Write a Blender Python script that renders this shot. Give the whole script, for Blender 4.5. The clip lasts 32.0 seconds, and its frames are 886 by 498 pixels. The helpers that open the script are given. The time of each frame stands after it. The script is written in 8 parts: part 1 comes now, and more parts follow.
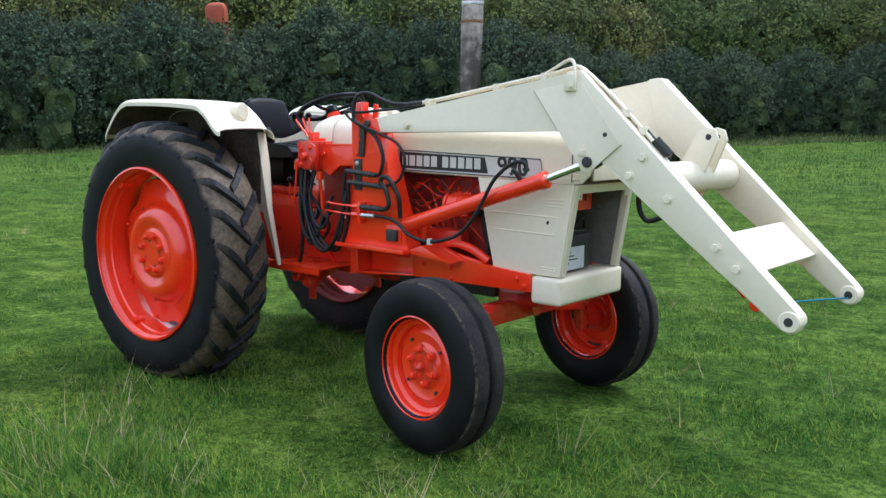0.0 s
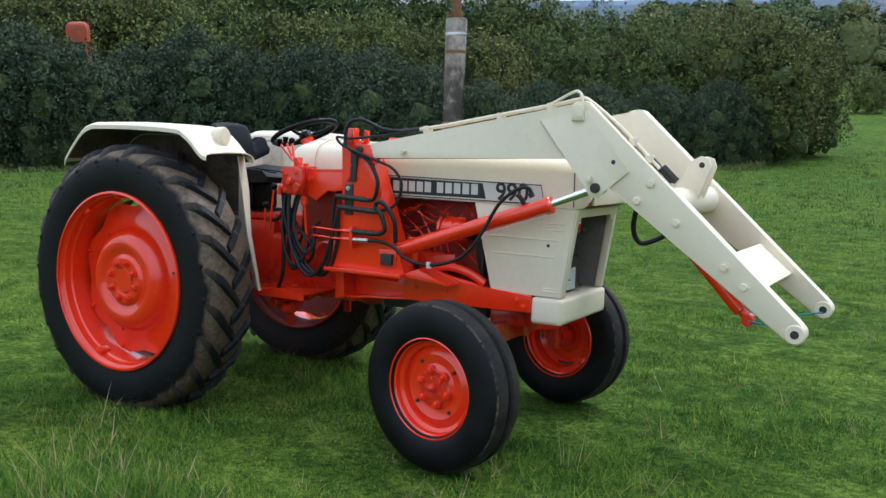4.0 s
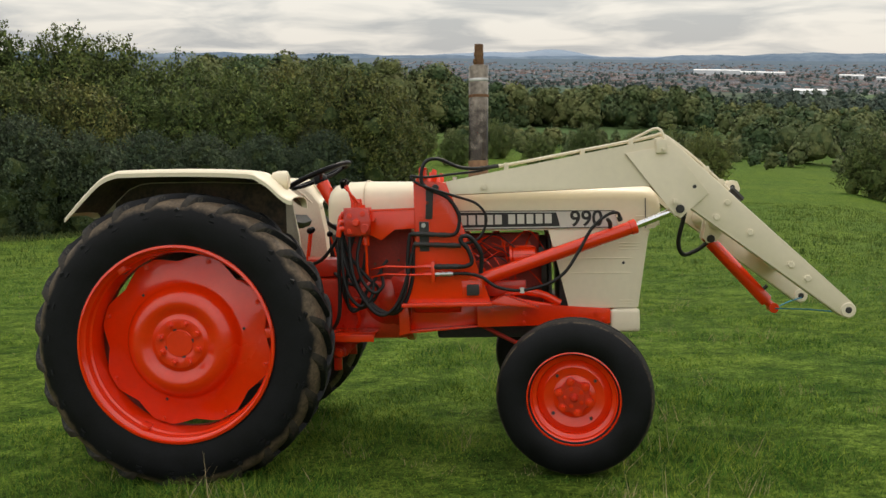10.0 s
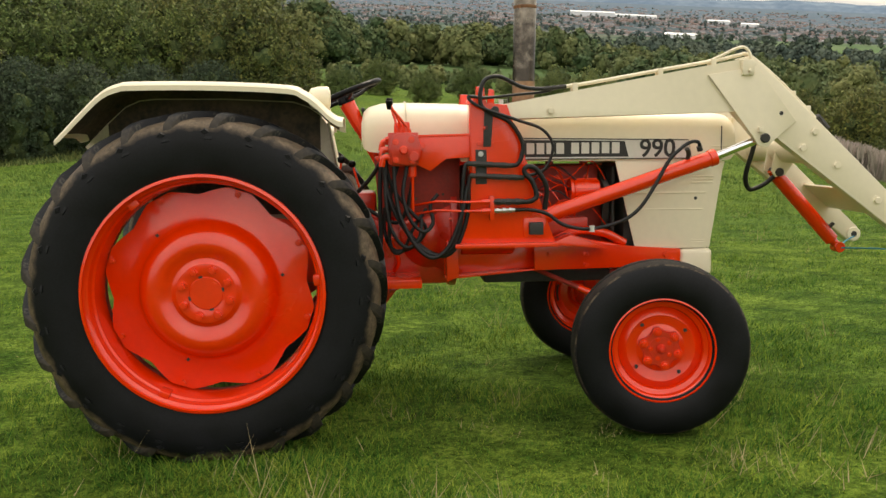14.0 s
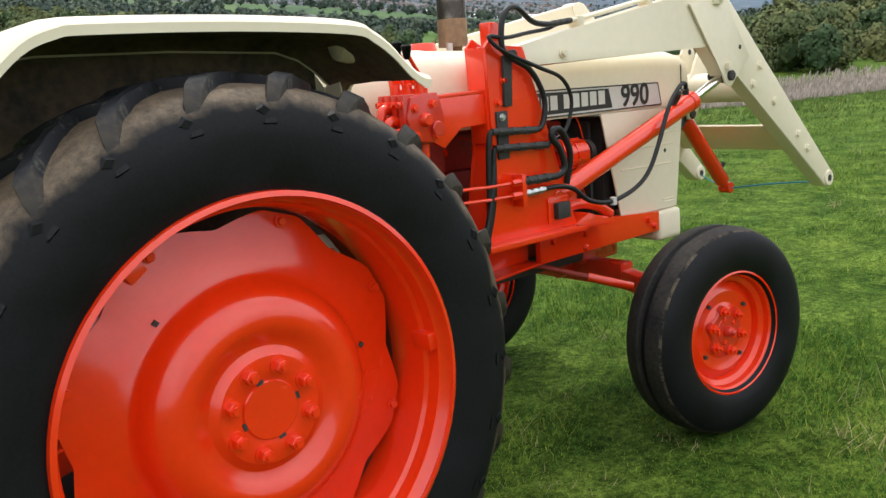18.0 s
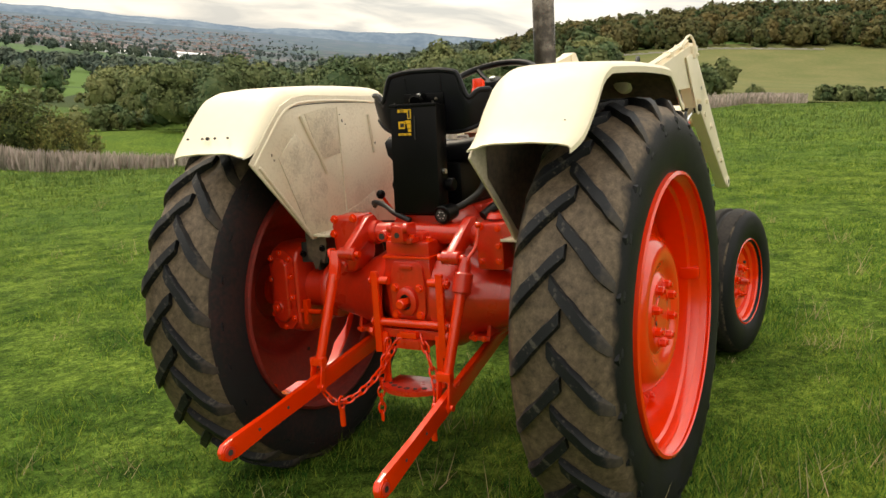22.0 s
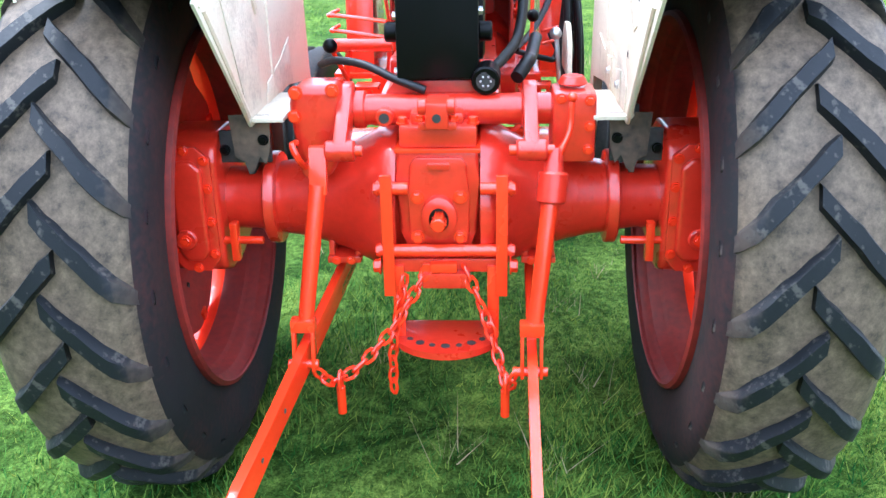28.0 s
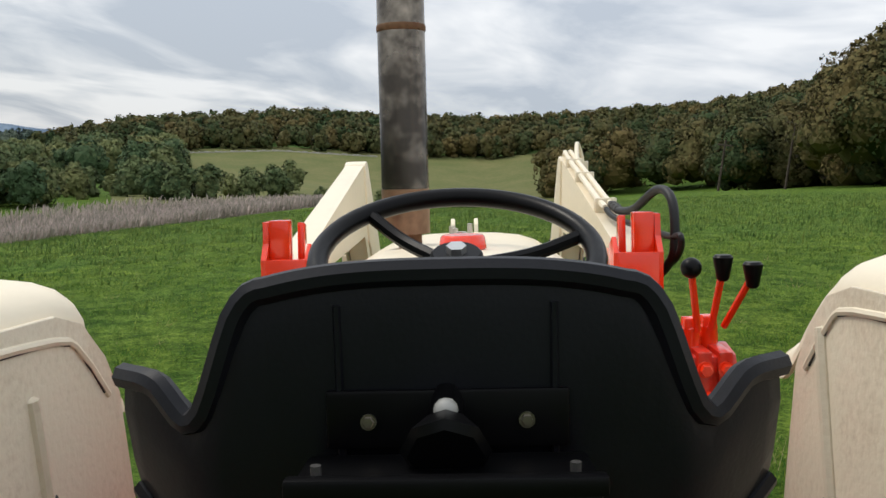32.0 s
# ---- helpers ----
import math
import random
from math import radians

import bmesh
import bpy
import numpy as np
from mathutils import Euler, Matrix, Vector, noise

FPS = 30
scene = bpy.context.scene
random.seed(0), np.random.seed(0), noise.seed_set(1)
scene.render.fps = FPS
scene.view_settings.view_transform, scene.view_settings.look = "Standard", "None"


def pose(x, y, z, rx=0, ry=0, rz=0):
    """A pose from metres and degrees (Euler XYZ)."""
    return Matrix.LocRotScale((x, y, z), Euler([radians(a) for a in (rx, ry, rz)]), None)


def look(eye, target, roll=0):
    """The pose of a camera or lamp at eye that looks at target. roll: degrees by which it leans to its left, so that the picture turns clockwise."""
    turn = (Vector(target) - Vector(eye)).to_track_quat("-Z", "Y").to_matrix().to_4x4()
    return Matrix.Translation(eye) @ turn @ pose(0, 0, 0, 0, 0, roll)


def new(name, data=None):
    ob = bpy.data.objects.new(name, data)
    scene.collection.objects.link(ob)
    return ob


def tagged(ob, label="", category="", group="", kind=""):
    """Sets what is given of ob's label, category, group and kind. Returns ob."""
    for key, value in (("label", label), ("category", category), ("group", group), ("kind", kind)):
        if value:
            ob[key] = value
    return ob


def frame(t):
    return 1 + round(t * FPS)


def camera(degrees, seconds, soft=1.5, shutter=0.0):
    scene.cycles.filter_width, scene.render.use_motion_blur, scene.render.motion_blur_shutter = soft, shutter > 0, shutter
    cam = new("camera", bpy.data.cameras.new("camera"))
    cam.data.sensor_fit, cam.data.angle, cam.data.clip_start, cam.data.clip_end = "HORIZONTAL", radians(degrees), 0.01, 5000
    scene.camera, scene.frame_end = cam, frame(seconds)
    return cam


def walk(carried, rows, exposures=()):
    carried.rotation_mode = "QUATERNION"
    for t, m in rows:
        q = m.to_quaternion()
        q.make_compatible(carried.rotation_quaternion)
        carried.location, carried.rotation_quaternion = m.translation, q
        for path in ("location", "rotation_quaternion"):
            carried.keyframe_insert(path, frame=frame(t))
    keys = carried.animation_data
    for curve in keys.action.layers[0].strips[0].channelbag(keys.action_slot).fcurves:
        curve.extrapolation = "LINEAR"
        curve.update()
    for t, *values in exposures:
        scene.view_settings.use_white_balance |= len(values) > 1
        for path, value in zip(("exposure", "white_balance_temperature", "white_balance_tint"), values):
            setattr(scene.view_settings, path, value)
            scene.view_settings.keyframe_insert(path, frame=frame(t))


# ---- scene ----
cam = camera(52.3, 32.0, soft=1.5)
# The tractor stands on a slope: its own upright leans from the plumb line.
G = pose(0, 0, 0, 0, -2.2, 0) @ pose(0, 0, 0, -9.0, 0, 0)
PATH = [
    (0, (4.444, -3.661, 1.455), (3.18, -2.136, 1.176), 0.9),
    (0.5, (4.528, -3.712, 1.441), (3.257, -2.185, 1.209), 1.2),
    (1, (4.536, -3.723, 1.452), (3.266, -2.192, 1.245), 1.2),
    (1.5, (4.539, -3.728, 1.451), (3.268, -2.196, 1.263), 1.3),
    (2, (4.544, -3.746, 1.45), (3.271, -2.213, 1.268), 1.2),
    (2.5, (4.546, -3.735, 1.455), (3.275, -2.204, 1.254), 1.3),
    (3, (4.482, -3.79, 1.467), (3.266, -2.217, 1.24), 1.6),
    (3.5, (4.262, -3.958, 1.472), (3.14, -2.318, 1.248), 1.7),
    (5.5, (2.991, -4.442, 1.35), (2.318, -2.571, 1.132), 0.4),
    (6, (2.687, -4.478, 1.361), (2.134, -2.568, 1.142), 0.3),
    (6.5, (2.344, -4.534, 1.359), (1.895, -2.597, 1.138), -0.2),
    (7, (2.094, -4.497, 1.343), (1.683, -2.553, 1.115), -1.0),
    (7.5, (1.817, -4.447, 1.317), (1.493, -2.486, 1.101), -1.4),
    (8, (1.628, -4.541, 1.371), (1.422, -2.566, 1.132), -1.8),
    (8.5, (1.557, -4.727, 1.346), (1.437, -2.741, 1.15), -1.4),
    (9, (1.612, -4.961, 1.358), (1.481, -2.972, 1.187), -1.2),
    (9.5, (1.597, -5.104, 1.344), (1.461, -3.113, 1.218), -1.2),
    (10, (1.557, -5.162, 1.356), (1.44, -3.168, 1.255), -1.3),
    (10.5, (1.555, -5.174, 1.362), (1.457, -3.179, 1.271), -1.4),
    (11, (1.548, -5.165, 1.349), (1.455, -3.17, 1.258), -1.2),
    (11.5, (1.557, -5.164, 1.353), (1.459, -3.168, 1.255), -1.1),
    (12, (1.511, -5.166, 1.344), (1.42, -3.172, 1.229), -0.6),
    (12.5, (1.441, -5.111, 1.323), (1.319, -3.12, 1.181), 0.3),
    (13, (1.302, -4.905, 1.322), (1.176, -2.917, 1.139), 0.8),
    (13.5, (0.997, -4.72, 1.314), (0.997, -2.733, 1.088), 0.1),
    (15.5, (0.011, -3.811, 1.34), (0.471, -1.882, 1.085), -0.8),
    (16, (-0.174, -3.522, 1.35), (0.409, -1.629, 1.073), -0.8),
    (16.5, (-0.399, -3.266, 1.349), (0.395, -1.46, 1.018), -1.0),
    (17, (-0.55, -3.019, 1.368), (0.422, -1.31, 1.003), -1.8),
    (17.5, (-0.662, -2.769, 1.394), (0.446, -1.145, 1.027), -2.7),
    (18, (-0.89, -2.566, 1.393), (0.359, -1.051, 1.015), -4.4),
    (18.5, (-1.162, -2.421, 1.425), (0.165, -0.983, 1.011), -5.0),
    (19, (-1.505, -2.351, 1.435), (-0.101, -0.988, 1.02), -5.3),
    (19.5, (-1.836, -2.164, 1.438), (-0.362, -0.88, 1.013), -5.3),
    (20, (-2.149, -2.012, 1.452), (-0.623, -0.796, 1.013), -5.1),
    (20.5, (-2.454, -1.917, 1.458), (-0.87, -0.779, 1.016), -4.2),
    (21, (-2.692, -1.81, 1.468), (-1.042, -0.767, 1.03), -4.0),
    (21.5, (-2.916, -1.696, 1.478), (-1.215, -0.723, 1.08), -4.4),
    (22, (-2.981, -1.674, 1.499), (-1.26, -0.714, 1.153), -3.7),
    (22.5, (-2.986, -1.662, 1.494), (-1.257, -0.721, 1.139), -3.4),
    (23, (-2.964, -1.591, 1.496), (-1.221, -0.696, 1.096), -2.8),
    (23.5, (-2.832, -1.431, 1.504), (-1.075, -0.581, 1.068), -2.3),
    (24, (-2.726, -1.179, 1.501), (-0.935, -0.43, 1.018), -1.9),
    (24.5, (-2.671, -0.942, 1.506), (-0.856, -0.329, 0.931), -2.9),
    (26.5, (-2.262, -0.147, 1.548), (-0.398, -0.004, 0.838), -2.9),
    (27, (-2.246, -0.131, 1.516), (-0.43, -0.016, 0.686), -1.7),
    (27.5, (-2.221, -0.115, 1.548), (-0.468, -0.014, 0.59), -1.3),
    (28, (-2.26, -0.119, 1.499), (-0.414, -0.018, 0.736), -1.2),
    (28.5, (-2.269, -0.115, 1.522), (-0.36, -0.022, 0.932), -1.1),
    (29, (-2.268, -0.105, 1.55), (-0.317, -0.023, 1.114), -1.0),
    (29.5, (-2.189, -0.064, 1.565), (-0.220, 0.016, 1.222), -1.63),
    (30, (-1.940, -0.019, 1.570), (0.035, 0.073, 1.272), -1.86),
    (30.5, (-1.645, -0.003, 1.594), (0.337, 0.080, 1.337), -1.62),
    (31, (-1.323, 0.050, 1.611), (0.662, 0.064, 1.365), -1.79),
    (31.5, (-1.005, 0.044, 1.624), (0.983, 0.044, 1.403), -2.16),
    (32, (-0.670, -0.018, 1.644), (1.321, 0.041, 1.468), -1.44),
]
EXPOSURES = [
    (0.0, 0.05, 5700, 10), (1.0, -0.20, 5700, 10), (2.0, -0.25, 5600, 10), (3.0, -0.20, 5600, 10), (3.5, -0.20, 5800, 10), (6.0, -0.10, 6050, 10), (7.0, -0.10, 6400, 10), (8.0, -0.05, 6500, 10), (9.0, -0.17, 7400, 10), (10.5, -0.52, 7800, 10), (12.0, -0.37, 8000, 10),
    (13.0, -0.13, 8600, 10), (16.0, 0.00, 7600, 10), (17.0, 0.05, 6050, 10), (18.0, 0.15, 7000, 10), (19.0, 0.20, 6200, 10), (20.0, 0.15, 6200, 10), (21.0, 0.25, 7400, 10), (22.0, 0.05, 8700, 10), (23.0, 0.00, 9200, 10), (24.5, 0.30, 6700, 10),
    (26.5, 0.90, 5300, 10), (27.0, 1.00, 5150, 10), (28.0, 1.65, 5200, 10), (28.7, 0.77, 5550, 10), (29.2, -0.03, 5750, 10), (30.0, -0.78, 5950, 10), (31.0, -1.43, 6500, 10), (31.5, -0.48, 7000, 10), (32.0, -0.48, 6900, 10),
]
walk(cam, [(t, G @ look(eye, target, roll)) for t, eye, target, roll in PATH], EXPOSURES)

# ---- light ----
SUN_AZ, SUN_EL = 70.0, 52.0
sun = new("sun", bpy.data.lights.new("sun", "SUN"))
sun.data.energy, sun.data.angle, sun.data.color = 2.2, radians(16), (1.0, 0.97, 0.92)
sun.matrix_basis = look((0, 0, 0), (-math.cos(radians(SUN_AZ)) * math.cos(radians(SUN_EL)), -math.sin(radians(SUN_AZ)) * math.cos(radians(SUN_EL)), -math.sin(radians(SUN_EL))))
sun.matrix_basis = Matrix.Translation((0, 0, 60)) @ sun.matrix_basis


def sky_world():
    world = bpy.data.worlds.new("overcast_sky")
    scene.world = world
    world.use_nodes = True
    nt = world.node_tree
    nt.nodes.clear()
    out = nt.nodes.new("ShaderNodeOutputWorld")
    bg = nt.nodes.new("ShaderNodeBackground")
    sky = nt.nodes.new("ShaderNodeTexSky")
    sky.sky_type, sky.sun_disc = "NISHITA", False
    sky.sun_elevation, sky.sun_rotation = radians(SUN_EL), radians(90 - SUN_AZ)
    tc = nt.nodes.new("ShaderNodeTexCoord")
    sep = nt.nodes.new("ShaderNodeSeparateXYZ")
    nt.links.new(tc.outputs["Generated"], sep.inputs[0])
    # Cloud sheet: the direction laid out on a flat layer overhead.
    up = nt.nodes.new("ShaderNodeMath")
    up.operation = "MAXIMUM"
    up.inputs[1].default_value = 0.0
    nt.links.new(sep.outputs["Z"], up.inputs[0])
    add = nt.nodes.new("ShaderNodeMath")
    add.inputs[1].default_value = 0.16
    nt.links.new(up.outputs[0], add.inputs[0])
    div = nt.nodes.new("ShaderNodeVectorMath")
    div.operation = "DIVIDE"
    comb = nt.nodes.new("ShaderNodeCombineXYZ")
    for i in range(3):
        nt.links.new(add.outputs[0], comb.inputs[i])
    nt.links.new(tc.outputs["Generated"], div.inputs[0])
    nt.links.new(comb.outputs[0], div.inputs[1])
    n1 = nt.nodes.new("ShaderNodeTexNoise")
    n1.inputs["Scale"].default_value, n1.inputs["Detail"].default_value = 1.5, 8.0
    n1.inputs["Roughness"].default_value, n1.inputs["Distortion"].default_value = 0.52, 0.5
    nt.links.new(div.outputs[0], n1.inputs["Vector"])
    ramp = nt.nodes.new("ShaderNodeValToRGB")
    el = ramp.color_ramp.elements
    el[0].position, el[0].color = 0.37, (0.54, 0.61, 0.71, 1)
    el[1].position, el[1].color = 0.60, (0.96, 1.0, 1.05, 1)
    mid = el.new(0.47)
    mid.color = (0.71, 0.77, 0.85, 1)
    nt.links.new(n1.outputs["Fac"], ramp.inputs[0])
    cloud = nt.nodes.new("ShaderNodeMix")
    cloud.data_type, cloud.blend_type = "RGBA", "MIX"
    cloud.inputs[0].default_value = 0.9
    nt.links.new(sky.outputs[0], cloud.inputs[6])
    gain = nt.nodes.new("ShaderNodeMix")
    gain.data_type, gain.blend_type = "RGBA", "MULTIPLY"
    gain.inputs[0].default_value = 1.0
    gain.inputs[7].default_value = (8.1, 8.2, 8.4, 1)
    nt.links.new(ramp.outputs[0], gain.inputs[6])
    nt.links.new(gain.outputs[2], cloud.inputs[7])
    # An overcast dome: the zenith is brighter than the horizon.
    dome = nt.nodes.new("ShaderNodeMapRange")
    dome.inputs[3].default_value, dome.inputs[4].default_value = 0.92, 1.95
    nt.links.new(up.outputs[0], dome.inputs[0])
    lit = nt.nodes.new("ShaderNodeVectorMath")
    lit.operation = "SCALE"
    nt.links.new(cloud.outputs[2], lit.inputs[0])
    nt.links.new(dome.outputs[0], lit.inputs["Scale"])
    nt.links.new(lit.outputs[0], bg.inputs["Color"])
    bg.inputs["Strength"].default_value = 0.15
    nt.links.new(bg.outputs[0], out.inputs[0])


sky_world()

# ---- materials ----
def mat(name, col, rough=0.5, metal=0.0, col2=None, var=0.15, scale=6.0, fine=60.0, bump=0.1, dist=0.002, coat=0.0, rvar=0.1, spec=0.5, island=0.0, objrand=0.0, sharp=(0.35, 0.65), coords="Object", facing="", up=0.0):
    m = bpy.data.materials.new(name)
    m.use_nodes = True
    nt = m.node_tree
    p = nt.nodes["Principled BSDF"]
    tc = nt.nodes.new("ShaderNodeTexCoord")
    big = nt.nodes.new("ShaderNodeTexNoise")
    big.inputs["Scale"].default_value, big.inputs["Detail"].default_value = scale, 5.0
    small = nt.nodes.new("ShaderNodeTexNoise")
    small.inputs["Scale"].default_value, small.inputs["Detail"].default_value = fine, 4.0
    for n in (big, small):
        nt.links.new(tc.outputs[coords], n.inputs["Vector"])
    ramp = nt.nodes.new("ShaderNodeValToRGB")
    ramp.color_ramp.elements[0].position, ramp.color_ramp.elements[1].position = sharp
    c2 = col2 or tuple(min(1, c * (1 + var)) for c in col)
    c1 = col if col2 else tuple(c * (1 - var) for c in col)
    ramp.color_ramp.elements[0].color, ramp.color_ramp.elements[1].color = (*c1, 1), (*c2, 1)
    mixf = nt.nodes.new("ShaderNodeMix")
    mixf.inputs[0].default_value = 0.4
    nt.links.new(big.outputs["Fac"], mixf.inputs[2])
    nt.links.new(small.outputs["Fac"], mixf.inputs[3])
    nt.links.new(mixf.outputs[0], ramp.inputs[0])
    if facing:
        # Each tree, or each spray, has a tint of its own.
        own_tint = nt.nodes.new("ShaderNodeAttribute")
        own_tint.attribute_name = "tint"
        blend = nt.nodes.new("ShaderNodeMix")
        blend.inputs[0].default_value = 0.5
        nt.links.new(mixf.outputs[0], blend.inputs[2])
        nt.links.new(own_tint.outputs["Fac"], blend.inputs[3])
        nt.links.new(blend.outputs[0], ramp.inputs[0])
    last = ramp.outputs[0]
    for amount, kind in ((island, "island"), (objrand, "object")):
        if not amount:
            continue
        g = nt.nodes.new("ShaderNodeNewGeometry" if kind == "island" else "ShaderNodeObjectInfo")
        hsv = nt.nodes.new("ShaderNodeHueSaturation")
        mr = nt.nodes.new("ShaderNodeMapRange")
        mr.inputs[3].default_value, mr.inputs[4].default_value = 1 - amount, 1 + amount
        nt.links.new(g.outputs["Random Per Island" if kind == "island" else "Random"], mr.inputs[0])
        nt.links.new(mr.outputs[0], hsv.inputs["Value"])
        mr2 = nt.nodes.new("ShaderNodeMapRange")
        mr2.inputs[3].default_value, mr2.inputs[4].default_value = 0.5 + 0.1 * amount, 0.5 - 0.1 * amount
        nt.links.new(mr.outputs[0], mr2.inputs[0])
        mr2.inputs[1].default_value, mr2.inputs[2].default_value = 1 - amount, 1 + amount
        nt.links.new(mr2.outputs[0], hsv.inputs["Hue"])
        nt.links.new(last, hsv.inputs["Color"])
        last = hsv.outputs[0]
    nt.links.new(last, p.inputs["Base Color"])
    rr = nt.nodes.new("ShaderNodeMapRange")
    rr.inputs[3].default_value, rr.inputs[4].default_value = max(0.02, rough - rvar), min(1, rough + rvar)
    nt.links.new(big.outputs["Fac"], rr.inputs[0])
    nt.links.new(rr.outputs[0], p.inputs["Roughness"])
    p.inputs["Metallic"].default_value = metal
    p.inputs["Specular IOR Level"].default_value = spec
    p.inputs["Coat Weight"].default_value = coat
    p.inputs["Coat Roughness"].default_value = 0.07
    if bump:
        b = nt.nodes.new("ShaderNodeBump")
        b.inputs["Strength"].default_value, b.inputs["Distance"].default_value = bump, dist
        nt.links.new(mixf.outputs[0], b.inputs["Height"])
        nt.links.new(b.outputs[0], p.inputs["Normal"])
    if facing or up:
        # Foliage: shade by the way the whole clump faces rather than by each flat leaf.
        g = nt.nodes.new("ShaderNodeNewGeometry")
        own = g.outputs["Normal"]
        if facing:
            at = nt.nodes.new("ShaderNodeAttribute")
            at.attribute_name = facing
            tr = nt.nodes.new("ShaderNodeVectorTransform")
            tr.vector_type, tr.convert_from, tr.convert_to = "NORMAL", "OBJECT", "WORLD"
            nt.links.new(at.outputs["Vector"], tr.inputs[0])
            own = tr.outputs[0]
        ad = nt.nodes.new("ShaderNodeVectorMath")
        ad.inputs[1].default_value = (0, 0, up)
        nt.links.new(own, ad.inputs[0])
        no = nt.nodes.new("ShaderNodeVectorMath")
        no.operation = "NORMALIZE"
        nt.links.new(ad.outputs[0], no.inputs[0])
        nt.links.new(no.outputs[0], p.inputs["Normal"])
    return m


RED = mat("red_paint", (0.86, 0.036, 0.005), 0.24, var=0.05, scale=5, fine=45, bump=0.04, dist=0.003, coat=0.6)
RED_CAST = mat("red_cast_iron", (0.62, 0.025, 0.009), 0.30, var=0.12, scale=9, fine=55, bump=0.45, dist=0.004, coat=0.5)
CREAM = mat("cream_paint", (0.80, 0.705, 0.535), 0.46, var=0.04, scale=3, fine=30, bump=0.12, dist=0.003, coat=0.08)
CREAM_OLD = mat("filled_cream_panel", (0.56, 0.47, 0.345), 0.40, col2=(0.67, 0.585, 0.445), sharp=(0.36, 0.5), scale=5, fine=90, bump=0.6, dist=0.005)
FILLER = mat("lumpy_filler", (0.48, 0.41, 0.305), 0.65, col2=(0.66, 0.58, 0.44), sharp=(0.36, 0.55), scale=16, fine=110, bump=0.7, dist=0.012)
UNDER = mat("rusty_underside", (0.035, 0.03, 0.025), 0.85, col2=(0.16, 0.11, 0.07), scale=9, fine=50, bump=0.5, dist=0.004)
RUBBER = mat("painted_black_rubber", (0.0045, 0.0048, 0.0062), 0.52, spec=0.22, var=0.6, scale=8, fine=120, bump=0.3, dist=0.002)
LUG = mat("worn_lug_rubber", (0.007, 0.0078, 0.010), 0.6, spec=0.3, col2=(0.062, 0.055, 0.047), sharp=(0.53, 0.61), scale=20, fine=80, bump=0.5, dist=0.003)
def tyre_material():
    """Black tyre paint on the sidewall that gives out unevenly towards the dusty tread."""
    m = mat("tyre_paint", (0.0045, 0.0048, 0.0062), 0.55, spec=0.22, var=0.6, scale=8, fine=120, bump=0.35, dist=0.003)
    nt = m.node_tree
    p = nt.nodes["Principled BSDF"]
    black = p.inputs["Base Color"].links[0].from_socket
    tc, flat, ln = nt.nodes.new("ShaderNodeTexCoord"), nt.nodes.new("ShaderNodeVectorMath"), nt.nodes.new("ShaderNodeVectorMath")
    flat.operation, ln.operation = "MULTIPLY", "LENGTH"
    flat.inputs[1].default_value = (1, 0, 1)
    nt.links.new(tc.outputs["Object"], flat.inputs[0])
    nt.links.new(flat.outputs[0], ln.inputs[0])
    n = nt.nodes.new("ShaderNodeTexNoise")
    n.inputs["Scale"].default_value, n.inputs["Detail"].default_value = 9, 6
    nt.links.new(tc.outputs["Object"], n.inputs["Vector"])
    ad = nt.nodes.new("ShaderNodeMath")
    ad.operation = "MULTIPLY_ADD"
    ad.inputs[1].default_value = 0.09
    nt.links.new(n.outputs["Fac"], ad.inputs[0])
    nt.links.new(ln.outputs["Value"], ad.inputs[2])
    mr = nt.nodes.new("ShaderNodeMapRange")
    mr.inputs[1].default_value, mr.inputs[2].default_value = 0.700, 0.726
    nt.links.new(ad.outputs[0], mr.inputs[0])
    dust = nt.nodes.new("ShaderNodeValToRGB")
    e = dust.color_ramp.elements
    e[0].position, e[0].color, e[1].position, e[1].color = 0.34, (0.054, 0.040, 0.029, 1), 0.68, (0.190, 0.136, 0.090, 1)
    n2 = nt.nodes.new("ShaderNodeTexNoise")
    n2.inputs["Scale"].default_value, n2.inputs["Detail"].default_value, n2.inputs["Roughness"].default_value = 40, 10, 0.75
    nt.links.new(tc.outputs["Object"], n2.inputs["Vector"])
    nt.links.new(n2.outputs["Fac"], dust.inputs[0])
    mx = nt.nodes.new("ShaderNodeMix")
    mx.data_type = "RGBA"
    nt.links.new(mr.outputs[0], mx.inputs[0])
    nt.links.new(black, mx.inputs[6])
    nt.links.new(dust.outputs[0], mx.inputs[7])
    nt.links.new(mx.outputs[2], p.inputs["Base Color"])
    return m


TYRE_PAINT = tyre_material()
WORN_CROWN = mat("worn_tyre_crown", (0.010, 0.0098, 0.0105), 0.68, spec=0.25, col2=(0.040, 0.034, 0.029), sharp=(0.38, 0.66), scale=9, fine=70, bump=0.6, dist=0.003)
SCUFF = mat("scuffed_tyre_edge", (0.014, 0.013, 0.013), 0.8, spec=0.2, col2=(0.115, 0.088, 0.062), sharp=(0.44, 0.60), scale=14, fine=90, bump=0.8, dist=0.004)
SPRAYED = mat("oversprayed_rubber", (0.012, 0.011, 0.012), 0.75, spec=0.25, col2=(0.060, 0.020, 0.017), sharp=(0.46, 0.80), scale=4, fine=60, bump=0.4, dist=0.002)
# Shade on hidden faces put into the red; dust on the drag link.
RED_SHADED_DUSTY = mat("shaded_dusty_red", (0.24, 0.016, 0.009), 0.55, col2=(0.42, 0.026, 0.012), scale=6, fine=60, bump=0.3, dist=0.002)


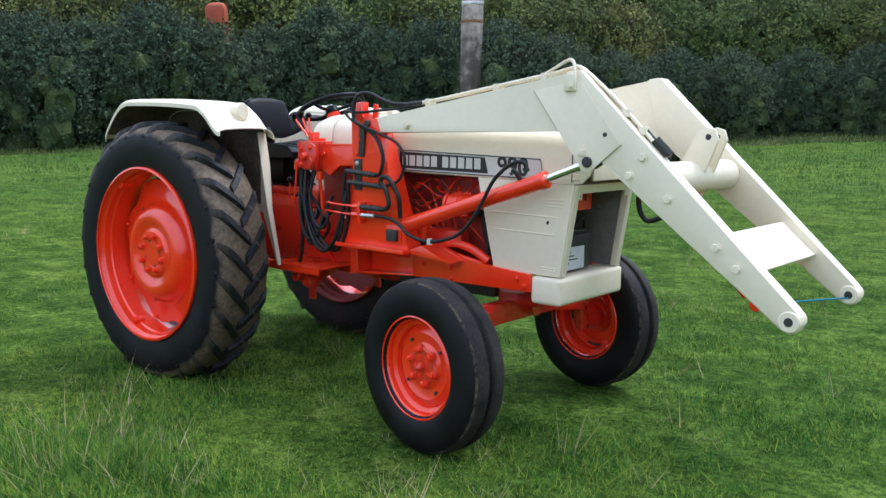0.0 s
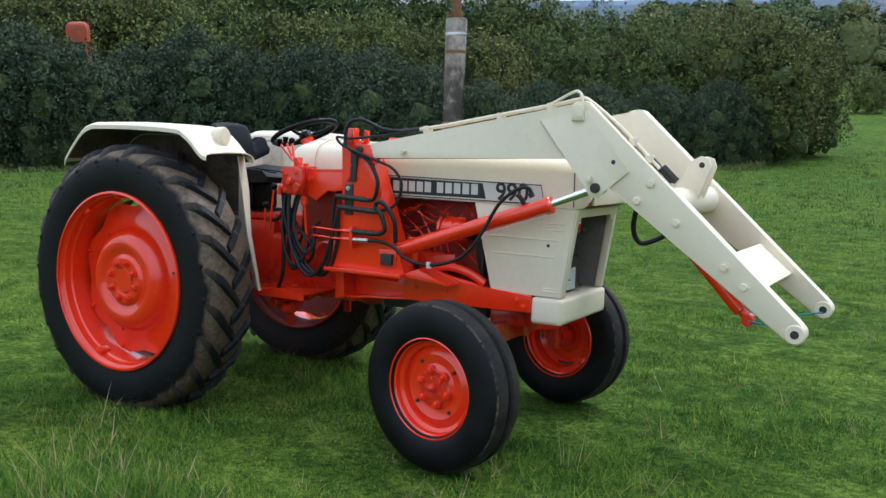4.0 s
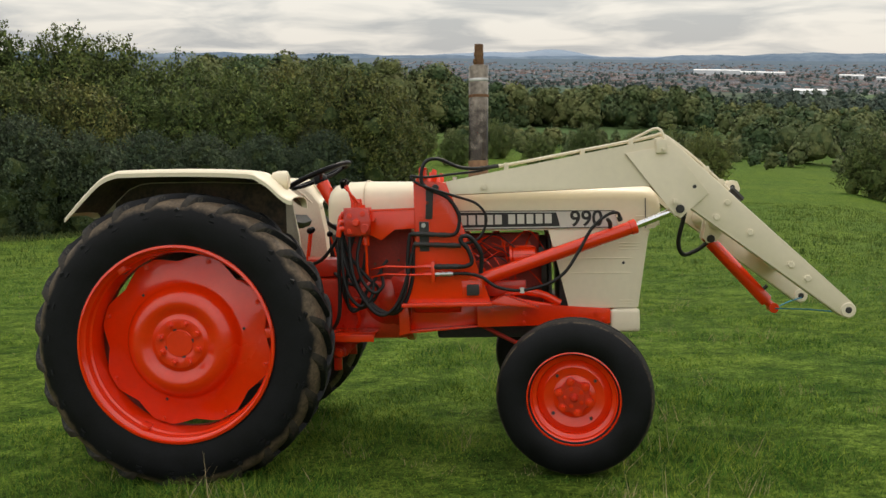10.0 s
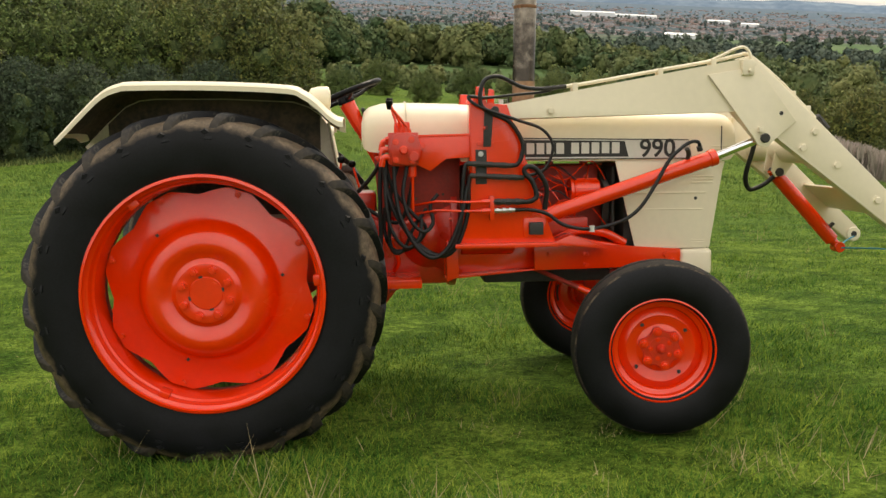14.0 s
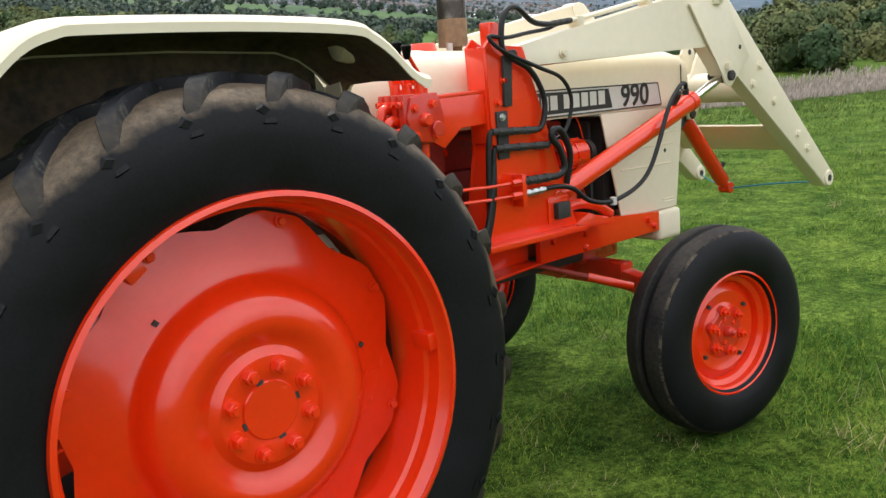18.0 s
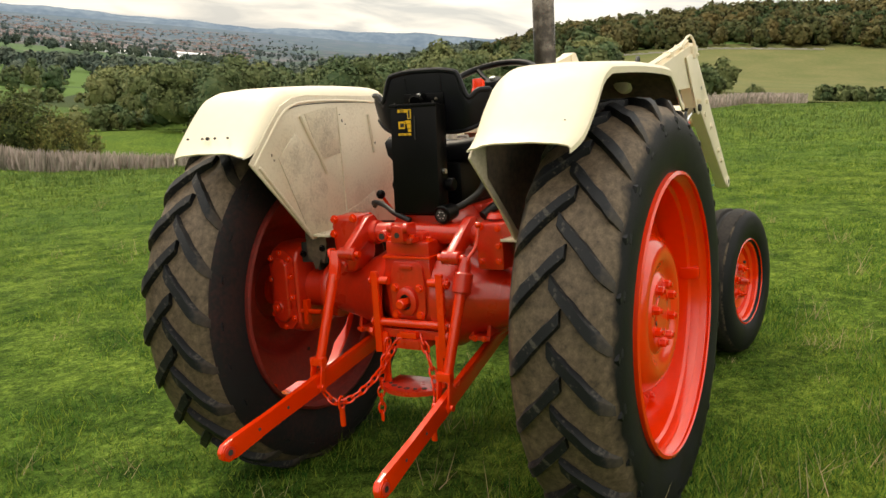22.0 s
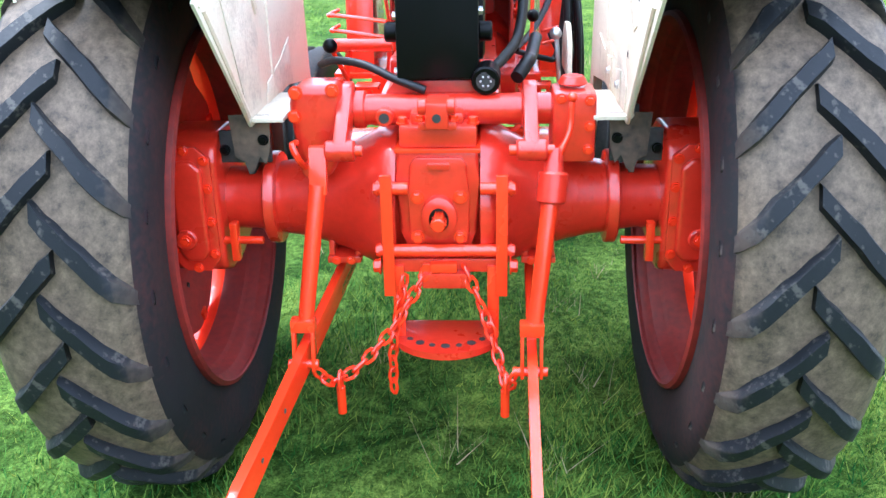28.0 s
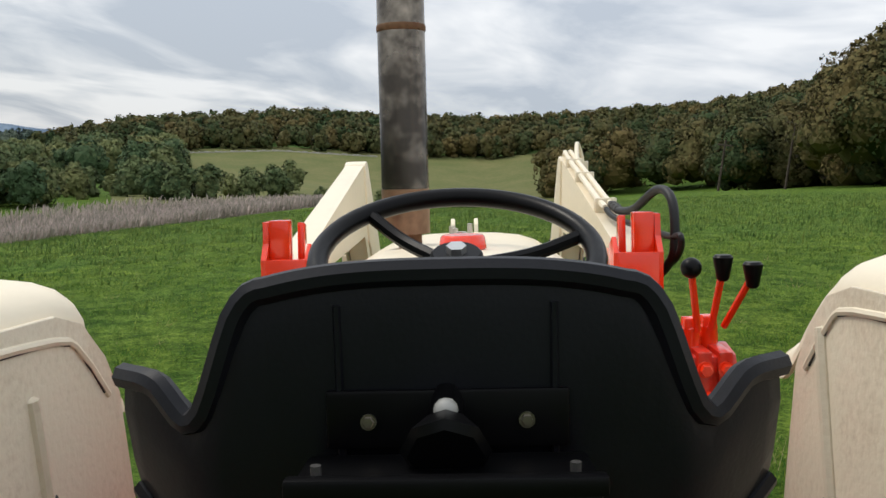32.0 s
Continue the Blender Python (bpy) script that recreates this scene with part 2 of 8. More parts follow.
def lug_dust():
    """Brown dust on the outer ends of the tread bars; the inner ends stay black."""
    nt = LUG.node_tree
    p = nt.nodes["Principled BSDF"]
    old = p.inputs["Base Color"].links[0].from_socket
    tc, sep, ab = nt.nodes.new("ShaderNodeTexCoord"), nt.nodes.new("ShaderNodeSeparateXYZ"), nt.nodes.new("ShaderNodeMath")
    ab.operation = "ABSOLUTE"
    nt.links.new(tc.outputs["Object"], sep.inputs[0])
    nt.links.new(sep.outputs["Y"], ab.inputs[0])
    n = nt.nodes.new("ShaderNodeTexNoise")
    n.inputs["Scale"].default_value = 38
    nt.links.new(tc.outputs["Object"], n.inputs["Vector"])
    ad = nt.nodes.new("ShaderNodeMath")
    ad.operation = "MULTIPLY_ADD"
    ad.inputs[1].default_value = 0.10
    nt.links.new(n.outputs["Fac"], ad.inputs[0])
    nt.links.new(ab.outputs[0], ad.inputs[2])
    mr = nt.nodes.new("ShaderNodeMapRange")
    mr.inputs[1].default_value, mr.inputs[2].default_value = 0.165, 0.200
    nt.links.new(ad.outputs[0], mr.inputs[0])
    off = nt.nodes.new("ShaderNodeMapRange")
    off.inputs[1].default_value, off.inputs[2].default_value, off.inputs[3].default_value, off.inputs[4].default_value = 0.150, 0.166, 1.0, 0.0
    nt.links.new(ab.outputs[0], off.inputs[0])
    both = nt.nodes.new("ShaderNodeMath")
    both.operation = "MULTIPLY"
    nt.links.new(mr.outputs[0], both.inputs[0])
    nt.links.new(off.outputs[0], both.inputs[1])
    mx = nt.nodes.new("ShaderNodeMix")
    mx.data_type = "RGBA"
    mx.inputs[7].default_value = (0.046, 0.036, 0.028, 1)
    nt.links.new(both.outputs[0], mx.inputs[0])
    nt.links.new(old, mx.inputs[6])
    nt.links.new(mx.outputs[2], p.inputs["Base Color"])


lug_dust()
HOSE = mat("black_hose", (0.008, 0.008, 0.009), 0.5, spec=0.4, var=0.3, scale=30, fine=300, bump=0.3, dist=0.001)
VINYL = mat("black_vinyl", (0.0045, 0.005, 0.0075), 0.42, spec=0.22, var=0.2, scale=10, fine=260, bump=0.35, dist=0.0012)
BLACK = mat("satin_black_steel", (0.002, 0.002, 0.0024), 0.36, spec=0.14, var=0.2, scale=10, fine=200, bump=0.1, dist=0.001)
GREY_DUST = mat("dusty_grey_primer", (0.12, 0.11, 0.105), 0.85, col2=(0.19, 0.175, 0.16), scale=6, fine=50, bump=0.2)
GREY_CAP = mat("pale_grey_plastic", (0.30, 0.30, 0.28), 0.5, var=0.1)
DARK = mat("dark_iron", (0.03, 0.028, 0.026), 0.65, var=0.3, scale=20, fine=90, bump=0.4, dist=0.002)
STEEL = mat("zinc_steel", (0.55, 0.55, 0.54), 0.35, 0.9, var=0.1, bump=0.1, dist=0.001)
CHROME = mat("chrome_rod", (0.80, 0.80, 0.80), 0.10, 1.0, var=0.03, bump=0.0, rvar=0.04)
EXHAUST = mat("heat_stained_steel", (0.07, 0.060, 0.050), 0.28, 0.9, col2=(0.30, 0.26, 0.21), sharp=(0.42, 0.62), scale=5, fine=30, bump=0.25, dist=0.002)
TAN_HEAT = mat("heat_tinted_steel", (0.32, 0.20, 0.12), 0.45, 0.6, col2=(0.16, 0.09, 0.055), scale=9, fine=40, bump=0.2)
RUST = mat("rusty_steel", (0.13, 0.055, 0.025), 0.8, 0.2, col2=(0.22, 0.12, 0.06), scale=12, fine=80, bump=0.5, dist=0.002)
WHITE_DECAL = mat("decal_white", (0.62, 0.60, 0.55), 0.5, var=0.05, bump=0.0)
BLACK_DECAL = mat("decal_black", (0.016, 0.015, 0.015), 0.5, var=0.1, bump=0.0)
YELLOW = mat("yellow_sticker", (0.75, 0.42, 0.02), 0.45, var=0.04, bump=0.0)
BLUE_CORD = mat("blue_twine", (0.02, 0.20, 0.30), 0.8, var=0.3, scale=60, fine=200)
BATTERY = mat("battery_case", (0.012, 0.012, 0.014), 0.4, var=0.2)
LABEL_WHITE = mat("battery_label", (0.65, 0.66, 0.70), 0.45, var=0.1)

LEAF_DARK = mat("hedge_leaves", (0.040, 0.072, 0.038), 0.75, col2=(0.078, 0.120, 0.056), scale=0.5, fine=9, bump=0, island=0.2, objrand=0.18, spec=0.25, facing="facing", up=0.15)
LEAF_MID = mat("tree_leaves", (0.070, 0.128, 0.026), 0.75, col2=(0.165, 0.212, 0.048), scale=0.5, fine=9, bump=0, island=0.2, objrand=0.25, spec=0.25, facing="facing", up=0.3)
LEAF_THORN = mat("thorn_leaves", (0.095, 0.150, 0.036), 0.75, col2=(0.20, 0.235, 0.065), scale=0.5, fine=9, bump=0, island=0.2, objrand=0.3, spec=0.25, facing="facing", up=0.4)
LEAF_GOLD = mat("turning_leaves", (0.098, 0.138, 0.030), 0.75, col2=(0.215, 0.215, 0.050), scale=0.4, fine=9, bump=0, island=0.2, objrand=0.25, spec=0.25, facing="facing", up=0.3)
LEAF_FAR = mat("woodland_leaves", (0.040, 0.068, 0.025), 0.85, col2=(0.140, 0.108, 0.040), sharp=(0.36, 0.66), scale=0.05, fine=0.12, bump=0, island=0.10, spec=0.15, facing="facing", up=0.15)
LEAF_VALLEY = mat("valley_leaves", (0.054, 0.095, 0.040), 0.85, col2=(0.175, 0.185, 0.068), sharp=(0.36, 0.68), scale=0.05, fine=0.12, bump=0, island=0.10, spec=0.15, facing="facing", up=0.5)
# Crown cores: the shade inside the foliage is put into this green.
SHADED_CORE = mat("shaded_inner_leaves", (0.044, 0.068, 0.028), 0.95, col2=(0.098, 0.122, 0.046), sharp=(0.42, 0.58), scale=3.0, fine=18, bump=0, spec=0.1)
# Haze is mixed into these two leaf colours, bluer for the further trees.
LEAF_DISTANT = mat("haze_tinted_woods", (0.078, 0.108, 0.105), 0.9, col2=(0.120, 0.152, 0.140), sharp=(0.42, 0.60), scale=0.03, fine=0.08, bump=0, island=0.2, spec=0.1, facing="facing", up=0.3)
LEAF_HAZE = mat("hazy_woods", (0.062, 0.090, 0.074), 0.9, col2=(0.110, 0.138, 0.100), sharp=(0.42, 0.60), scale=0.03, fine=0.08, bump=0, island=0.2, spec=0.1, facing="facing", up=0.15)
DRY_FIELD = mat("grazed_grass", (0.092, 0.112, 0.036), 0.95, col2=(0.150, 0.145, 0.060), scale=0.09, fine=0.9, bump=0, spec=0.1)
# Both ridges have the haze mixed into their colour.
NEAR_HILL = mat("wooded_hillside_haze", (0.115, 0.165, 0.230), 0.95, col2=(0.185, 0.240, 0.300), sharp=(0.40, 0.62), scale=0.006, fine=0.03, bump=0, spec=0.0)
HAZE_HILL = mat("hazy_hillside", (0.22, 0.29, 0.38), 0.95, col2=(0.27, 0.33, 0.41), scale=0.003, fine=0.02, bump=0, spec=0.0)
STONE = mat("wall_stone", (0.36, 0.34, 0.31), 0.9, var=0.2, scale=1, fine=6, bump=0)
BARK = mat("bark", (0.06, 0.045, 0.033), 0.9, var=0.3, scale=8, fine=40, bump=0.8, dist=0.02)
WEED = mat("dead_weed_stalks", (0.29, 0.245, 0.205), 0.9, col2=(0.38, 0.325, 0.27), scale=0.3, fine=3, bump=0, island=0.35, spec=0.1, up=0.7)
GRASS_BLADE = mat("grass_blades", (0.038, 0.104, 0.013), 0.85, col2=(0.118, 0.226, 0.034), scale=1.1, fine=7, bump=0, island=0.70, spec=0.08, up=0.7)
GRASS_TUFT = mat("field_tufts", (0.066, 0.128, 0.025), 0.85, col2=(0.150, 0.228, 0.054), scale=0.6, fine=5, bump=0, island=0.40, spec=0.08, up=1.8)
ROUGH_GRASS = mat("uncut_grass", (0.060, 0.105, 0.026), 0.85, col2=(0.155, 0.175, 0.065), scale=0.5, fine=4, bump=0, island=0.4, spec=0.08, up=0.6)
STRAW = mat("dry_grass", (0.26, 0.22, 0.10), 0.8, col2=(0.36, 0.30, 0.16), scale=1, fine=5, bump=0, island=0.3, spec=0.2, up=0.7)
HOUSE_WALL = mat("town_walls", (0.26, 0.235, 0.235), 0.8, var=0.15, island=0.2, bump=0)
HOUSE_ROOF = mat("town_roofs", (0.21, 0.150, 0.135), 0.8, var=0.2, island=0.2, bump=0)
WHITE_SHED = mat("white_cladding", (0.75, 0.76, 0.78), 0.6, var=0.05, bump=0)
ORANGE = mat("faded_orange_paint", (0.38, 0.075, 0.03), 0.6, var=0.2, scale=3, fine=20)
GATE = mat("galvanised_gate", (0.40, 0.41, 0.41), 0.5, 0.6, var=0.1)


def ground_material():
    m = bpy.data.materials.new("pasture")
    m.use_nodes = True
    nt = m.node_tree
    p = nt.nodes["Principled BSDF"]
    tc = nt.nodes.new("ShaderNodeTexCoord")

    def noise_node(scale, detail=5.0, rough=0.55):
        n = nt.nodes.new("ShaderNodeTexNoise")
        n.inputs["Scale"].default_value, n.inputs["Detail"].default_value, n.inputs["Roughness"].default_value = scale, detail, rough
        nt.links.new(tc.outputs["Object"], n.inputs["Vector"])
        return n

    def ramp_node(src, a, b, p0=0.35, p1=0.65):
        r = nt.nodes.new("ShaderNodeValToRGB")
        r.color_ramp.elements[0].position, r.color_ramp.elements[1].position = p0, p1
        r.color_ramp.elements[0].color, r.color_ramp.elements[1].color = (*a, 1), (*b, 1)
        nt.links.new(src, r.inputs[0])
        return r

    def mix_node(fac, a, b):
        x = nt.nodes.new("ShaderNodeMix")
        x.data_type = "RGBA"
        nt.links.new(fac, x.inputs[0])
        nt.links.new(a, x.inputs[6])
        nt.links.new(b, x.inputs[7])
        return x

    near = ramp_node(noise_node(2.4, 7, 0.65).outputs["Fac"], (0.032, 0.075, 0.011), (0.110, 0.180, 0.031), 0.36, 0.64)
    grain = [ramp_node(noise_node(9, 6, 0.7).outputs["Fac"], (0.60, 0.66, 0.60), (1.42, 1.34, 1.40), 0.38, 0.62),
             ramp_node(noise_node(32, 5, 0.7).outputs["Fac"], (0.50, 0.56, 0.50), (1.55, 1.46, 1.50), 0.38, 0.62),
             ramp_node(noise_node(120, 3, 0.7).outputs["Fac"], (0.60, 0.66, 0.55), (1.45, 1.36, 1.40), 0.38, 0.62)]
    # Field-wide patches, and shade between the blades put into the ground round the tractor.
    wide = ramp_node(noise_node(0.16, 4).outputs["Fac"], (0.82, 0.90, 0.9), (1.18, 1.08, 0.95), 0.35, 0.65)
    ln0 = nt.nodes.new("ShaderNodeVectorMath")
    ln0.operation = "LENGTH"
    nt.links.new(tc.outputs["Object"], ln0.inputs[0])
    blade_shade = ramp_node(ln0.outputs["Value"], (0.80, 0.80, 0.80), (0.90, 0.90, 0.90), 0.0, 1.0)
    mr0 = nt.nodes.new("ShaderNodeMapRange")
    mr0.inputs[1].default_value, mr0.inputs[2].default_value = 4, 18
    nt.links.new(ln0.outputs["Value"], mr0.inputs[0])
    nt.links.new(mr0.outputs[0], blade_shade.inputs[0])
    near_out = near.outputs[0]
    for k in [wide, blade_shade] + grain:
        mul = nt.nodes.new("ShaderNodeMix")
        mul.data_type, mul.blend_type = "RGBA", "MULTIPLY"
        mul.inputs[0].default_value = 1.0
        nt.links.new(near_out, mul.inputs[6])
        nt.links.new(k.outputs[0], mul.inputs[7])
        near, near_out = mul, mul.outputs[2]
    # Distant fields: a patchwork of pasture, hedge and stubble.
    vor = nt.nodes.new("ShaderNodeTexVoronoi")
    vor.inputs["Scale"].default_value = 0.006
    nt.links.new(tc.outputs["Object"], vor.inputs["Vector"])
    sepc = nt.nodes.new("ShaderNodeSeparateColor")
    nt.links.new(vor.outputs["Color"], sepc.inputs[0])
    patch = nt.nodes.new("ShaderNodeValToRGB")
    patch.color_ramp.interpolation = "CONSTANT"
    e = patch.color_ramp.elements
    e[0].position, e[0].color = 0.0, (0.085, 0.150, 0.042, 1)
    e[1].position, e[1].color = 0.35, (0.060, 0.105, 0.038, 1)
    for pos, c in ((0.6, (0.110, 0.165, 0.055)), (0.80, (0.045, 0.062, 0.032)), (0.92, (0.15, 0.15, 0.075))):
        x = e.new(pos)
        x.color = (*c, 1)
    nt.links.new(sepc.outputs[0], patch.inputs[0])
    ln = nt.nodes.new("ShaderNodeVectorMath")
    ln.operation = "LENGTH"
    nt.links.new(tc.outputs["Object"], ln.inputs[0])
    mr = nt.nodes.new("ShaderNodeMapRange")
    mr.inputs[1].default_value, mr.inputs[2].default_value = 130, 320
    nt.links.new(ln.outputs["Value"], mr.inputs[0])
    # The vale: hedged plots, copses and brick estates too small to stand up one by one.
    plots = nt.nodes.new("ShaderNodeTexVoronoi")
    plots.inputs["Scale"].default_value = 0.022
    nt.links.new(tc.outputs["Object"], plots.inputs["Vector"])
    sepp = nt.nodes.new("ShaderNodeSeparateColor")
    nt.links.new(plots.outputs["Color"], sepp.inputs[0])
    small = nt.nodes.new("ShaderNodeValToRGB")
    small.color_ramp.interpolation = "CONSTANT"
    e = small.color_ramp.elements
    e[0].position, e[0].color = 0.0, (0.022, 0.036, 0.024, 1)
    e[1].position, e[1].color = 0.45, (0.060, 0.085, 0.040, 1)
    for pos, c in ((0.6, (0.100, 0.072, 0.060)), (0.78, (0.028, 0.042, 0.030)), (0.93, (0.145, 0.125, 0.115))):
        x = e.new(pos)
        x.color = (*c, 1)
    nt.links.new(sepp.outputs[0], small.inputs[0])
    mr4 = nt.nodes.new("ShaderNodeMapRange")
    mr4.inputs[1].default_value, mr4.inputs[2].default_value = 1000, 1700
    nt.links.new(ln.outputs["Value"], mr4.inputs[0])
    patches = mix_node(mr4.outputs[0], patch.outputs[0], small.outputs[0])
    allc = mix_node(mr.outputs[0], near.outputs[2], patches.outputs[2])
    # Air haze put into the colour: far ground pales towards blue grey.
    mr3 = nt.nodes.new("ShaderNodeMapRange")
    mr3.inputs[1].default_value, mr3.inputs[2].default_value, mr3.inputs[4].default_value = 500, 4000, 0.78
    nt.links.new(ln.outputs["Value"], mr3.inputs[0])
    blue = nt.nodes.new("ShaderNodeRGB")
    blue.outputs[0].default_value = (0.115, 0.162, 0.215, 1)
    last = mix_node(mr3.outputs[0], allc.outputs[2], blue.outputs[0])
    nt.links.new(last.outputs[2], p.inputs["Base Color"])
    p.inputs["Roughness"].default_value = 0.9
    p.inputs["Specular IOR Level"].default_value = 0.04
    b = nt.nodes.new("ShaderNodeBump")
    b.inputs["Strength"].default_value, b.inputs["Distance"].default_value = 0.7, 0.06
    nt.links.new(noise_node(7, 8, 0.7).outputs["Fac"], b.inputs["Height"])
    nt.links.new(b.outputs[0], p.inputs["Normal"])
    return m


PASTURE = ground_material()

# ---- mesh helpers ----
def finish(name, bm, mats, sharp=38):
    me = bpy.data.meshes.new(name)
    bmesh.ops.recalc_face_normals(bm, faces=bm.faces)
    bm.to_mesh(me)
    bm.free()
    for m in mats if isinstance(mats, (list, tuple)) else (mats,):
        me.materials.append(m)
    me.shade_smooth()
    me.set_sharp_from_angle(angle=radians(sharp))
    return me


def part(name, bm, material, parent, label="", sharp=38):
    ob = new(name, finish(name, bm, material, sharp))
    ob.parent = parent
    return tagged(ob, label) if label else ob


def share(name, me, parent, m, label=""):
    """Another object on one mesh, at the pose m under its parent."""
    ob = new(name, me)
    ob.parent = parent
    ob.matrix_basis = m
    return tagged(ob, label) if label else ob


def bevelled(bm, geom_verts, width, seg=2):
    if width <= 0:
        return
    vs = set(geom_verts)
    es = [e for e in bm.edges if e.verts[0] in vs and e.verts[1] in vs]
    bmesh.ops.bevel(bm, geom=es, offset=width, segments=seg, profile=0.6, affect="EDGES", clamp_overlap=True)


def box(x0, x1, y0, y1, z0, z1, bev=0.006, bm=None, m=None):
    bm = bm or bmesh.new()
    r = bmesh.ops.create_cube(bm, size=1)
    t = Matrix.Translation(((x0 + x1) / 2, (y0 + y1) / 2, (z0 + z1) / 2)) @ Matrix.Diagonal((abs(x1 - x0), abs(y1 - y0), abs(z1 - z0), 1))
    bmesh.ops.transform(bm, matrix=(m @ t) if m else t, verts=r["verts"])
    bevelled(bm, r["verts"], bev)
    return bm


def prism(poly, y0, y1, bev=0.004, bm=None, axis="y", seg=2):
    """A flat outline given in x, z and extruded from y0 to y1 (axis x: outline in y, z; axis z: outline in x, y)."""
    bm = bm or bmesh.new()
    put = {"y": lambda a, b, c: (a, c, b), "x": lambda a, b, c: (c, a, b), "z": lambda a, b, c: (a, b, c)}[axis]
    lo = [bm.verts.new(put(a, b, y0)) for a, b in poly]
    hi = [bm.verts.new(put(a, b, y1)) for a, b in poly]
    n = len(poly)
    bm.faces.new(lo)
    bm.faces.new(hi[::-1])
    for i in range(n):
        bm.faces.new((lo[i], hi[i], hi[(i + 1) % n], lo[(i + 1) % n]))
    bevelled(bm, lo + hi, bev, seg)
    return bm


def frame_of(d):
    d = Vector(d).normalized()
    a = Vector((0, 0, 1)) if abs(d.z) < 0.9 else Vector((1, 0, 0))
    u = d.cross(a).normalized()
    return u, d.cross(u).normalized()


def cyl(p0, p1, r, r2=None, seg=20, bm=None, bev=0.0):
    bm = bm or bmesh.new()
    p0, p1 = Vector(p0), Vector(p1)
    r2 = r if r2 is None else r2
    u, v = frame_of(p1 - p0)
    rings = [(p0, r), (p1, r2)]
    if bev:
        d = (p1 - p0).normalized() * bev
        rings = [(p0, r - bev), (p0 + d, r), (p1 - d, r2), (p1, r2 - bev)]
    loops = [[bm.verts.new(p + (u * math.cos(6.28318 * i / seg) + v * math.sin(6.28318 * i / seg)) * q) for i in range(seg)] for p, q in rings]
    for a, b in zip(loops, loops[1:]):
        for i in range(seg):
            bm.faces.new((a[i], a[(i + 1) % seg], b[(i + 1) % seg], b[i]))
    bm.faces.new(loops[0][::-1])
    bm.faces.new(loops[-1])
    return bm


def bolt(p, d, r=0.012, h=0.012, bm=None, washer=True):
    """A hexagon bolt head that stands on p and points along d."""
    bm = bm or bmesh.new()
    p, d = Vector(p), Vector(d).normalized()
    if washer:
        cyl(p - d * 0.001, p + d * 0.003, r * 1.35, seg=14, bm=bm)
    cyl(p, p + d * h, r, seg=6, bm=bm, bev=r * 0.12)
    return bm


def spline(pts, n=8):
    """A smooth line through points (Catmull-Rom)."""
    p = [Vector(q) for q in pts]
    p = [p[0] * 2 - p[1]] + p + [p[-1] * 2 - p[-2]]
    out = []
    for a, b, c, d in zip(p, p[1:], p[2:], p[3:]):
        for i in range(n):
            t = i / n
            out.append(0.5 * ((2 * b) + (c - a) * t + (2 * a - 5 * b + 4 * c - d) * t * t + (3 * b - a - 3 * c + d) * t ** 3))
    return out + [p[-2]]


def tube(pts, r, seg=10, bm=None, smooth=8, closed=False):
    bm = bm or bmesh.new()
    line = spline(pts, smooth) if smooth else [Vector(q) for q in pts]
    u = None
    loops = []
    n = len(line)
    for i, q in enumerate(line):
        if closed:
            d = (line[(i + 1) % n] - line[i - 1]).normalized()
        else:
            d = (line[min(i + 1, n - 1)] - line[max(i - 1, 0)]).normalized()
        u = frame_of(d)[0] if u is None else (u - d * u.dot(d)).normalized()
        v = d.cross(u)
        loops.append([bm.verts.new(q + (u * math.cos(6.28318 * k / seg) + v * math.sin(6.28318 * k / seg)) * r) for k in range(seg)])
    pairs = list(zip(loops, loops[1:])) + ([(loops[-1], loops[0])] if closed else [])
    for a, b in pairs:
        for i in range(seg):
            bm.faces.new((a[i], a[(i + 1) % seg], b[(i + 1) % seg], b[i]))
    if not closed:
        bm.faces.new(loops[0][::-1])
        bm.faces.new(loops[-1])
    return bm


def lathe(profile, seg=64, bm=None, centre=(0, 0, 0), closed=False, radius=None):
    """Turn a profile of (radius, y) round the y axis. radius(r, angle): an uneven edge."""
    bm = bm or bmesh.new()
    c = Vector(centre)
    loops = []
    for r, y in profile:
        ring = []
        for i in range(seg):
            a = 6.283185 * i / seg
            q = radius(r, a) if radius else r
            ring.append(bm.verts.new(c + Vector((q * math.cos(a), y, q * math.sin(a)))))
        loops.append(ring)
    pairs = list(zip(loops, loops[1:])) + ([(loops[-1], loops[0])] if closed else [])
    for a, b in pairs:
        for i in range(seg):
            bm.faces.new((a[i], a[(i + 1) % seg], b[(i + 1) % seg], b[i]))
    return bm


def loft(sections, bm=None, caps=True, closed=False):
    """A skin over sections of equal point counts. closed: each section is a ring."""
    bm = bm or bmesh.new()
    loops = [[bm.verts.new(q) for q in s] for s in sections]
    k = len(loops[0])
    for a, b in zip(loops, loops[1:]):
        for i in range(k if closed else k - 1):
            bm.faces.new((a[i], a[(i + 1) % k], b[(i + 1) % k], b[i]))
    if caps and closed:
        bm.faces.new(loops[0][::-1])
        bm.faces.new(loops[-1])
    return bm


def thicken(bm, t):
    bmesh.ops.recalc_face_normals(bm, faces=bm.faces)
    bmesh.ops.solidify(bm, geom=bm.faces[:], thickness=t)
    return bm


def ball(p, r, bm=None, sx=1, sy=1, sz=1, sub=2):
    bm = bm or bmesh.new()
    q = bmesh.ops.create_icosphere(bm, subdivisions=sub, radius=r)
    bmesh.ops.transform(bm, matrix=Matrix.Translation(p) @ Matrix.Diagonal((sx, sy, sz, 1)), verts=q["verts"])
    return bm


